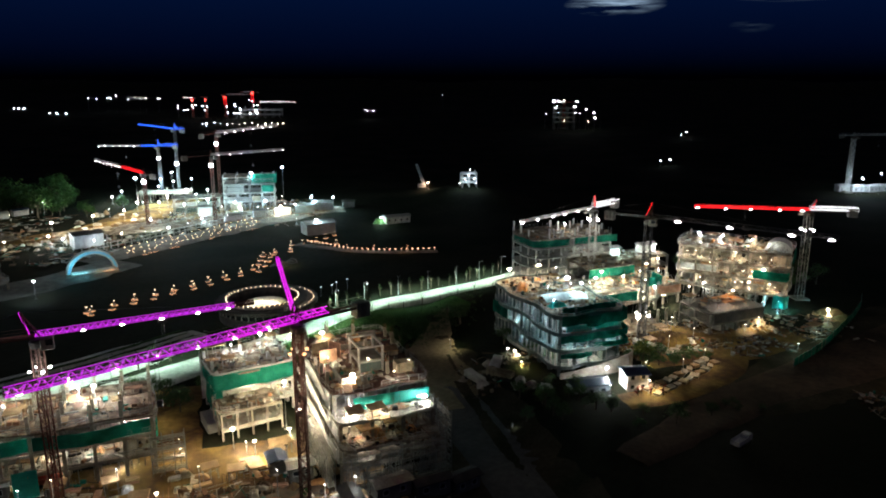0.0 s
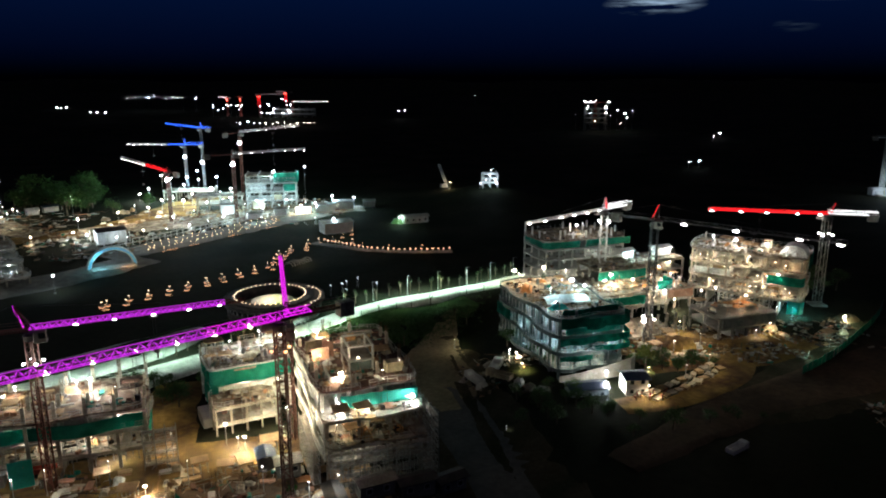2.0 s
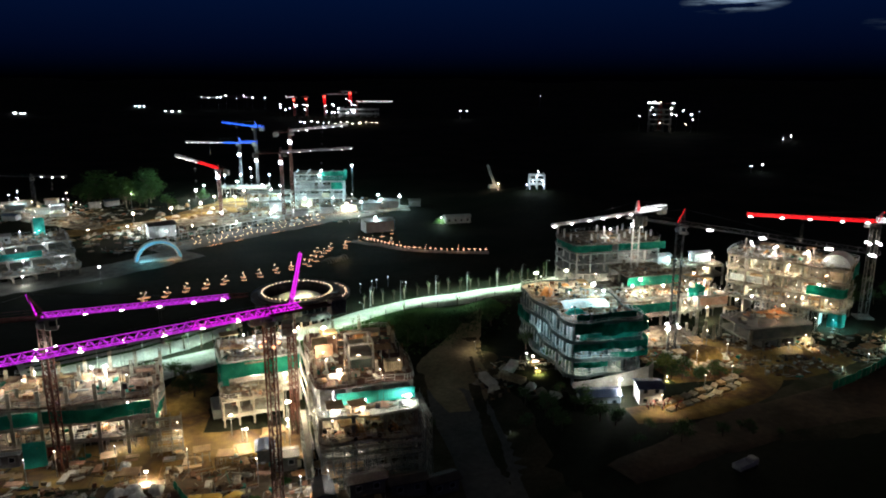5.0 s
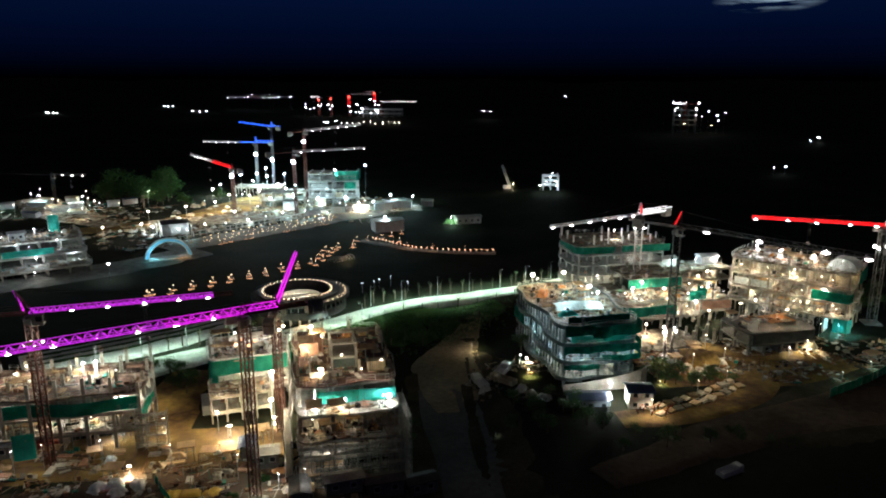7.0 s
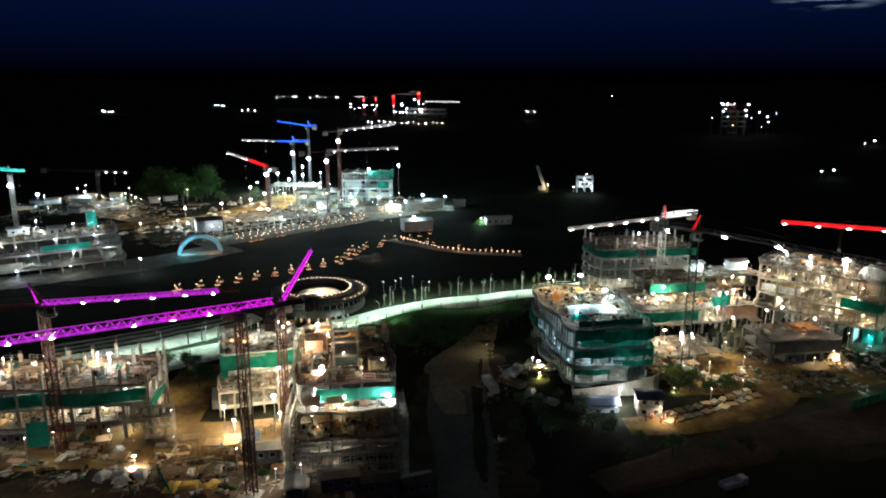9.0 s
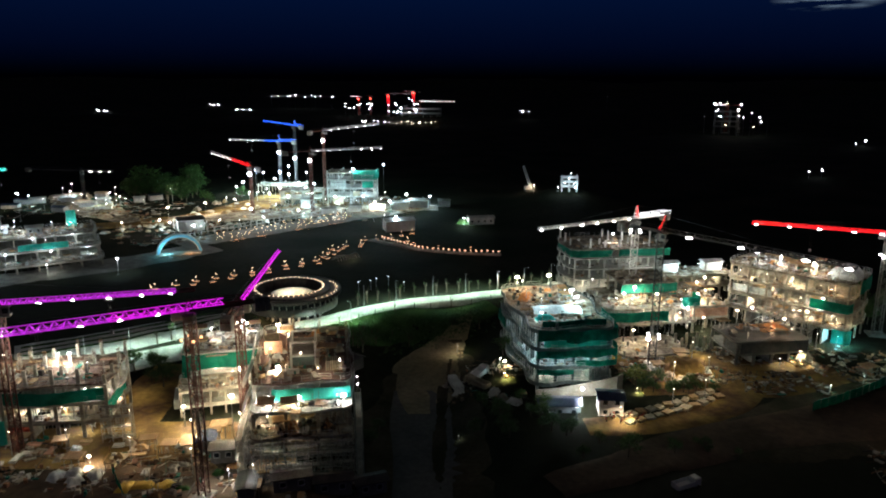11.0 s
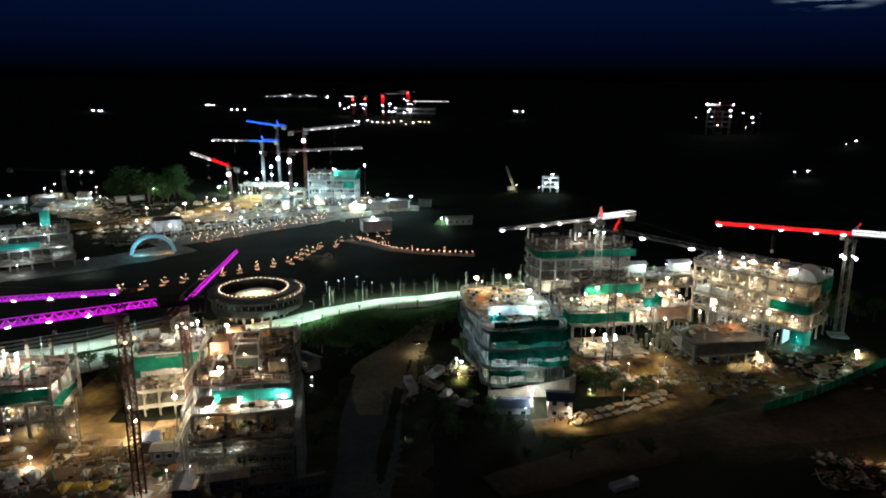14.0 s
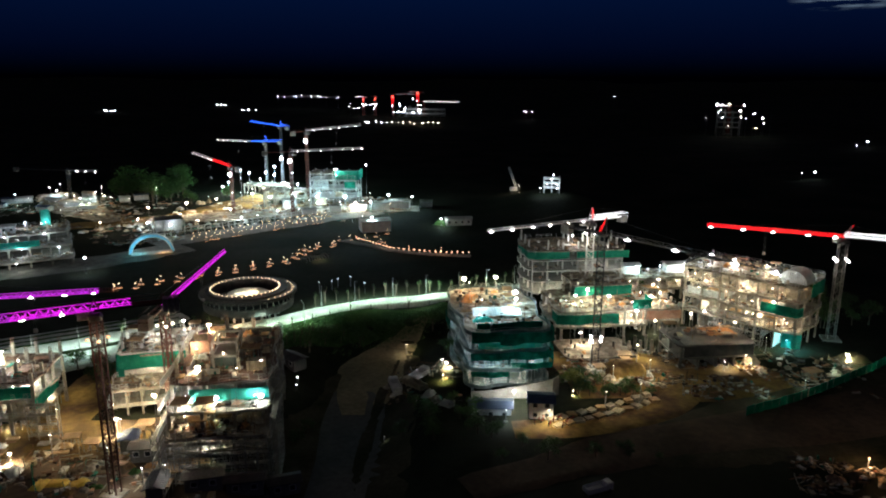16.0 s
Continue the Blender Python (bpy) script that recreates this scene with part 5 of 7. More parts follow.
# ---- floodlights on and round the blocks ----
# heads whose lens balls are blown up to the size of their bloom
BIG = ((-15.6, 111.3, 12.6), (-10.9, 113.0, 12.4), (-3.4, 115.6, 12.6), (17.5, 181.0, 17.8), (25.3, 183.0, 18.3), (31.7, 175.1, 17.2), (50.3, 174.8, 6.6), (-56.6, 116.8, 9.6))
for head, foot, power, tint in (
    ((-15.6, 111.3, 12.6), 11.2, 2900, "white"), ((-10.9, 113.0, 12.4), 11.2, 1000, "white"), ((-3.4, 115.6, 12.6), 11.2, 2000, "white"),
    ((-15.8, 115.5, 16.6), 15.0, 2600, "warm"), ((-6.4, 121.5, 16.6), 15.0, 1500, "white"), (on(RB, 3, 24, 18.5), 15.0, 2600, "warm"), (on(RB, 8, 10, 17.6), 15.0, 1300, "warm"),
    ((-64.2, 116.3, 13.6), 11.2, 1000, "white"), ((-56.6, 116.8, 9.6), 7.6, 1700, "white"), (on(LB, 18, 8, 14.5), 11.2, 1200, "warm"), (on(LB, 25, 9, 14.2), 11.2, 1200, "warm"), (on(LB, 8, 6, 14.2), 11.2, 1300, "warm"), (on(LB, 37, 9, 14.0), 11.2, 1600, "white"),
    # the icy head near the teal sheet is added to brighten it
    (on(LB, 30, 4, 3.0), 0, 900, "warm"), (on(LB, 12, 3, 6.6), 4.0, 500, "warm"), (on(LB, 18, -4.0, 3.2), 0, 300, "white"), ((-73.5, 106.0, 2.2), 0, 420, "ice"),
    # warm heads before the netted block are added to light its front
    ((-29.4, 124.4, 1.6), 0.0, 2200, "warm"), ((-38.5, 119.0, 4.5), 0.0, 1900, "warm"), ((-14, 102, 5.0), -1.0, 120, "white"), (on(LB, 40, -5, 4.5), 0, 150, "white"), (on(LB, 26, -6, 4.5), 0, 150, "white"), (on(LB, 36, 4, 6.6), 4.0, 350, "white"), (on(LB, 40, 3, 2.9), 0, 500, "white"), (on(RB, -5, 10, 10), 0, 4200, "warm"), (on(RB, -5, 23, 10), 0, 4600, "warm"), ((-35.7, 117.5, 2.6), 0.0, 900, "white"), ((-45.7, 101.4, 2.4), 0.0, 1700, "warm"), (off(MB, MBT, 6, 1.5, 9.4), 6.9, 1500, "warm"), (off(MB, MBT, 10, 1.5, 5.8), 3.4, 1500, "warm"), (off(MB, MBT, 5, 8, 13.2), 10.4, 1400, "white"), (off(MB, MBT, 12, 11, 13.4), 10.4, 1700, "white"),
    ((-22.0, 99.5, 3.0), 0, 300, "white"), ((-19, 102.5, 3.2), 0, 350, "white"), ((-46, 113, 5.5), 0, 900, "warm"), ((-53.5, 119, 5.5), 0, 650, "warm"), ((-33, 113.5, 5.0), 0, 1500, "warm"), ((-62, 101, 5.0), 0, 170, "warm"), ((-27, 104, 5.0), 0, 170, "white"), ((-40, 105, 5.0), 0, 220, "warm"), ((-58, 128, 5), 0, 250, "warm"),
    ((17.5, 181.0, 17.8), 14.3, 1500, "warm"), ((18.8, 181.8, 16.7), 14.3, 400, "warm"), ((25.3, 183.0, 18.3), 14.3, 1500, "warm"), ((31.7, 175.1, 17.2), 14.3, 1500, "ice"), ((33.5, 166.0, 18.4), 14.3, 1700, "ice"), ((25.5, 166.0, 17.5), 14.3, 700, "ice"), ((21.0, 173.0, 17.2), 14.3, 250, "amber"),
    # the 2500 white head is added to light the ramp wall
    (on(CB, 2, 24, 9.0), 6.3, 1300, "ice"), (on(CB, 2, 8, 9.0), 6.3, 1100, "ice"), (on(CB, 2, 16, 5.0), 2.3, 1100, "ice"), (on(CB, 6, 1.5, 9.2), 6.3, 110, "ice"), (on(CB, 12, 2.0, 13.2), 10.3, 300, "ice"), (on(CB, 4, 3.0, 13.2), 10.3, 220, "warm"), (on(CB, 10, 3.5, 9.0), 6.3, 110, "ice"), ((36.5, 148.0, 4.0), -0.5, 2500, "white"), ((17.6, 164.0, 1.8), -3.0, 1700, "warm"), (on(CB, 8, 14, 9.4), 6.3, 900, "ice"), (on(CB, 5, 20, 13.2), 10.3, 700, "ice"), (on(CB, 9, 0.2, 12.4), 10.3, 1000, "ice"), (on(CB, 13, 0.0, 8.6), 6.3, 1000, "ice"), (on(CB, 4, 0.0, 8.8), 6.3, 600, "ice"), (on(CB, 6, 4, 5.0), 2.3, 400, "white"), ((18.6, 157.5, 1.6), -3.0, 1000, "yellow"), ((16.0, 166.0, 1.6), -3.0, 1000, "white"), (on(CB, 11, 2.0, 5.2), 2.3, 400, "warm"),
    ((50.3, 174.8, 6.6), 0, 2600, "warm"), ((65.8, 211.9, 12.9), 11.2, 1700, "warm"), ((47.9, 157.6, 1.2), 0, 500, "yellow"), ((60.5, 195.5, 8.6), 3.6, 2200, "white"), (on(NB, 5, 5, 10.4), 7.8, 1600, "green"), (on(NB, 14, 4, 10.2), 7.8, 1500, "warm"), (on(NB, 9, 3, 6.4), 3.6, 1000, "warm"), (on(NB, 19, 3, 6.2), 3.6, 1400, "warm"), ((47, 186, 4.5), 0, 1700, "warm"), ((61, 180.5, 4.6), 0, 1000, "warm"),
    (on(BB, 10, -5, 6.5), 0, 1000, "warm"), (on(BB, 17, -5, 6.5), 0, 1900, "warm"), (on(BB, 3, -7, 9.5), 0, 1300, "white"), (on(BB, 20, 4, 13.6), 11.0, 250, "white"), (on(BB, 24, -6, 9.0), 0, 1100, "white"), (on(BB, 14, 6, 20.0), 17.1, 1500, "white"), ((47, 204, 10.8), 7.8, 2600, "warm"),
    (off(FB, FBT, 25.4, -5.0, 4.0), 0, 489, "warm"), (off(FB, FBT, 17.0, -5.0, 6.0), 0, 1612, "warm"), (off(FB, FBT, 8.6, -5.0, 7.0), 0, 1612, "white"), (off(FB, FBT, 24.0, 3.0, 11.7), 9.1, 967, "warm"), (off(FB, FBT, 15.6, 3.0, 15.7), 13.2, 1289, "warm"), (off(FB, FBT, 8.6, 3.0, 11.7), 9.1, 1289, "warm"), (off(FB, FBT, 4.4, 5.0, 20.1), 17.2, 2095, "cool"), (off(FB, FBT, 11.4, 4.0, 20.1), 17.2, 1773, "white"), (off(FB, FBT, 19.8, 4.0, 19.9), 17.2, 1450, "warm"), (off(FB, FBT, 26.8, 5.5, 19.2), 17.2, 483, "cool"), (off(FB, FBT, 19.8, 3.0, 7.3), 5, 886, "warm"), ((93.9, 201.6, 12.0), 9.1, 1600, "white"), (off(FB, FBT, 28.6, 4.0, 15.5), 13.2, 725, "amber"),
    (off(FB, FBT, 29.2, -1.9, 3.6), 0, 330, "cyan"), (off(FB, FBT, 29.0, 0.9, 3.4), 0, 2800, "cyan"), ((81.0, 181.0, 2.4), 0, 300, "white"), ((86.0, 184.6, 3.2), 0, 1300, "warm"), (on(DB, 14, 8.5, 8.0), 6.2, 420, "amber"), ((110.5, 195, 2.0), 0, 2600, "warm"),
    (on(GB, 5, 3, 10.0), 7.2, 1100, "ice"), (on(GB, 13, 3, 10.0), 7.2, 1000, "ice"), (on(GB, 21, 3, 10.2), 7.2, 1200, "white"), (on(NC, 4, 3, 9.0), 6.5, 1500, "warm"), (on(NC, 8, 6, 9.0), 6.5, 1300, "white"), (on(NC, 9, 13, 9.2), 6.5, 1600, "warm"), (on(NC, 3, -3, 4.0), 0, 1500, "warm"), (on(NC, 8, 3, 5.4), 3.3, 1000, "warm"), (on(GB, 10, -3, 5.0), 0, 600, "warm"), (off(FB, FBT, 4.4, -4.0, 5.0), 0, 1773, "warm"), (off(FB, FBT, 26.1, 3.0, 7.2), 5, 725, "warm"), (off(FB, FBT, 4.4, 2.0, 15.0), 13.2, 1209, "warm"),
    # the two 4.2 m heads are added to light the pallet row
    ((44.5, 142.6, 3.4), 0, 950, "warm"), ((55, 152.5, 4.2), 0, 400, "warm"), ((62, 158.5, 4.2), 0, 220, "warm"), ((36, 142.0, 2.6), 0, 500, "cool"), ((56, 166.5, 4.5), 0, 650, "warm"), ((64, 172, 4.5), 0, 600, "warm"),
):
    low = foot < 1 and power < 1900
    big = head in BIG
    shaded = foot > 3 and -8 < head[0] < 0 and head[1] < 125
    flood(head, foot, power * (1.5 if low else 0.9), tint, 0.52 if big else 0.42 if power > 2500 else 0.3 if power > 1400 else (0.15 if power > 900 else 0.1), cone=150 if low else (120 if shaded else 0))

# ---- the lit road: street lamps and young trees ----
def along(pts, step):
    out, left = [], 0.0
    for (x0, y0), (x1, y1) in zip(pts, pts[1:]):
        n = math.hypot(x1 - x0, y1 - y0)
        dx, dy = (x1 - x0) / n, (y1 - y0) / n
        s = left
        while s < n:
            out.append((x0 + dx * s, y0 + dy * s, dx, dy))
            s += step
        left = s - n
    return out


def street_lamp(at, turn, power, tint="green"):
    root = thing("street_lamp", at, turn, "slim grey street lamp with a greenish white lantern", "street lamp", "street lamps")
    bm = bmesh.new()
    cyl(bm, (0, 0, 0), (0, 0, 6.0), 0.09, 0.06, 7)
    bar(bm, (0, 0, 5.9), (1.3, 0, 6.2), 0.07)
    cyl(bm, (0, 0, 0), (0, 0, 0.3), 0.2, 0.2, 8)
    part("pole", bm, M_STEEL, root)
    bm = bmesh.new()
    box(bm, (1.5, 0, 6.22), (0.7, 0.26, 0.12), bevel=0.03)
    part("lantern", bm, M_DARKSTEEL, root)
    bm = bmesh.new()
    box(bm, (1.5, 0, 6.14), (0.34, 0.12, 0.05))
    part("lens", bm, G_GLOBE, root, "glowing lens")
    bulb(root, (1.6, 0, 5.7), power, tint, cone=140)
    return root


ROADLINE = [(-92, 122), (-76, 138), (-64, 152), (-52, 165.5), (-39.5, 180.5), (-29.5, 195), (-18, 207), (-3, 216.5), (12, 226), (25, 238)]
rng = random.Random(5)
for i, (x, y, dx, dy) in enumerate(along(ROADLINE, 11.0)):
    wd = 8.6 if y < 160 else 5.6
    px, py = x - dy * wd, y + dx * wd
    facing = math.degrees(math.atan2(-dx, dy))
    if math.hypot(px + 48.6, py - 188) < 14.6:
        px, py, facing = x + dy * wd, y - dx * wd, facing + 180
    street_lamp((px, py, height(px, py)), facing, 4300 if y < 175 else 6200)
for i, (x, y, dx, dy) in enumerate(along(ROADLINE, 3.6)):
    if y < 150:
        continue
    wd = (8.2 if y < 160 else 6.2) + rng.uniform(-0.6, 1.6)
    px, py = x - dy * wd, y + dx * wd
    if math.hypot(px + 48.6, py - 188) < 14.6:
        continue
    tree((px, py, height(px, py) + 0.1), SAPLINGS[i % 3], rng.uniform(0, 360), rng.uniform(0.75, 1.15), "thin young street tree with sparse leaves beside the road", "young street trees", "young_tree")
# marker posts and staked saplings along the lower edge
mp = None
for i, (x, y, dx, dy) in enumerate(along(ROADLINE, 6.5)):
    if y < 175:
        continue
    px, py = x + dy * 5.0, y - dx * 5.0
    if i % 3 == 1:
        tree((px, py, height(px, py)), SAPLINGS[i % 3], rng.uniform(0, 360), rng.uniform(0.6, 0.85), "thin staked sapling on the road's lower edge", "young street trees", "young_tree")
    elif mp is None:
        mp = thing("marker_post", (px, py, height(px, py)), 0, "short dark marker post at the road's edge", "marker post", "marker posts")
        bm = bmesh.new()
        cyl(bm, (0, 0, -0.4), (0, 0, 1.9), 0.11, 0.09, 7)
        part("post", bm, M_DARKSTEEL, mp)
        bm = bmesh.new()
        cyl(bm, (0, 0, 1.9), (0, 0, 2.05), 0.14, 0.1, 7)
        part("cap", bm, M_STEEL, mp)
    else:
        copy_thing(mp, pose(px, py, height(px, py)))
# planted bank below the road
for i in range(36):
    k = rng.random()
    x, y = -40 + 44 * k + rng.uniform(-4, 6), 160 + 44 * k + rng.uniform(-8, 3)
    if abs(x + 4) < 7 and y < 196:
        continue
    big = rng.random() < 0.35
    tree((x, y, height(x, y)), TREES[i % 3] if big else SAPLINGS[i % 3], rng.uniform(0, 360), rng.uniform(0.4, 0.6) if big else rng.uniform(0.6, 1.0), "small leafy tree planted on the grass bank", "bank trees")
# low shrubs and rough grass all over the bank
vs, fs = [], []
for i in range(900):
    k = rng.random()
    cx, cy = -44 + 50 * k + rng.gauss(0, 4.0), 158 + 50 * k + rng.gauss(0, 4.0)
    if cy > min(180.5 + (cx + 39.5) * 1.3, 208 + (cx + 18) * 0.6) - 7.0:
        continue
    r0 = rng.uniform(0.25, 0.9)
    cz = height(cx, cy) + 0.25
    for _ in range(12):
        d = Vector((rng.gauss(0, 0.6), rng.gauss(0, 0.6), abs(rng.gauss(0, 0.8)))) * r0
        q = Euler((rng.uniform(-1, 1), rng.uniform(-1, 1), rng.uniform(0, 6.28))).to_matrix() @ Vector((r0 * 0.35, 0, 0))
        w = Vector((-q.y, q.x, rng.uniform(0.0, 0.2))) * 0.6
        c = Vector((cx, cy, cz)) + d
        o = len(vs)
        vs += [tuple(c - q), tuple(c + w), tuple(c + q), tuple(c - w)]
        fs.append((o, o + 1, o + 2, o + 3))
sm = bpy.data.meshes.new("shrubs")
sm.from_pydata(vs, [], fs)
sm.materials.append(M_LEAF)
tagged(new("shrubs", sm), "low dark green shrubs and rough grass on the bank", "shrubs", kind="stuff")
# narrow planting strips in the paved walk
for k, wd in ((-4.2, 1.6), (-0.8, 1.1), (2.6, 1.5)):
    ribbon("lawn", [(-101 - 0.7 * k, 143 + 0.7 * k, wd), (-86 - 0.8 * k, 158 + 0.6 * k, wd), (-76 - 0.85 * k, 171 + 0.5 * k, wd), (-69 - 0.7 * k, 181 + 0.5 * k, wd * 0.6)], M_GRASS, "narrow planting strip in the paved walk", "planting strip", 0.16, rough_edge=4.0, step=1.6)

# ---- round hall with a ring of bulbs ----
RC = Vector((-48.6, 188.0, 0.4))
hall = thing("round_hall", RC, 0, "round dark hall with an open court ringed by warm bulbs", "round hall")
circle = lambda r, n=48, cx=0.0, cy=0.0: [(cx + r * math.cos(2 * math.pi * i / n), cy + r * math.sin(2 * math.pi * i / n)) for i in range(n)]
OX, OY = -1.3, 0.6


def ring_slab(bm, outer, inner, z0, z1):
    lo, hi = [[[bm.verts.new((x, y, z)) for x, y in c] for c in (outer, inner)] for z in (z0, z1)]
    n = len(outer)
    for i in range(n):
        j = (i + 1) % n
        bm.faces.new((hi[0][i], hi[0][j], hi[1][j], hi[1][i]))
        bm.faces.new((lo[0][j], lo[0][i], lo[1][i], lo[1][j]))
        bm.faces.new((lo[0][i], lo[0][j], hi[0][j], hi[0][i]))
        bm.faces.new((lo[1][j], lo[1][i], hi[1][i], hi[1][j]))


bm = bmesh.new()
ring_slab(bm, circle(12.7), circle(6.9), 2.45, 2.62)
strip_wall(bm, circle(12.6), 2.63, 4.6, 0.35, True)
part("drum_wall", bm, M_DARKSTEEL, hall, "dark curved drum wall")
bm = bmesh.new()
strip_wall(bm, circle(12.2), 4.6, 6.4, 0.2, True)
part("window_band", bm, M_GLASS, hall, "dark glazed band")
bm = bmesh.new()
box(bm, (0, 0, 5.5), (0.14, 0.26, 1.8))
mm = finish("band_mullion", bm, M_STEEL)
for i, (x, y) in enumerate(circle(12.35, 40)):
    o = part("band_mullion", mm, None, hall)
    o.matrix_basis = pose(x, y, 0, 0, 0, 90 + 9 * i)
bm = bmesh.new()
ring_slab(bm, circle(13.8), circle(9.4, 48, OX, OY), 6.4, 6.9)
part("ring_roof", bm, M_CONC_D, hall, "dark flat ring roof")
bm = bmesh.new()
strip_wall(bm, circle(13.7), 6.2, 7.15, 0.2, True)
part("roof_fascia", bm, M_DARKSTEEL, hall, "thin dark roof edge")
bm = bmesh.new()
ring_slab(bm, circle(11.6, 48, OX * 0.5, OY * 0.5), circle(9.5, 48, OX, OY), 6.92, 7.35)
part("roof_step", bm, M_DARKSTEEL, hall, "dark raised inner ring of the roof")
bm = bmesh.new()
strip_wall(bm, circle(9.3, 48, OX, OY), 4.2, 7.5, 0.25, True)
part("court_wall", bm, M_DARKSTEEL, hall)
bm = bmesh.new()
cyl(bm, (OX, OY, 3.9), (OX, OY, 4.3), 9.2, 9.2, 48)
part("court_floor", bm, M_DARKSTEEL, hall, "dark paved court floor")
bm = bmesh.new()
cyl(bm, (OX + 0.4, OY + 0.6, 4.3), (OX + 0.4, OY + 0.6, 5.6), 5.8, 5.8, 40)
part("court_stage", bm, M_PALE, hall, "pale round stage under warm light")
bm = bmesh.new()
cyl(bm, (0, 0, -1.0), (0, 0, 2.7), 0.3, 0.3, 8)
hc = finish("hall_column", bm, M_PALE)
for x, y in circle(8.3, 20):
    o = part("hall_column", hc, None, hall)
    o.location = (x, y, 0)
bm = bmesh.new()
cyl(bm, (0, 0, -1.0), (0, 0, 2.6), 7.2, 7.2, 36)
part("core", bm, M_GLASS, hall, "dark glazed core")
bm = bmesh.new()
ball(bm, (0, 0, 0.2), 0.13, 1, 1)
cyl(bm, (0, 0, -0.1), (0, 0, 0.2), 0.05, 0.05, 5)
bulb_mesh = finish("rim_bulb", bm, G_RIM)
for x, y in circle(9.75, 44, OX, OY):
    o = part("rim_bulb", bulb_mesh, None, hall)
    o.location = (x, y, 7.4)
for i in range(11):
    a = radians(-34 + 9 * i)
    o = part("rim_bulb", bulb_mesh, None, hall)
    o.location = (12.7 * math.cos(a), 12.7 * math.sin(a), 6.95)
# unseen spot without a fixture, added above the court to light the stage
bulb(hall, (OX + 0.4, OY + 0.6, 9.6), 3800, "warm", cone=112)
bulb(hall, (-5, -9.0, 1.6), 700, "amber")
bulb(hall, (3, -9.8, 1.6), 600, "amber")
bulb(hall, (-10, -4, 1.6), 160, "warm")

# ---- lantern walks ----
lan = thing("garden_lantern", (-104, 198, 0), 0, "low amber-lit garden planter with a lamp on a post", "garden lantern", "garden lanterns")
bm = bmesh.new()
cyl(bm, (0, 0, -0.3), (0, 0, 0.2), 0.75, 0.82, 14)
part("planter", bm, M_CONC_D, lan)
# this glowing ring stands for the amber pool of light below the lamp
bm = bmesh.new()
strip_wall(bm, circle(0.86, 14), 0.02, 0.1, 0.1, True)
part("pool_ring", bm, G_AMBER, lan, "glowing ring standing for the lamp's amber pool of light")
bm = bmesh.new()
cyl(bm, (0, 0, 0.2), (0, 0, 1.55), 0.05, 0.04, 6)
part("post", bm, M_STEEL, lan)
bm = bmesh.new()
ball(bm, (0, 0, 1.6), 0.17, 1, 1)
part("lamp", bm, G_AMBERW, lan, "small amber lamp")
ROWLINE = [(-102.5, 198), (-96, 206), (-92, 211.5), (-87.5, 217), (-82.7, 222), (-75.5, 232.4), (-71.7, 239), (-66.5, 244), (-66, 253), (-68, 268), (-59, 275.5)]
for i, (x, y, dx, dy) in enumerate(along(ROWLINE, 6.6)):
    for k in (-1, 1):
        s, l = k * 1.6 + rng.uniform(-0.3, 0.3), k * rng.uniform(0.6, 1.4)
        copy_thing(lan, pose(x - dy * s + dx * l, y + dx * s + dy * l, height(x, y), 0, 0, rng.uniform(0, 90)))
lan.location.z = height(-104, 198)
for line, step in (([(-119, 264), (-105, 288), (-84, 321)], 2.5), ([(-122, 268), (-108, 293), (-86, 327)], 3.1), ([(-126, 273), (-112, 299), (-90, 334)], 3.8)):
    for i, (x, y, dx, dy) in enumerate(along(line, step)):
        s = rng.uniform(-1, 1)
        copy_thing(lan, pose(x - dy * s + rng.uniform(-0.8, 0.8), y + dx * s, height(x, y), 0, 0, rng.uniform(0, 90)))
ribbon("promenade", [(-134, 256, 18), (-116, 284, 18), (-94, 320, 18), (-68, 350, 12)], M_CONC_D, "grey stone promenade set with amber lanterns", "promenade", 0.05)
for x, y in ((-130, 268), (-121, 284), (-110, 301), (-98, 319), (-84, 337)):
    flood((x, y, 5.5), height(x, y), 500, "ice", 0.14, "promenade lamps", cone=150)
# pale post-and-rail screen along the back of the promenade
screen = thing("rail_screen", (0, 0, 0), 0, "long pale post-and-rail screen behind the promenade", "screen")
pts = [(x - dy * 10.5, y + dx * 10.5) for x, y, dx, dy in along([(-131, 262), (-116, 284), (-94, 320), (-72, 346)], 3.0)]
bm = bmesh.new()
box(bm, (0, 0, 1.2), (0.28, 0.28, 3.0))
sp = finish("post", bm, M_PALE)
for x, y in pts:
    o = part("post", sp, None, screen)
    o.location = (x, y, height(x, y))
for (ax, ay), (bx, by) in zip(pts, pts[1:]):
    bm = bmesh.new()
    for z in (1.1, 2.55):
        bar(bm, (ax, ay, height(ax, ay) + z), (bx, by, height(bx, by) + z), 0.14, 0.22)
    part("rail", bm, M_PALE, screen)
# bollard lights along the curved terrace
bol = thing("bollard_light", (-54, 285, 0), 0, "short bollard with an amber light", "bollard light", "bollard lights")
bm = bmesh.new()
cyl(bm, (0, 0, -0.3), (0, 0, 0.8), 0.14, 0.12, 8)
part("bollard", bm, M_STEEL, bol)
bm = bmesh.new()
ball(bm, (0, 0, 0.98), 0.24, 0.8, 2)
part("lamp", bm, G_BOLLARD, bol, "glowing amber globe")
STRIP = [(-56, 288), (-45, 280), (-34, 273.5), (-20, 272.5), (-3, 274)]
for x, y, dx, dy in along(STRIP, 2.2):
    copy_thing(bol, pose(x, y, height(x, y) + rng.uniform(0, 0.2)))
bol.location.z = height(-54, 285)
for x, y in ((-50, 296), (-47, 302), (-58, 286), (-44, 286), (-53, 291), (-62, 284)):
    copy_thing(lan, pose(x, y, height(x, y)))
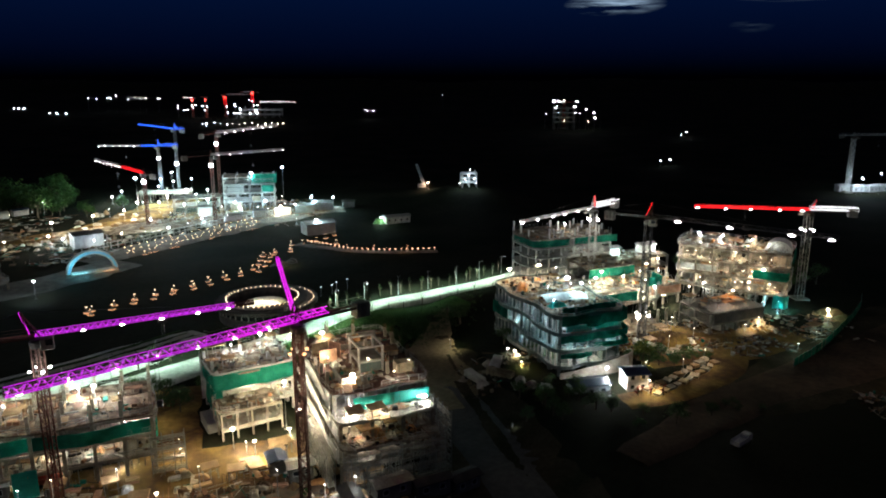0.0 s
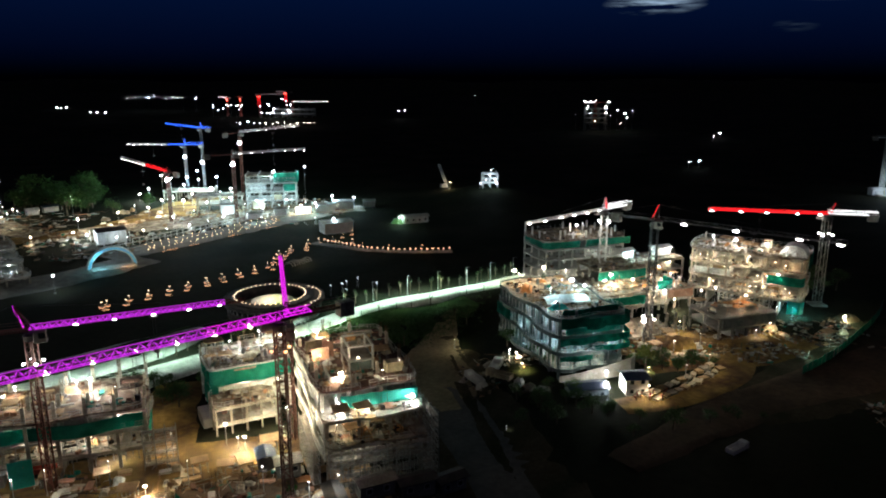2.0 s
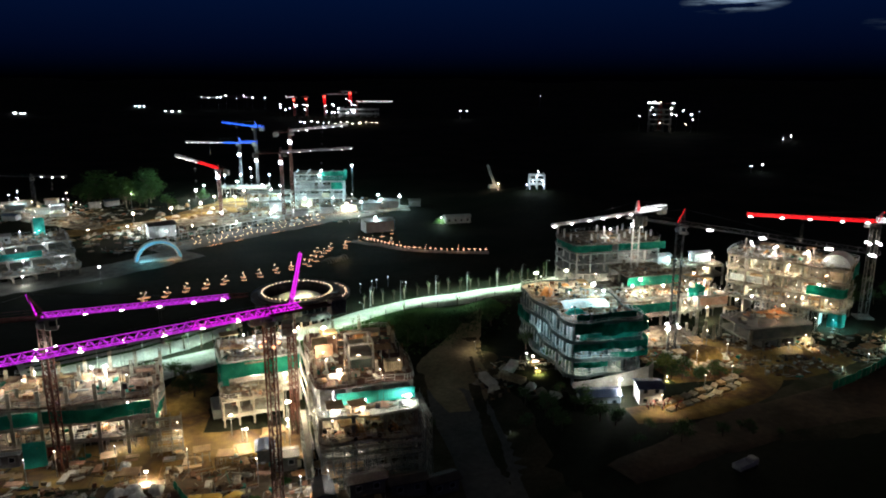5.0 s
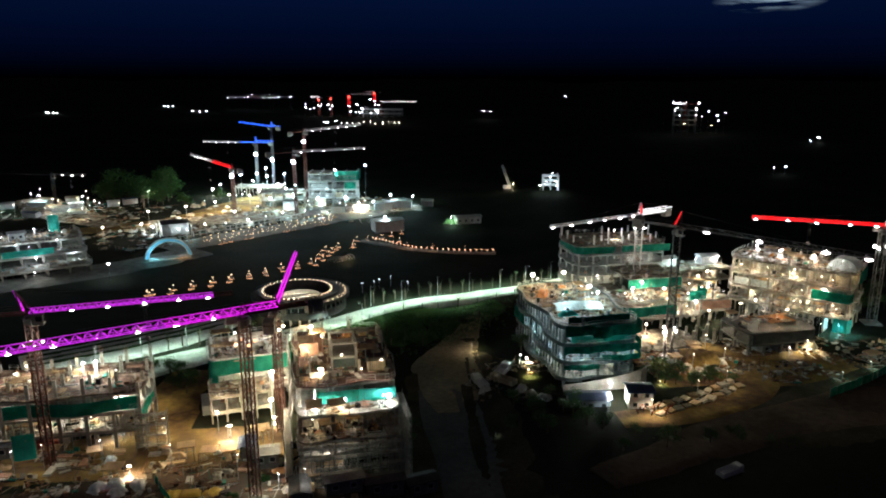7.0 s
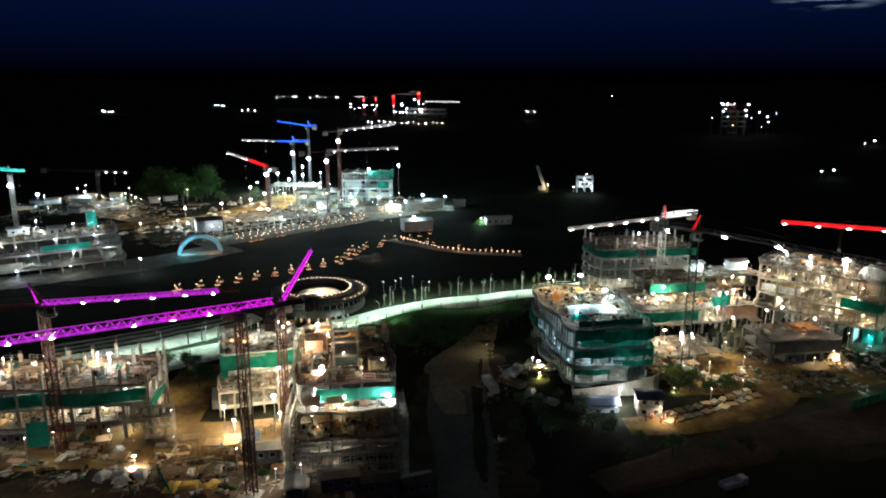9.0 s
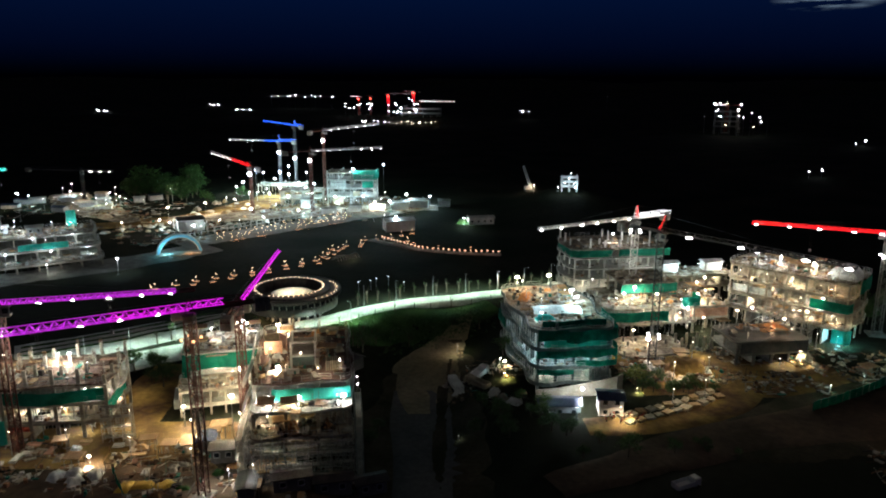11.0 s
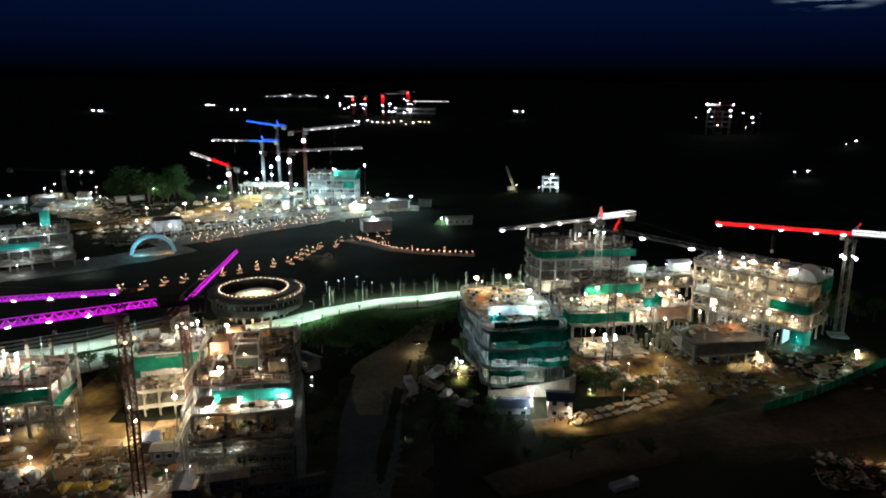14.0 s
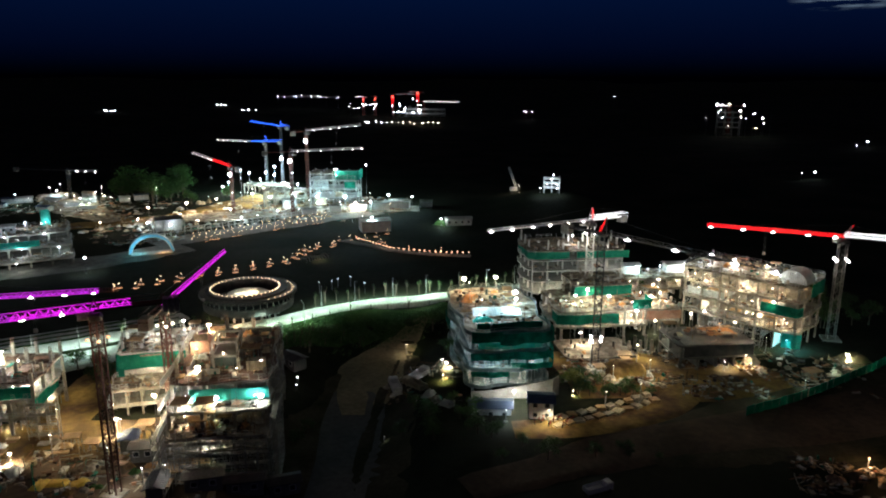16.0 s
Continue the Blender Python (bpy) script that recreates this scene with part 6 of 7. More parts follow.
ribbon("terrace_path", [(-60, 284, 4), (-45, 278, 4), (-34, 272, 4), (-20, 271, 4), (-2, 272.5, 4)], M_CONC_D, "curved terrace path lit by bollards", "path", 0.05)
for x, y in ((-38, 274.5), (-27, 272), (-14, 272.5)):
    flood((x, y, 2.6), height(x, y), 120, "amber", 0.16, "promenade lamps")
# small white lamps by the garden
wl = None
for x, y in ((-38, 213), (-35, 216), (-34, 218.5), (-31, 222), (-24, 217)):
    if wl is None:
        wl = thing("path_lamp", (x, y, height(x, y)), 0, "slim path lamp with a white globe", "path lamp", "path lamps")
        bm = bmesh.new()
        cyl(bm, (0, 0, -0.2), (0, 0, 3.2), 0.05, 0.05, 6)
        part("post", bm, M_STEEL, wl)
        bm = bmesh.new()
        ball(bm, (0, 0, 3.3), 0.16, 1, 2)
        part("globe", bm, G_GLOBE, wl, "glowing white globe")
    else:
        copy_thing(wl, pose(x, y, height(x, y) + rng.uniform(-0.1, 0)))
# ribbed wave pavilion
wave = thing("ribbed_pavilion", (-58, 252, 0), 60, "low pavilion of pale curving ribs", "pavilion")
for i in range(9):
    bm = bmesh.new()
    prev = None
    for k in range(13):
        a = math.pi * k / 12
        p = Vector((-9 + i * 2.2, 3.6 * math.cos(a), (2.4 + 0.8 * math.sin(i * 0.8)) * math.sin(a)))
        if prev is not None:
            bar(bm, prev, p, 0.3, 0.5)
        prev = p
    part("rib", bm, M_CONC_D, wave)
bulb(wave, (0, -7, 3.5), 420, "warm")
wave.scale = (0.55, 0.55, 0.55)

# ---- blue-lit arch and the plaza beside it ----
arch = thing("arch", (-124.2, 243.8, 0), 40, "wide pale arch washed in light blue", "arch")
bm = bmesh.new()
rows = []
for i in range(25):
    a = math.pi * i / 24
    x, z = 7.8 * math.cos(a), 7.2 * math.sin(a)
    nx, nz = math.cos(a), math.sin(a)
    w = 0.7
    rows.append([bm.verts.new(c) for c in ((x - nx * w, -0.9, z - nz * w - 0.3), (x + nx * w, -0.9, z + nz * w - 0.3), (x + nx * w, 0.9, z + nz * w - 0.3), (x - nx * w, 0.9, z - nz * w - 0.3))])
for p, q in zip(rows, rows[1:]):
    for k in range(4):
        bm.faces.new((p[k], q[k], q[(k + 1) % 4], p[(k + 1) % 4]))
part("arch_band", bm, M_WHITEPAINT, arch)
bm = bmesh.new()
rows = []
for i in range(25):
    a = math.pi * i / 24
    rows.append([bm.verts.new((r * math.cos(a), y, (r - 0.6) * math.sin(a) - 0.3)) for r, y in ((7.4, -1.02), (8.2, -1.02), (8.2, -0.93), (7.4, -0.93))])
for p, q in zip(rows, rows[1:]):
    for k in range(4):
        bm.faces.new((p[k], q[k], q[(k + 1) % 4], p[(k + 1) % 4]))
part("light_band", bm, G_CYAN, arch, "glowing light blue band")
bm = bmesh.new()
box(bm, (0, -2.5, 0.25), (15, 4.5, 0.9), bevel=0.1)
part("stage", bm, M_STONE, arch, "low stone stage")
bulb(arch, (-5, -4, 3), 800, "cyan")
bulb(arch, (4, -5, 1.8), 250, "amber")
ribbon("plaza", [(-168, 186, 16), (-150, 205, 18), (-132, 228, 20), (-118, 256, 18)], M_CONC_D, "pale stone plaza below the terraces", "plaza", 0.05)

LL = (-178.0, 182.0)
ll = unfinished(LL, 54, 34, [3.0, 6.3, 9.6], "broad terraced concrete frame stepping back in three levels", foot=-0.8, wave=0.5, over=0.8, stub=2.2, fronts=[0, 8, 17], deck=M_DECK, seed=8.1, bay=7.0, keep=0.5, frame_mat=M_CONC, walls=0.35, turn=45.5, rails=0.8, shore=0.12)


net(ll, [(4, -0.9), (14, -1.2), (22, -0.8)], 3.2, 5.6, M_TARPT, "tan sheeting along the lower terrace", seed=27.0, name="hanging_sheet")
net(ll, [(28, 7.2), (36, 7.0), (44, 7.3)], 6.5, 8.8, M_TEAL, "teal sheeting along the middle terrace", seed=28.0, name="hanging_sheet")
net(ll, [(45.4, 31), (48.4, 31.3), (48.7, 29)], 6.5, 16.0, M_TEAL, "tall teal sheeting round a stair tower", seed=21.0, name="hanging_sheet")
bm = bmesh.new()
truss(bm, (47, 33.5, 0), (47, 33.5, 15), 3.0, 2.5, 0.14, 0.08)
part("stair_tower", bm, M_STEEL, ll, "steel scaffold stair tower")
for u, v, z, f, pw, tint in ((10, 6, 6.5, 3.0, 2400, "white"), (24, 5, 6.5, 3.0, 2600, "cool"), (38, 6, 6.0, 3.0, 2400, "cool"), (50, 8, 6.0, 3.0, 2000, "cool"), (16, 14, 9.6, 6.3, 2200, "white"), (33, 14, 9.6, 6.3, 2600, "cool"), (46, 15, 9.6, 6.3, 2200, "cool"), (8, 24, 13, 9.6, 2600, "warm"), (24, 24, 13, 9.6, 3000, "cool"), (40, 24, 13, 9.6, 3000, "cool"), (20, -4, 3.5, 0, 2200, "cool"), (36, -5, 3.5, 0, 1600, "white"), (5, -4, 3.0, 0, 2200, "white"), (28, 30, 14, 9.6, 3000, "cool")):
    flood(off(LL, 45.5, u, v, z), f, pw * 0.28, tint, 0.2)
for i in range(16):
    u, v = rng.uniform(4, 50), rng.uniform(18, 30)
    p = off(LL, 45.5, u, v, 9.62)
    (pile_of_boards if i % 2 else rebar_bundle)(p, rng.uniform(0, 180))
for u, v, w in ((8, 22, 6), (22, 28, 7), (34, 22, 5)):
    cabin(off(LL, 45.5, u, v, 9.6), 45.5, w, 3.0, 2.7, M_WHITEPAINT, "white site cabin on the terrace roof")
flood((-125.9, 210.7, 5.9), height(-125.9, 210.7), 1500, "cool", 0.4, cone=150)
# pavilion with a dark roof
pav = cabin((-145, 283, height(-145, 283)), 40, 11, 8, 5.2, M_DARKSTEEL, "pale square pavilion with a dark roof", 0, 1.0)
for k in range(4):
    for s in (-1, 1):
        bm = bmesh.new()
        cyl(bm, (-6.5 + k * 4.3, s * 5.2, -0.3), (-6.5 + k * 4.3, s * 5.2, 4.6), 0.22, 0.2, 8)
        part("pillar", bm, M_PALE, pav)
for x, y, z, pw, tint in ((-138, 275, 4, 1500, "cool"), (-152, 278, 4, 1800, "cool"), (-133, 288, 4, 900, "warm"), (-160, 282, 4, 1600, "white"), (-172, 272, 4, 900, "warm"), (-118, 300, 4, 900, "cool"), (-110, 320, 4, 900, "cool")):
    flood((x, y, z), height(x, y), pw, tint, 0.36)
# parked vans and crates in rows near the pavilion
for i in range(34):
    x, y = -178 + 2.4 * i + rng.uniform(-2, 2), 270 + 1.5 * i + rng.uniform(-9, 9)
    (heap((x, y, height(x, y)), rng.uniform(0, 180), (rng.uniform(2, 4), rng.uniform(1.5, 2.5), rng.uniform(0.8, 1.6)), (M_TARPW, M_TARPT, M_CONC)[i % 3], "sheeted heap of garden material", seed=i * 1.3, group="sheeted heaps"))

# ---- far building site ----
ribbon("dirt_road", [(-200, 270, 14), (-178, 288, 16), (-160, 305, 22), (-150, 335, 26), (-150, 375, 22), (-136, 410, 16)], M_DIRT, "broad ochre earth road through the far site", "dirt road", 0.05)
ribbon("dirt_yard", [(-128, 330, 30), (-110, 352, 34), (-84, 366, 28), (-60, 372, 14)], M_DIRT, "lit earth yard of the far site", "dirt yard", 0.04)
ribbon("gravel_yard", [(-168, 300, 16), (-140, 318, 26), (-112, 340, 30), (-84, 356, 26), (-52, 366, 16)], M_DECK, "pale gravel yard of the far site", "gravel yard", 0.09)
ribbon("gravel_yard", [(-272, 352, 18), (-240, 326, 30), (-208, 306, 20), (-180, 290, 10)], M_DECK, "pale gravel yard of the far tents", "gravel yard", 0.08)
FS = (-112.0, 361.0)
fs = unfinished(FS, 25, 14, [4.5, 9.0, 13.5, 17.2], "pale unfinished block with green netting on one end", foot=-1.0, wave=0.4, over=0.8, stub=0.9, deck=M_DECK, seed=9.1, bay=6, frame_mat=M_PALE, turn=12, walls=0.3)
scaffold(off(FS, 12, 0, -2.4, 0), 12, 25, 17, label="pale scaffold against the far block")
net(fs, [(2, -0.9), (10, -1.0)], 9.2, 13.0, M_TARPW, "pale sheeting on the far block", seed=23.0, name="hanging_sheet")
net(fs, [(14, -2.7), (18, -2.6)], 4.8, 7.6, M_TARPT, "tan sheeting on the far block", seed=24.0, name="hanging_sheet")
net(fs, [(3, -2.7), (9, -2.6)], 0.4, 4.2, M_TARPT, "tan sheeting on the far block", seed=25.0, name="hanging_sheet")
net(fs, [(19, -2.7), (25, -2.6)], 9.4, 13.0, M_NET, "teal sheeting on the far block", seed=26.0, name="hanging_sheet")
net(fs, [(14, -1.5), (26.3, -1.4), (26.5, 12)], 13.6, 18.6, M_NET, seed=22.0)
FS2 = (-134.0, 350.0)
fs2 = unfinished(FS2, 22, 10, [4.0, 8.0], "low unfinished frame beside the taller block", foot=-1.0, wave=0.3, stub=1.0, seed=9.7, keep=0.5, bay=6, frame_mat=M_CONC, turn=18, deck=M_DECK)
FS3 = (-166.0, 384.0)
fs3 = unfinished(FS3, 26, 12, [5.0], "broad half-built hall under bright lights", foot=-1.0, wave=0.3, stub=1.2, seed=9.9, keep=0.5, bay=6, frame_mat=M_CONC, turn=10, deck=M_DECK)
# warm heads along the earth road are added to bring light onto it
for x, y, z, pw, tint in ((-129, 308.7, 5.8, 3000, "white"), (-178.7, 381, 4, 2000, "white"), (-97.6, 362, 19.5, 6000, "cool"), (-90, 356, 6, 2600, "cool"), (-104, 352, 6, 2600, "cool"), (-118, 353, 7, 2600, "cool"), (-84, 372, 21, 3000, "cool"), (-67.3, 360.6, 7.3, 4500, "cool"), (-74, 352, 5, 3500, "cool"), (-80, 346, 5, 2500, "warm"), (-55.3, 305.0, 6.4, 2600, "cool"), (-160, 380, 13, 7000, "cool"), (-152, 378, 10, 6000, "cool"), (-146, 384, 12, 6000, "cool"), (-170, 374, 8, 2500, "cool"), (-138, 380, 8, 4500, "white"), (-130, 372, 7, 4500, "cool"), (-125, 340, 7, 3500, "cool"), (-142, 352, 6, 2500, "warm"), (-112, 332, 5, 2500, "cool"), (-98, 340, 5, 2500, "cool"), (-150, 330, 6, 2500, "warm"), (-58, 372, 5, 2500, "cool"), (-140, 395, 12, 5000, "cool"), (-156, 392, 12, 6000, "cool"), (-149, 390, 16, 6000, "cool"), (-163, 376, 15, 3000, "cool"), (-122, 366, 10, 4500, "cool"), (-158, 316, 6, 3500, "warm"), (-150, 345, 7, 4500, "warm"), (-143, 366, 7, 4500, "warm"), (-168, 300, 6, 3000, "warm")):
    flood((x, y, z), height(x, y), pw * 1.7, "ice" if tint == "cool" else tint, 0.5)
for x, y, w, d, h, t in ((-80, 350, 8, 5, 4, 15), (-70, 356, 9, 5, 4, 20), (-62, 364, 10, 6, 4, 10), (-55, 308, 13, 8, 4.6, 30), (-90, 344, 6, 4, 3.5, 20), (-117, 346, 6, 5, 5, 12), (-100, 334, 7, 4, 3, 30), (-50, 372, 6, 4, 3, 12)):
    cabin((x, y, height(x, y)), t, w, d, h, M_CONC_D, "white site cabin with a grey roof in hard light", 0)
for i in range(40):
    x, y = rng.uniform(-175, -80), rng.uniform(312, 352)
    heap((x, y, height(x, y)), rng.uniform(0, 180), (rng.uniform(2, 5), rng.uniform(2, 3), rng.uniform(0.8, 2.0)), (M_TARPW, M_TARPT, M_CONC, M_PLY)[i % 4], "sheeted heap on the far site", seed=50 + i * 1.7, group="sheeted heaps")
crane((-149, 400), 0, 38.7, (-169, 400), (-143.5, 400), [(0, 1, G_BLUE)], body=M_DARKSTEEL, head=3.2, mast_lamp=(19.6, 700, "cool", 0.85), rise=2.3, fall=0.7, label="far white tower crane with a blue-lit jib", head_strip=G_BLUE, tail_strip=G_BLUE, jib_w=0.5, web=0.12, seg=3, width=1.2)
crane((-157.6, 396.5), 0, 29.6, (-191, 397), (-147, 397), [(0, 0.28, G_BLUE), (0.3, 1.0, G_LITLATTICE)], body=M_DARKSTEEL, head=3.4, lamps=[0.4, 0.52, 0.64, 0.76, 0.88, 0.98], mast_lamp=(23, 700, "cool", 0.85), label="far tower crane with blue tubes near its mast", head_strip=G_BLUE, tail_strip=G_BLUE, jib_w=0.5, web=0.12, seg=3, width=1.2, lamp_size=0.15)
crane((-135.6, 322), 0, 24.3, (-158.5, 325), (-130, 321.5), [(0, 0.45, G_RED), (0.46, 1.0, G_LITLATTICE)], body=M_CRANE, head=2.4, lamps=[0.5, 0.58, 0.66, 0.74, 0.82, 0.9, 0.98], mast_lamp=(20.6, 700, "cool", 0.85), rise=5.6, fall=1.2, label="far tower crane with a red and white lit jib", jib_w=0.9, web=0.12, seg=2.4, width=1.2, lamp_size=0.15)
crane((-107.5, 331), 0, 31.5, (-79, 356), (-118, 322), [(0.0, 1.0, G_LITLATTICE)], body=M_CRANE, head=2.6, lamps=[0.1, 0.25, 0.4, 0.55, 0.7, 0.85, 0.98], mast_lamp=(27.0, 700, "cool", 0.85), label="far red tower crane with white lamps along its jib", jib_w=0.8, web=0.12, seg=2.4, width=1.2, lamp_size=0.15)
crane((-114.4, 363), 0, 39.2, (-84, 366), (-123, 362), [(0.0, 1.0, G_LITLATTICE)], body=M_CRANE, head=2.2, lamps=[0.15, 0.3, 0.45, 0.6, 0.75, 0.9], mast_lamp=(34.0, 700, "cool", 0.85), label="far red tower crane with white lamps along its jib", jib_w=0.8, web=0.12, seg=2.4, width=1.2, rise=3.5, fall=1.2, lamp_size=0.15)
crane((-232, 265), 0, 26.0, (-224, 265.5), (-243, 264), [(0, 1, G_TEALL)], body=M_WHITEPAINT, head=2.4, mast_lamp=(19.5, 700, "cool", 0.7), label="far pale tower crane with teal lights", tail_strip=G_TEALL, jib_w=0.9, web=0.12, width=1.2)
crane((-241, 330), 0, 17.4, (-222, 331), (-276, 329), [], body=M_DARKSTEEL, head=1.6, lamps=[0.3, 0.6, 0.9], mast_lamp=None, label="far dark tower crane with faint lamps", tail_strip=None, jib_w=0.9, web=0.12, width=1.2)
flood((-194, 240, 21), 9.6, 5000, "cool", 0.5)
# cluster of tents and trucks left of the earth road
for i in range(14):
    x, y = -208 - rng.uniform(0, 62), 300 + rng.uniform(0, 52)
    cabin((x, y, height(x, y)), rng.uniform(0, 60), rng.uniform(5, 9), rng.uniform(3, 5), rng.uniform(1.8, 2.8), (M_PALE, M_TARPT, M_BLUEROOF)[i % 3], ("pale-roofed low shed", "tan-roofed low shed", "blue-roofed low shed")[i % 3] + " in the far lit yard", 0)
for x, y, pw, tint in ((-268, 352, 4000, "white"), (-236, 348, 3500, "warm"), (-204, 302, 3000, "warm"), (-220, 314, 3500, "cool"), (-236, 322, 3500, "warm"), (-250, 330, 3500, "cool"), (-262, 338, 3500, "white"), (-226, 332, 3000, "cool"), (-212, 322, 2500, "warm"), (-244, 305, 3000, "white"), (-260, 312, 3000, "cool")):
    flood((x, y, 6), height(x, y), pw * 0.85, "ice" if tint == "cool" else tint, 0.28, cone=160)
# added lamp with no known source, brightens the knoll's trees
flood((-192, 338, 9), height(-192, 338), 1500, "white", 0.2)
# wooded knoll, lit from the front by the added flood above
for i in range(28):
    x, y = -205 + rng.gauss(0, 16), 362 + rng.gauss(0, 14)
    tree((x, y, height(x, y) - 1.6), TREES[i % 3], rng.uniform(0, 360), rng.uniform(1.1, 2.0), "dark green forest tree beside the far site", "forest trees")

for i in range(26):
    x, y = rng.uniform(-172, -62), rng.uniform(322, 392)
    flood((x, y, height(x, y) + rng.uniform(2, 5)), height(x, y), 900, ("cool", "cool", "white", "warm")[i % 4], 0.16, cone=150)
for i in range(14):
    x, y = rng.uniform(-270, -205), rng.uniform(292, 356)
    flood((x, y, height(x, y) + rng.uniform(2, 4)), height(x, y), 700, ("cool", "warm", "white")[i % 3], 0.14, cone=150)
for i in range(12):
    u, v = rng.uniform(3, 51), rng.uniform(1, 32)
    z = 3.0 if v < 8 else (6.3 if v < 17 else 9.6)
    work_light(off(LL, 45.5, u, v, z), rng.uniform(0, 360), 170, ("cool", "white")[i % 2])
# ---- scattered far lights and sites ----
def far_light(x, y, z, size, tint="cool"):
    g = height(x, y)
    flood((x, y, max(z, g + 1.5)), g - 0.2, 0, tint, size * 0.58, "distant lamps")


FF = (-378.0, 1196.0)
unfinished((-322, 1160), 60, 24, [8, 15], "distant half-built hall under white lights", foot=-4, stub=4, seed=12.1, bay=12, frame_mat=M_PALE, turn=0, wave=0.0)
red_a = crane((-356, 1190), 0, 38, (-311, 1190), (-362, 1190), [(0.1, 0.9, G_LITLATTICE)], head=3, label="distant tower crane with red lights", jib_w=1.6, width=3, web=0.2, mast_lamp=(34, 0, "red", 1.2))
red_b = crane((-311, 1190), 0, 42, (-330, 1190), (-300, 1190), [(0, 0.8, G_LITLATTICE)], head=4, label="distant tower crane with red lights", jib_w=1.6, width=3, web=0.2, mast_lamp=(40, 0, "red", 1.4))
crane((-410, 1190), 0, 33, (-425, 1190), (-404, 1190), [(0, 1, G_WHITET)], head=3, label="distant tower crane with white lights", jib_w=1.4, width=3, web=0.2, mast_lamp=(29, 0, "red", 1.2))
crane((-388, 1190), 0, 34, (-396, 1190), (-384, 1190), [], head=3, label="distant dark tower crane with a red beacon", jib_w=1.4, width=3, web=0.2, mast_lamp=(30, 0, "red", 1.0))
crane((-300, 1190), 0, 26, (-240, 1190), (-312, 1190), [(0, 1, G_WHITET)], head=3, label="distant tower crane with a white-lit jib", jib_w=1.6, width=3, web=0.2)
for far_crane, z0, z1 in ((red_a, 22, 36), (red_b, 26, 40)):
    for k in (-1.8, 1.8):
        bm = bmesh.new()
        bar(bm, (k, -1.8, z0), (k, -1.8, z1), 0.45)
        part("light_tube", bm, G_RED, far_crane, "red light tube up the mast")
for i in range(20):
    far_light(-345 + 60 * rng.random(), 1150 + rng.uniform(-8, 8), 10 + rng.random() ** 2 * 26, 1.3)
for i in range(12):
    far_light(-432 + 60 * rng.random(), 1175, 16 + rng.uniform(-3, 6), 1.1)
for i in range(14):
    far_light(-335 + 115 * i / 13, 1000 + rng.uniform(-6, 6), 3 + rng.uniform(-1, 2), 0.9 if i not in (1, 10) else 1.6, "warm" if i > 4 else "cool")
for x, y in ((-640, 1180), (-628, 1180), (-614, 1180), (-768, 1300), (-760, 1300), (-750, 1300), (-840, 1090), (-848, 1092), (-856, 1090), (-862, 1093)):
    far_light(x, y, 4, 1.7)
for x in (-640, -624, -606, -600, -594, -570, -556, -548, -540, -520, -515):
    far_light(x, 1320 + rng.uniform(-10, 10), 30 + rng.uniform(-3, 3), 1.1 if x != -600 else 1.8)
tower = unfinished((146, 945), 26, 16, [9, 15, 21, 27], "distant unfinished tower lit white at its edges", foot=-4, stub=3, seed=13, bay=8, turn=0, wave=0.0, frame_mat=M_CONC_D)
for x, z, s, tint in ((144, 36, 1.8, "cool"), (150, 36.5, 0.9, "cool"), (158, 37, 0.9, "warm"), (174, 35.5, 1.6, "cool"), (148, 30, 0.9, "cool"), (146, 27, 1.0, "cool"), (171, 29, 1.8, "white"), (172, 22, 1.0, "white"), (151, 21, 1.0, "cool"), (158, 11, 1.0, "warm"), (186, 26, 1.0, "cool"), (196, 21, 1.6, "cool"), (198, 15, 1.2, "white"), (205, 25, 0.6, "cool"), (190, 9, 0.9, "warm"), (178, 20, 0.7, "white"), (133, 20, 0.6, "cool")):
    far_light(x, 944, z, s, tint)
crane((160, 960), 0, 34, (145, 960), (176, 960), [(0, 1, G_WHITET)], head=3, label="distant tower crane with a white-lit jib", jib_w=1.3, width=3, web=0.2)
bulb(tower, (8, -8, 22), 500, "cool")
bulb(tower, (20, -8, 12), 300, "warm")
for x, y, z, s in ((259, 784, 5, 0.7), (279.6, 827, 5, 1.5), (164.6, 540, 5, 0.6), (174.7, 549, 5, 1.1), (-120, 1150, 14, 1.4), (-110, 1150, 14, 1.2), (-125, 1160, 15, 0.8), (0, 1500, 30, 1.2)):
    far_light(x, y, z, s)
# lit house on the knoll, and a small crawler crane near it
kn = height(14, 390)
unfinished((10.5, 388), 8, 5, [kn + 2.2, kn + 4.6, kn + 7.0], "small bright half-built block on a knoll", foot=kn - 1.5, wave=0.2, over=0.6, stub=0.8, seed=14.2, bay=4, keep=0.4, frame_mat=M_PALE, turn=8, walls=0.4)
for x, y, z, f, pw in ((12, 387, 3.8, 2.2, 350), (17, 388, 3.8, 2.2, 300), (14, 388, 6.2, 4.6, 350), (9, 383, 2.4, 0, 900), (18, 384, 2.2, 0, 800), (15, 390, 8.6, 7.0, 250)):
    flood((x, y, kn + z), kn + f, pw * 0.6, "cool", 0.3)
craw = thing("crawler_crane", (-12.5, 429, height(-12.5, 429)), 20, "small crawler crane with its lattice boom raised", "crawler crane")
for s in (-1, 1):
    bm = bmesh.new()
    box(bm, (0, s * 1.5, 0.6), (5.0, 0.8, 1.2), bevel=0.3)
    part("track", bm, M_RUBBER, craw)
bm = bmesh.new()
box(bm, (-0.4, 0, 2.2), (4.2, 3.0, 2.0), bevel=0.15)
part("body", bm, M_STEEL, craw)
bm = bmesh.new()
truss(bm, (1.2, 0, 2.4), (-3.5, 0, 15), 1.0, 1.6, 0.2, 0.12)
part("boom", bm, M_STEEL, craw)
flood((-9, 426, height(-9, 426) + 4), height(-9, 426), 2200, "warm", 0.3)
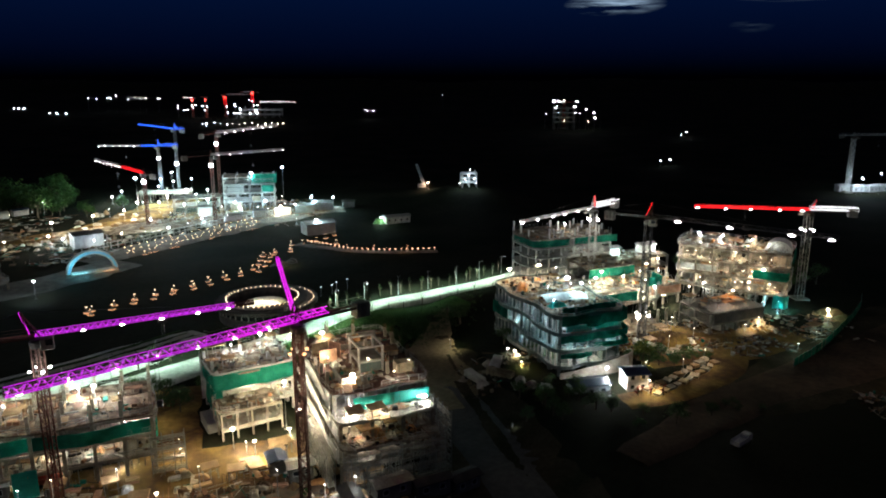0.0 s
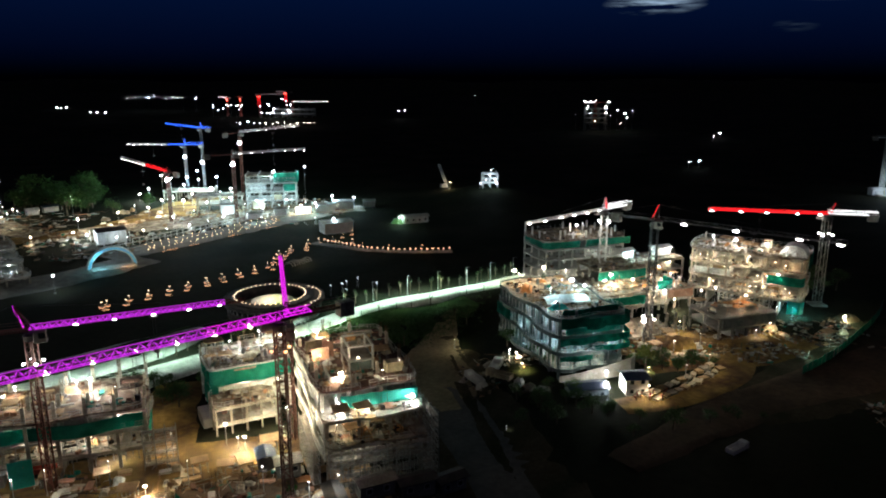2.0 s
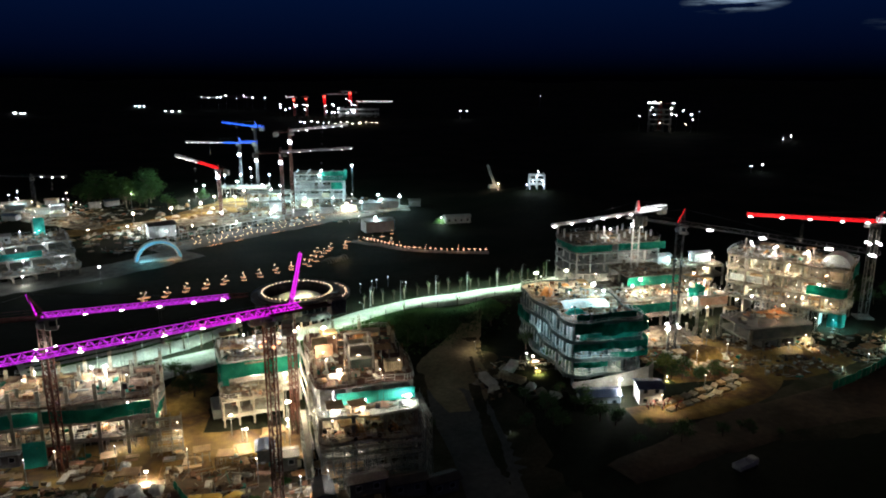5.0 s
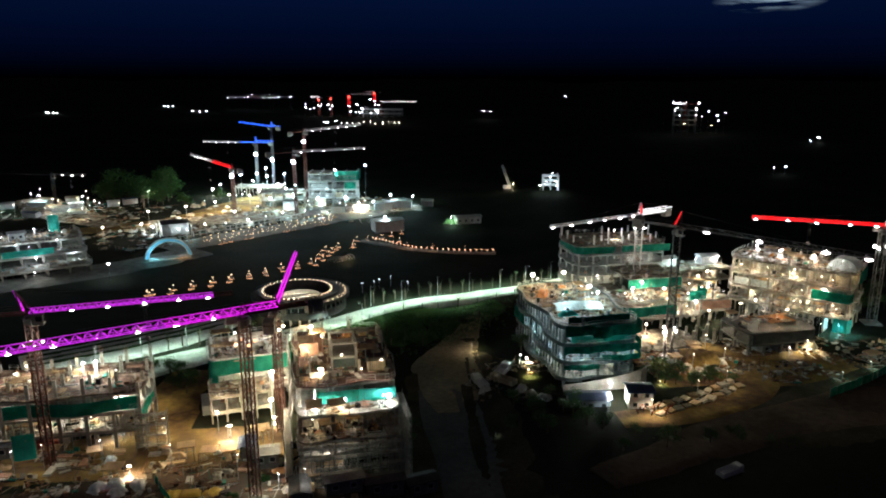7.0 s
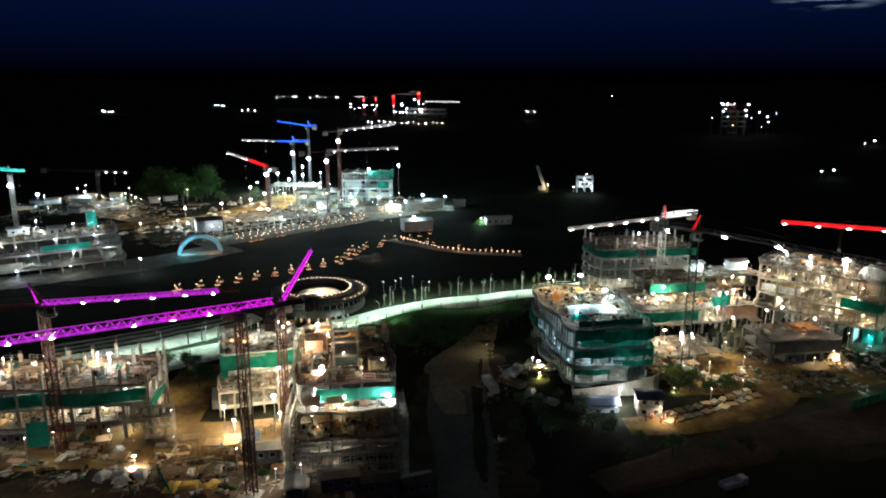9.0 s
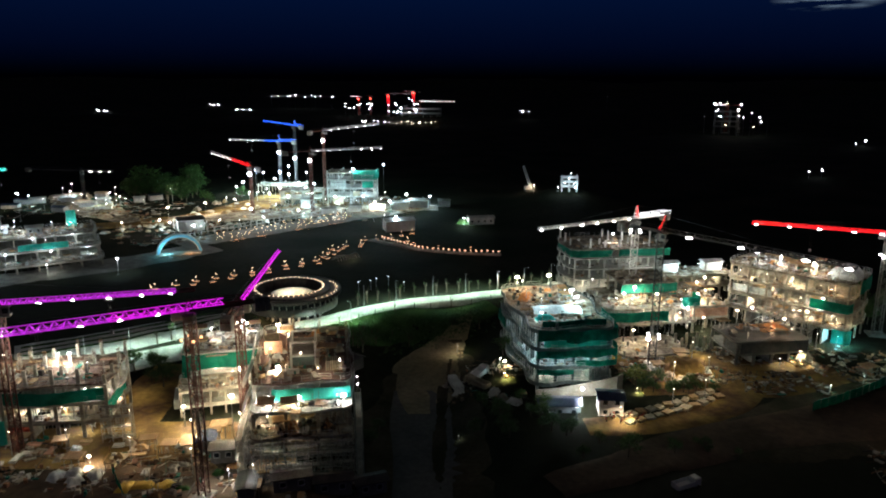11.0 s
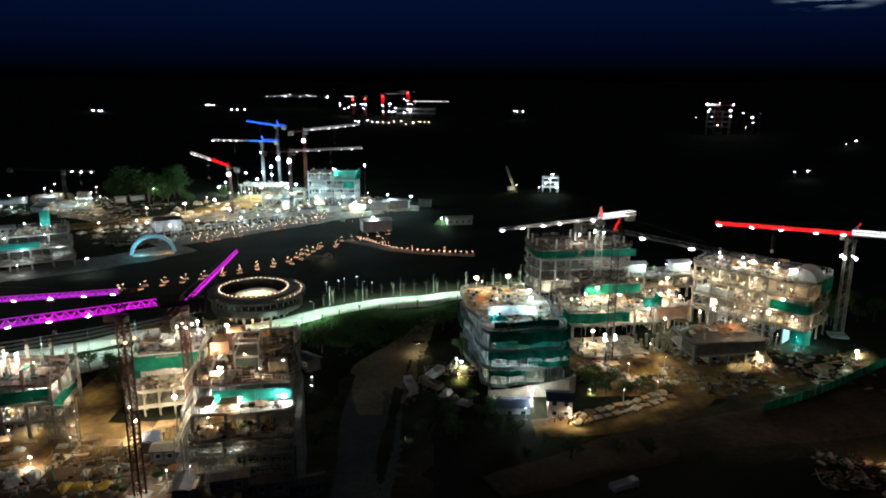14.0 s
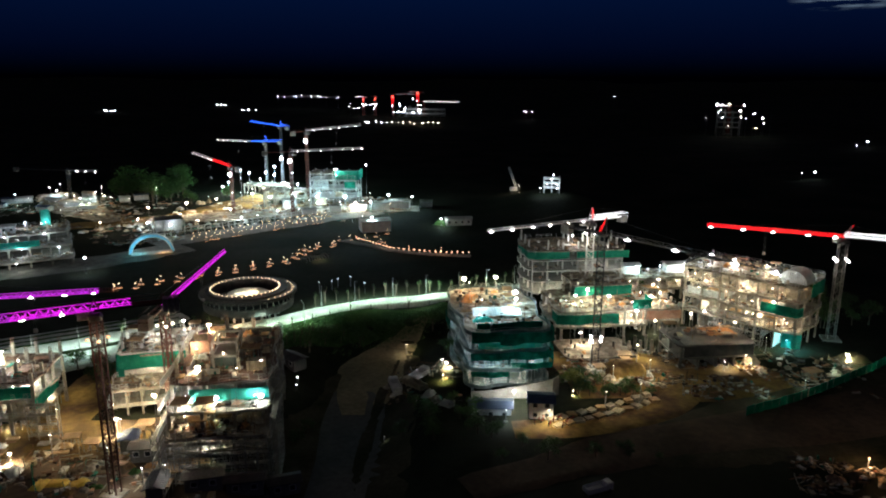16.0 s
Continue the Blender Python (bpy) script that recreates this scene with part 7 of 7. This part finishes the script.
# green-lit roof
gr = cabin((-22, 331, height(-22, 331)), 25, 12, 5, 3.0, M_WHITEPAINT, "long white-roofed shed with green light at one end")
flood((-29, 326, 3.2), height(-29, 326), 1600, "green", 0.3)
# added green mound; its colour stands for the green light splashed here
heap((-30, 328, height(-30, 328)), 0, (6, 4, 2.4), M_LEAF, "green mound standing for a splash of green light beside the shed", "shrub_mound", "shrub", 3.0)
# dim crane and yard beyond the right-hand block
crane((240, 420), 0, 33.6, (268, 421), (231.5, 420), [], body=M_WHITEPAINT, head=2, label="pale tower crane at a dim yard", jib_w=1.2, web=0.12, mast_lamp=None)
for x, y, z, s, pw in ((246, 416, 9, 0.6, 4000), (256, 415, 12, 0.5, 4000), (240, 410, 6, 0.3, 1500)):
    flood((x, y, z), height(x, y), pw, "cool", s)
for i in range(5):
    cabin((240 + i * 8, 424 + rng.uniform(-4, 4), height(240 + i * 8, 424)), rng.uniform(-10, 20), 7, 4, 3.5, M_WHITEPAINT, "white-roofed low shed at a dim yard")

# strewn material of the far site and the terraces
debris("crates, boards and tubes strewn over the far site", on_ground(-134, -60, 322, 392), 900, 301, 0.05, 2.0)
debris("crates, boards and tubes strewn over the far yard", on_ground(-268, -180, 268, 350), 700, 302, 0.05, 2.0)
debris("boards and tubes strewn over the terrace roof", strewn(LL, 45.5, 1, 53, 18, 33, 9.61), 420, 303, 0.2, 1.4)
debris("boards and tubes strewn over the middle terrace", strewn(LL, 45.5, 1, 53, 9, 16.5, 6.31), 200, 304, 0.2, 1.3)
debris("boards and tubes strewn over the low terrace", strewn(LL, 45.5, 1, 53, 0.5, 7.5, 3.01), 200, 305, 0.2, 1.3)
debris("crates and low walls strewn beside the plaza", on_ground(-178, -128, 250, 300), 500, 306, 0.08, 2.0)

# ---- loose things on the decks ----
def scatter(base, u0, u1, v0, v1, z, n, seed, turn=None, mats=(None,)):
    r = random.Random(seed)
    turn = GRID if turn is None else turn
    for i in range(n):
        u, v = r.uniform(u0, u1), r.uniform(v0, v1)
        p = off(base, turn, u, v, z + 0.01)
        k = r.random()
        a = turn + r.choice((0, 90)) + r.uniform(-12, 12)
        if k < 0.4:
            pile_of_boards(p, a, (r.uniform(1.6, 3.0), r.uniform(0.9, 1.5)), r.randint(2, 3), r.choice((M_PLY, M_PLY, M_TARPT, M_PINKT, M_PALE)))
        elif k < 0.6:
            rebar_bundle(p, a, r.uniform(3.5, 6.5), 4)
        elif k < 0.75:
            props(p, a, r.uniform(2, 3.4), r.uniform(1.6, 2.6), r.uniform(1.6, 2.6))
        else:
            heap(p, a, (r.uniform(1.6, 3.2), r.uniform(1.3, 2.2), r.uniform(0.5, 1.3)), r.choice((M_TARPT, M_TARPW, M_CONC, M_TARPO, M_PLY)), "sheeted heap of material on the slab", seed=seed + i * 1.1, group="sheeted heaps")


scatter(LB, 8, 44, 1, 13, 11.2, 26, 101)
scatter(LB, 12, 44, 0.5, 5, 7.6, 9, 102)
scatter(LB, 12, 44, 0.5, 5, 4.0, 7, 103)
scatter(MB, 1, 15, 1, 12, 10.4, 12, 104, MBT)
scatter(MT, 1, 10, 0.5, 5, 2.6, 3, 105, MBT)
scatter(RB, 1, 15.5, -2, 2.4, 11.2, 7, 106)
scatter(RB, 1, 15.5, -3.0, 3, 7.5, 13, 107)
scatter(RB, 1, 15.5, 5, 29, 15.0, 22, 108)
scatter(CB, 1, 15, 6, 30, 14.3, 14, 109)
scatter(BB, 1, 27, 1, 14, 17.1, 6, 110)
scatter(NB, 1, 21, 1, 9, 7.8, 10, 111)
scatter(FB, 1, 22, 1, 14, 17.2, 14, 112, FBT)
scatter(FB, 1, 29, 0.5, 4, 9.1, 8, 131, FBT)
scatter(FB, 1, 29, 0.5, 4, 5.0, 8, 132, FBT)
scatter(NC, 1, 10, 1, 15, 6.5, 10, 133)
scatter(LL, 4, 50, 9, 16, 6.3, 8, 134, 45.5)
scatter(LL, 4, 50, 1, 7, 3.0, 8, 135, 45.5)
for i, u in enumerate((4, 19)):
    cabin(on(GB, u, 6, 7.2), GRID, 6, 3.2, 2.6, M_WALLW, "white cabin on the roof deck", 0)
scatter(DB, 1, 19, 5, 11, 6.4, 6, 113)
scatter((50, 168), 0, 14, 0, 14, 0.2, 14, 114)
scatter((88, 176), 0, 22, 0, 8, 0.1, 12, 115)
scatter((-48, 108), 0, 24, -6, 2, 0.2, 10, 116)
# white and cyan tarpaulins over the second cluster's roof
bm = bmesh.new()
rings = []
for i in range(15):
    x = -5.5 + 11 * i / 14
    row = []
    for k in range(9):
        y = -2.6 + 5.2 * k / 8
        z = 1.7 * math.cos(y / 2.6 * 1.35) ** 0.6 * (0.75 + 0.25 * math.cos(x / 5.5 * 1.3)) + 0.2 * noise.noise(Vector((x * 0.7, y * 0.8, 2)))
        row.append((x, y, max(z, 0.02)))
    rings.append(row)
up = [[bm.verts.new(c) for c in row] for row in rings]
dn = [[bm.verts.new((x, y, z - 0.06)) for x, y, z in row] for row in rings]
for a, b, c, d in zip(up, up[1:], dn, dn[1:]):
    for k in range(8):
        bm.faces.new((a[k], b[k], b[k + 1], a[k + 1]))
        bm.faces.new((c[k], c[k + 1], d[k + 1], d[k]))
awn = part("tarpaulin_roof", bm, M_TARPW, smooth=True)
awn.matrix_basis = pose(29.0, 165.5, 14.35, 0, 0, GRID - 6)
tagged(awn, "sagging white tarpaulin stretched over the roof deck", "tarpaulin")
heap((20.5, 175.5, 14.3), GRID + 60, (7, 3.0, 1.5), M_TARPO, "orange-brown sheeted pile on the roof deck", seed=7.7)
heap((27.0, 160.5, 14.3), GRID, (5, 2.4, 1.2), M_TEAL, "crumpled teal netting on the roof deck", seed=8.8)
net(cb, [(1, 1.0), (6, 0.4), (11, 1.2), (15.5, 0.8)], 14.4, 15.9, M_NETD, seed=31.0)

# ---- cabins, sheeted pallets and parked machines by the second cluster ----
cabin((32.0, 146.0, -1.3), GRID - 10, 8.4, 4.2, 2.8, M_BLUEROOF, "long site cabin with a navy sheet roof", 1, 0.6)
cabin((42.3, 147.2, -0.6), GRID - 14, 4.8, 4.6, 4.2, M_BLUEROOF, "white two-storey site cabin with a blue roof", 2, 0.7)
pal = None
r2 = random.Random(77)
for i in range(11):
    for j in range(2):
        k = i / 10
        x, y = 46.6 + 18.4 * k - j * 1.7, 142.6 + 13.6 * k + 3.2 * k * k + j * 2.2
        bm = bmesh.new()
        box(bm, (0, 0, 0.3), (2.2 + r2.uniform(-0.5, 0.3), 1.6 + r2.uniform(-0.4, 0.3), r2.uniform(0.35, 0.8)), bevel=0.05)
        for v in bm.verts:
            v.co += Vector((noise.noise(v.co * 1.3 + Vector((i, j, 0))), noise.noise(v.co * 1.1 + Vector((j, i, 3))), 0.6 * noise.noise(v.co + Vector((i, 5, j))))) * 0.2
        ob = part("sheeted_pallet", bm, (M_TARPT, M_CONC, M_PLY)[(i * 2 + j) % 3])
        ob.matrix_basis = pose(x, y, height(x, y) + 0.2, 0, 0, GRID + 12 + 14 * k + r2.uniform(-22, 22))
        tagged(ob, "sheeted pallet of building material in a row by the site road", "sheeted pallet", "sheeted pallets")


def motorbike(at, turn):
    root = thing("motorbike", at, turn, "small parked motorbike beside the cabin", "motorbike", "motorbikes")
    for x in (-0.6, 0.6):
        bm = bmesh.new()
        for i in range(12):
            a, b = 2 * math.pi * i / 12, 2 * math.pi * (i + 1) / 12
            bar(bm, (x + 0.28 * math.cos(a), 0, 0.3 + 0.28 * math.sin(a)), (x + 0.28 * math.cos(b), 0, 0.3 + 0.28 * math.sin(b)), 0.1)
        part("wheel", bm, M_RUBBER, root)
    bm = bmesh.new()
    box(bm, (0, 0, 0.55), (0.9, 0.28, 0.35), bevel=0.06)
    bar(bm, (0.6, 0, 0.3), (0.4, 0, 1.0), 0.08)
    bar(bm, (0.4, -0.35, 1.0), (0.4, 0.35, 1.0), 0.05)
    part("body", bm, M_REDPAINT, root)
    bm = bmesh.new()
    box(bm, (-0.3, 0, 0.82), (0.75, 0.26, 0.12), bevel=0.04)
    part("seat", bm, M_RUBBER, root)
    return root


mb1 = motorbike((43.2, 143.4, height(43, 143) + 0.3), 70)
for i in range(9):
    x, y = 41.8 + i * 0.9 + r2.uniform(-0.3, 0.3), 142.4 + (i % 3) * 1.5 + r2.uniform(-0.2, 0.2)
    copy_thing(mb1, pose(x, y, height(x, y) + 0.3, 0, 0, r2.uniform(40, 110)))


def truck(at, turn, mat, label, s=1.0):
    root = thing("truck", at, turn, label, "truck", "trucks")
    root.scale = (s, s, s)
    bm = bmesh.new()
    box(bm, (2.4, 0, 1.35), (1.7, 2.1, 1.9), bevel=0.2)
    part("cab", bm, mat, root)
    bm = bmesh.new()
    box(bm, (3.22, 0, 1.75), (0.08, 1.8, 0.7))
    part("windscreen", bm, M_GLASS, root)
    bm = bmesh.new()
    box(bm, (-0.8, 0, 1.0), (4.6, 2.2, 0.25))
    for y in (-1.05, 1.05):
        box(bm, (-0.8, y, 1.5), (4.6, 0.1, 0.9))
    for x in (-3.05, 1.45):
        box(bm, (x, 0, 1.5), (0.1, 2.2, 0.9))
    part("bed", bm, mat, root)
    bm = bmesh.new()
    cyl(bm, (0, -0.17, 0), (0, 0.17, 0), 0.48, 0.48, 14)
    wm = finish("wheel", bm, M_RUBBER)
    for x in (2.3, -0.9, -2.2):
        for y in (-0.95, 0.95):
            w = part("wheel", wm, None, root)
            w.location = (x, y, 0.48)
    return root


truck((55.5, 120.5, height(55.5, 120.5) + 0.25), 40, M_WHITEPAINT, "pale flatbed truck parked on the haul road", 0.8)
truck((7.5, 156.0, height(7.5, 156) + 0.0), 120, M_WHITEPAINT, "pale tipper truck parked in the hollow")
truck((12.5, 158.5, height(12.5, 158.5) + 0.0), 75, M_WHITEPAINT, "pale tipper truck parked in the hollow")
truck((13.2, 153.0, height(13.2, 153) + 0.0), 150, M_TARPT, "tan tipper truck parked in the hollow")
for i, (x, y) in enumerate(((9.5, 152.5), (5.6, 158.6), (17.5, 150.0), (20, 147.5), (22.5, 146.0), (11.5, 162))):
    heap((x, y, height(x, y)), 40 * i, (3.4, 2.4, 1.2), (M_PALE, M_CONC)[i % 2], "pale heap of rubble in the hollow", "rubble_mound", "rubble heap", 90 + i, "rubble heaps")

# ---- green site fence ----
fence = thing("site_fence", (86, 162, 0), 0, "long green sheeted site fence on steel posts", "fence")
fp = []
for x, y, dx, dy in along([(83, 157.5), (90, 163.5), (97, 170.3), (104, 178), (111, 186), (117, 193), (124, 202), (129, 210)], 2.4):
    fp.append((x - 86, y - 162))
for x, y in fp:
    bm = bmesh.new()
    bar(bm, (x, y, -0.4), (x, y, 2.3), 0.09)
    part("post", bm, M_STEEL, fence)
for a, b in zip(fp, fp[1:]):
    net(fence, [a, b], 0.1, 2.2, M_NET, "", 0.05, a[0], "sheet_panel")
# added lamps with tiny lenses, only to brighten the fence sheeting
for x, y in ((88.5, 167), (97.5, 175.5), (105, 184.5)):
    flood((x, y, 2.4), height(x, y), 230, "green", 0.05)

# ---- equipment yard in front ----
yf = thing("yard_fence", (-40.5, 100.6, height(-40.5, 100.6)), -41, "low green mesh fence across the yard", "fence")
for k in range(5):
    bm = bmesh.new()
    bar(bm, (k * 2.0, 0, -0.2), (k * 2.0, 0, 1.7), 0.08)
    part("post", bm, M_STEEL, yf)
    if k < 4:
        net(yf, [(k * 2.0, 0), (k * 2.0 + 2.0, 0)], 0.15, 1.6, M_NET, "", 0.05, k * 1.7, "sheet_panel")
for i in range(14):
    x, y = -44 + 22 * r2.random(), 96 + 12 * r2.random()
    heap((x, y, height(x, y) + 0.1), r2.uniform(0, 180), (r2.uniform(1.4, 3.0), r2.uniform(1.2, 2.2), r2.uniform(0.5, 1.2)), (M_DIRTG, M_CONC_D, M_DIRTG, M_DIRT, M_GRASS)[i % 5], "dark heap of spoil and sheeting in the yard", "spoil_mound", "spoil heap", 60 + i, "spoil heaps")
for i, (x, y) in enumerate(((-33, 98.6), (-29.5, 99.6), (-35.5, 97.4))):
    heap((x, y, height(x, y) + 0.1), 20 + 40 * i, (4.4, 3.0, 0.8), M_YELLOW, "ochre sheeted heap in the yard", "ochre_mound", "sheeted heap", 88 + i, "spoil heaps")
for i, (x, y) in enumerate(((-46.5, 98.5), (-44.5, 96.5), (-48.6, 97.0), (-42.8, 99.0))):
    heap((x, y, height(x, y) + 0.1), 20 + 30 * i, (3.6, 2.8, 1.6), M_TARPW, "crumpled white sheet over a heap", "sheeted_mound", "sheeted heap", 95 + i, "spoil heaps")
heap((112.5, 197.5, 0.0), GRID, (7.5, 5.0, 2.0), M_VERGE, "weedy earth mound lit by a work lamp", "earth_mound", "earth mound", 47.0, "spoil heaps")
heap((87.5, 187.5, 0.2), GRID + 40, (5.5, 3.4, 2.4), M_TARPT, "tan sheeted mound beside a bright lamp", seed=41.0, group="sheeted heaps")
# orange earth mound with pale rubble at its foot
heap((58.0, 173.5, 0.1), GRID, (13, 8, 3.0), M_DIRT, "mound of ochre earth among the blocks", "earth_mound", "earth mound", 33.0, "spoil heaps")
for i in range(30):
    x, y = 50 + 17 * r2.random(), 166 + 6 * r2.random() + (3 if i % 3 == 0 else 0)
    heap((x, y, height(x, y) + 0.2), r2.uniform(0, 180), (r2.uniform(1.4, 3.2), r2.uniform(1.0, 2.2), r2.uniform(0.5, 1.3)), (M_PALE, M_TARPT, M_CONC)[i % 3], "pale rubble at the foot of the mound", "rubble_mound", "rubble heap", 200 + i, "rubble heaps")
for x, y, w, d, h, t, m, l in (
    (-8.5, 104.5, 6.0, 2.6, 2.6, GRID + 6, M_CONC_D, "grey site cabin with a grey roof"), (-2.0, 106.6, 6.0, 2.6, 2.6, GRID + 4, M_DARKSTEEL, "site cabin with a dark sheet roof"), (3.6, 109.6, 5.0, 2.6, 2.5, GRID + 12, M_DARKSTEEL, "site cabin with a dark sheet roof"),
    (-14.5, 100.5, 5.0, 2.6, 2.6, GRID + 90, M_DARKSTEEL, "dark roofed site cabin"), 
    (-29.0, 112.0, 3.6, 2.6, 2.6, GRID + 90, M_BLUEROOF, "small blue-roofed site cabin"), (-24.5, 110.0, 4, 3, 2.5, GRID, M_DARKSTEEL, "low dark sheeted shelter in the yard"), (-73, 103, 4.5, 2.6, 2.6, GRID, M_TARPW, "low shelter under a white sheet roof")):
    cabin((x, y, height(x, y) + 0.15), t, w, d, h, m, l, 1, 0.5, wall_mat=M_CONC_D)
scatter((-46, 95), 0, 34, 0, 16, 0.25, 28, 120)
scatter((-72, 98), 0, 22, -4, 4, 0.25, 16, 121)
scatter((-16, 98), 0, 18, 0, 8, 0.2, 14, 122)
truck((-66.5, 107.0, 0.3), GRID, M_REDPAINT, "red truck beside the unfinished block", 0.8)


for x, y, w, t in ((-19.0, 157.5, 5.5, GRID - 50),):
    cabin((x, y, height(x, y) + 0.1), t, w, 3.6, 2.4, M_DARKSTEEL, "low shed with a dull grey roof beside the track", 1, 0.8, wall_mat=M_DARKSTEEL)
work_light((-15.0, 151.5, height(-15, 151.5) + 0.05), 0, 10, "white")
work_light((-13.5, 148.0, height(-13.5, 148) + 0.05), 0, 10, "white")
# lone lamps and orange-lit corner by the haul road
flood((14, 131, height(14, 131) + 1.2), height(14, 131), 12, "white", 0.045)
flood((2, 181, height(2, 181) + 3.0), height(2, 181), 420, "warm", 0.07)
flood((101, 141, 2.5), height(101, 141), 650, "amber", 0.2)
debris("broken boards and rubble strewn by the haul road", on_ground(88, 108, 130, 143), 260, 406, 0.04, 0.9)
for i, (x, y) in enumerate(((95, 136), (99, 138.5), (103, 137), (92, 133), (105, 141))):
    heap((x, y, height(x, y)), 37 * i, (3.8, 2.6, 1.1), (M_RUSTDECK, M_DIRTG)[i % 2], "rust-brown heap of scrap by the haul road", "scrap_mound", "scrap heap", 70 + i, "scrap heaps")

# ---- dark trees round the slopes ----
for i, (cx, cy, sx, sy, n, s0, s1) in enumerate(((20, 163, 2.5, 5, 4, 0.35, 0.55), (22, 140, 6, 5, 10, 0.35, 0.6), (36, 134, 8, 4, 7, 0.3, 0.5), (50, 160, 3, 1.6, 12, 0.3, 0.5), (58, 161.5, 2.5, 1.2, 7, 0.25, 0.4), (62, 134, 8, 3, 6, 0.2, 0.35), (-58, 140, 5, 4, 10, 0.4, 0.6), (-4, 128, 2, 6, 4, 0.3, 0.5), (114, 232, 8, 12, 12, 0.6, 1.0), (70, 246, 8, 4, 10, 0.5, 0.8))):
    for k in range(n):
        x, y = cx + r2.gauss(0, sx), cy + r2.gauss(0, sy)
        tree((x, y, height(x, y)), TREES[k % 3], r2.uniform(0, 360), r2.uniform(s0, s1), "dark leafy tree at the edge of the works", "slope trees")
tree((47.6, 158.8, height(47.6, 158.8)), LITTREE, 30, 1.0, "small tree lit from below, yellow-green lamplight also in its leaf colour", "slope trees")
tree((90, 236, 0), LITTREE, 80, 1.6, "tree with yellow-green lamplight put into its leaf colour", "slope trees")

# ---- work lights on the decks ----
for base, turn, w, d, z, n, tint in ((LB, GRID, 44, 13, 11.2, 6, "white"), (LB, GRID, 44, 4, 7.6, 4, "white"), (LB, GRID, 44, 4, 4.0, 4, "warm"), (MB, MBT, 15, 5, 6.9, 2, "warm"), (MB, MBT, 15, 5, 3.4, 2, "warm"), (RB, GRID, 15, 3, 7.5, 2, "warm"), (RB, GRID, 15, 3, 11.2, 2, "white"), (RB, GRID, 15, 28, 15.0, 3, "warm"), (RB, GRID, 15, 3, 3.8, 1, "white"),
                            (CB, GRID, 14, 28, 14.3, 4, "cool"), (CB, GRID, 4, 28, 10.3, 3, "cool"), (CB, GRID, 14, 4, 6.3, 1, "cool"), (CB, GRID, 14, 4, 2.3, 1, "warm"), (BB, GRID, 26, 4, 4.2, 3, "warm"), (NB, GRID, 21, 8, 7.8, 4, "white"), (NB, GRID, 21, 4, 3.6, 3, "warm"), (NC, GRID, 10, 10, 6.5, 2, "white"),
                            (FB, FBT, 29, 3, 13.2, 5, "warm"), (FB, FBT, 29, 3, 9.1, 6, "warm"), (FB, FBT, 29, 3, 5.0, 5, "warm"), (FB, FBT, 29, 13, 17.2, 4, "white"), (GB, GRID, 22, 4, 3.8, 2, "warm")):
    for i in range(n):
        p = off(base, turn, 0.8 + (w - 1.0) * (i + r2.random()) / n if w > d else 0.8 + w * r2.random(), 0.4 + (d * r2.random() if w > d else (d - 1) * (i + r2.random()) / n), z)
        work_light(p, r2.uniform(0, 360), r2.choice((220, 350, 500)), tint)

# ---- strewn boards, tubes and rubble ----
for base, turn, u0, u1, v0, v1, z, n in ((LB, GRID, 0.5, 45.5, 0.3, 14, 11.21, 420), (LB, GRID, 0.5, 45.5, -0.2, 6, 7.61, 160), (LB, GRID, 0.5, 45.5, -0.2, 6, 4.01, 160), (MB, MBT, 0.3, 16, 0.3, 13.5, 10.41, 180), (MB, MBT, 0.3, 16, 0, 5, 6.91, 60), (MB, MBT, 0.3, 16, 0, 5, 3.41, 60), (MT, MBT, 0.3, 11, 0.3, 6, 5.91, 40),
                                 (RB, GRID, 0.3, 16, 4, 30, 15.01, 340), (RB, GRID, 0.3, 16, 0.2, 3.4, 11.21, 90), (RB, GRID, 0.3, 16, -2.6, 3, 7.51, 130), (RB, GRID, 0.3, 16, 0.3, 4, 3.81, 70),
                                 (CB, GRID, 0.3, 15.5, 0.3, 30.5, 14.31, 300), (CB, GRID, 0.3, 15.5, -1, 3, 10.31, 60), (CB, GRID, 0.3, 15.5, -1, 3, 6.31, 60), (BB, GRID, 0.3, 27.5, 0.3, 14.5, 17.11, 120), (BB, GRID, 0.3, 27.5, 0, 5, 11.01, 40), (BB, GRID, 0.3, 27.5, 0, 5, 7.81, 40), (NB, GRID, 0.3, 22.5, 0.3, 11, 7.81, 220), (NB, GRID, 0.3, 22.5, -1, 5, 3.61, 80), (NB2, GRID, 0.3, 13.5, 0.3, 11.5, 11.21, 110),
                                 (NC, GRID, 0.3, 10.5, 0.3, 15.5, 6.51, 170), (GB, GRID, 0.3, 23.5, 0.3, 9.5, 7.21, 120), (FB, FBT, 0.3, 29.5, 0.3, 15, 17.21, 340), (FB, FBT, 0.3, 29.5, -0.4, 4, 13.21, 140), (FB, FBT, 0.3, 29.5, -0.4, 4, 9.11, 140), (FB, FBT, 0.3, 29.5, -0.4, 4, 5.01, 140), (DB, GRID, 0.3, 17.5, 0.3, 11, 6.3, 50)):
    debris("boards, tubes and offcuts strewn over the slab", strewn(base, turn, u0, u1, v0, v1, z), n, int(z * 10) + n + int(base[0]), 0.14)
debris("planks, tubes and rubble strewn over the yard", on_ground(-50, 2, 93, 112), 520, 401, 0.06)
debris("planks, tubes and rubble strewn beside the long block", on_ground(-84, -52, 90, 108), 420, 402, 0.06)
debris("planks, tubes and rubble strewn over the court", on_ground(44, 90, 164, 190), 900, 403, 0.1)
debris("planks and rubble strewn behind the fence", on_ground(84, 112, 174, 196), 220, 404, 0.08)
debris("rubble and offcuts strewn in the hollow", on_ground(4, 24, 144, 168), 160, 405, 0.0, 0.8)
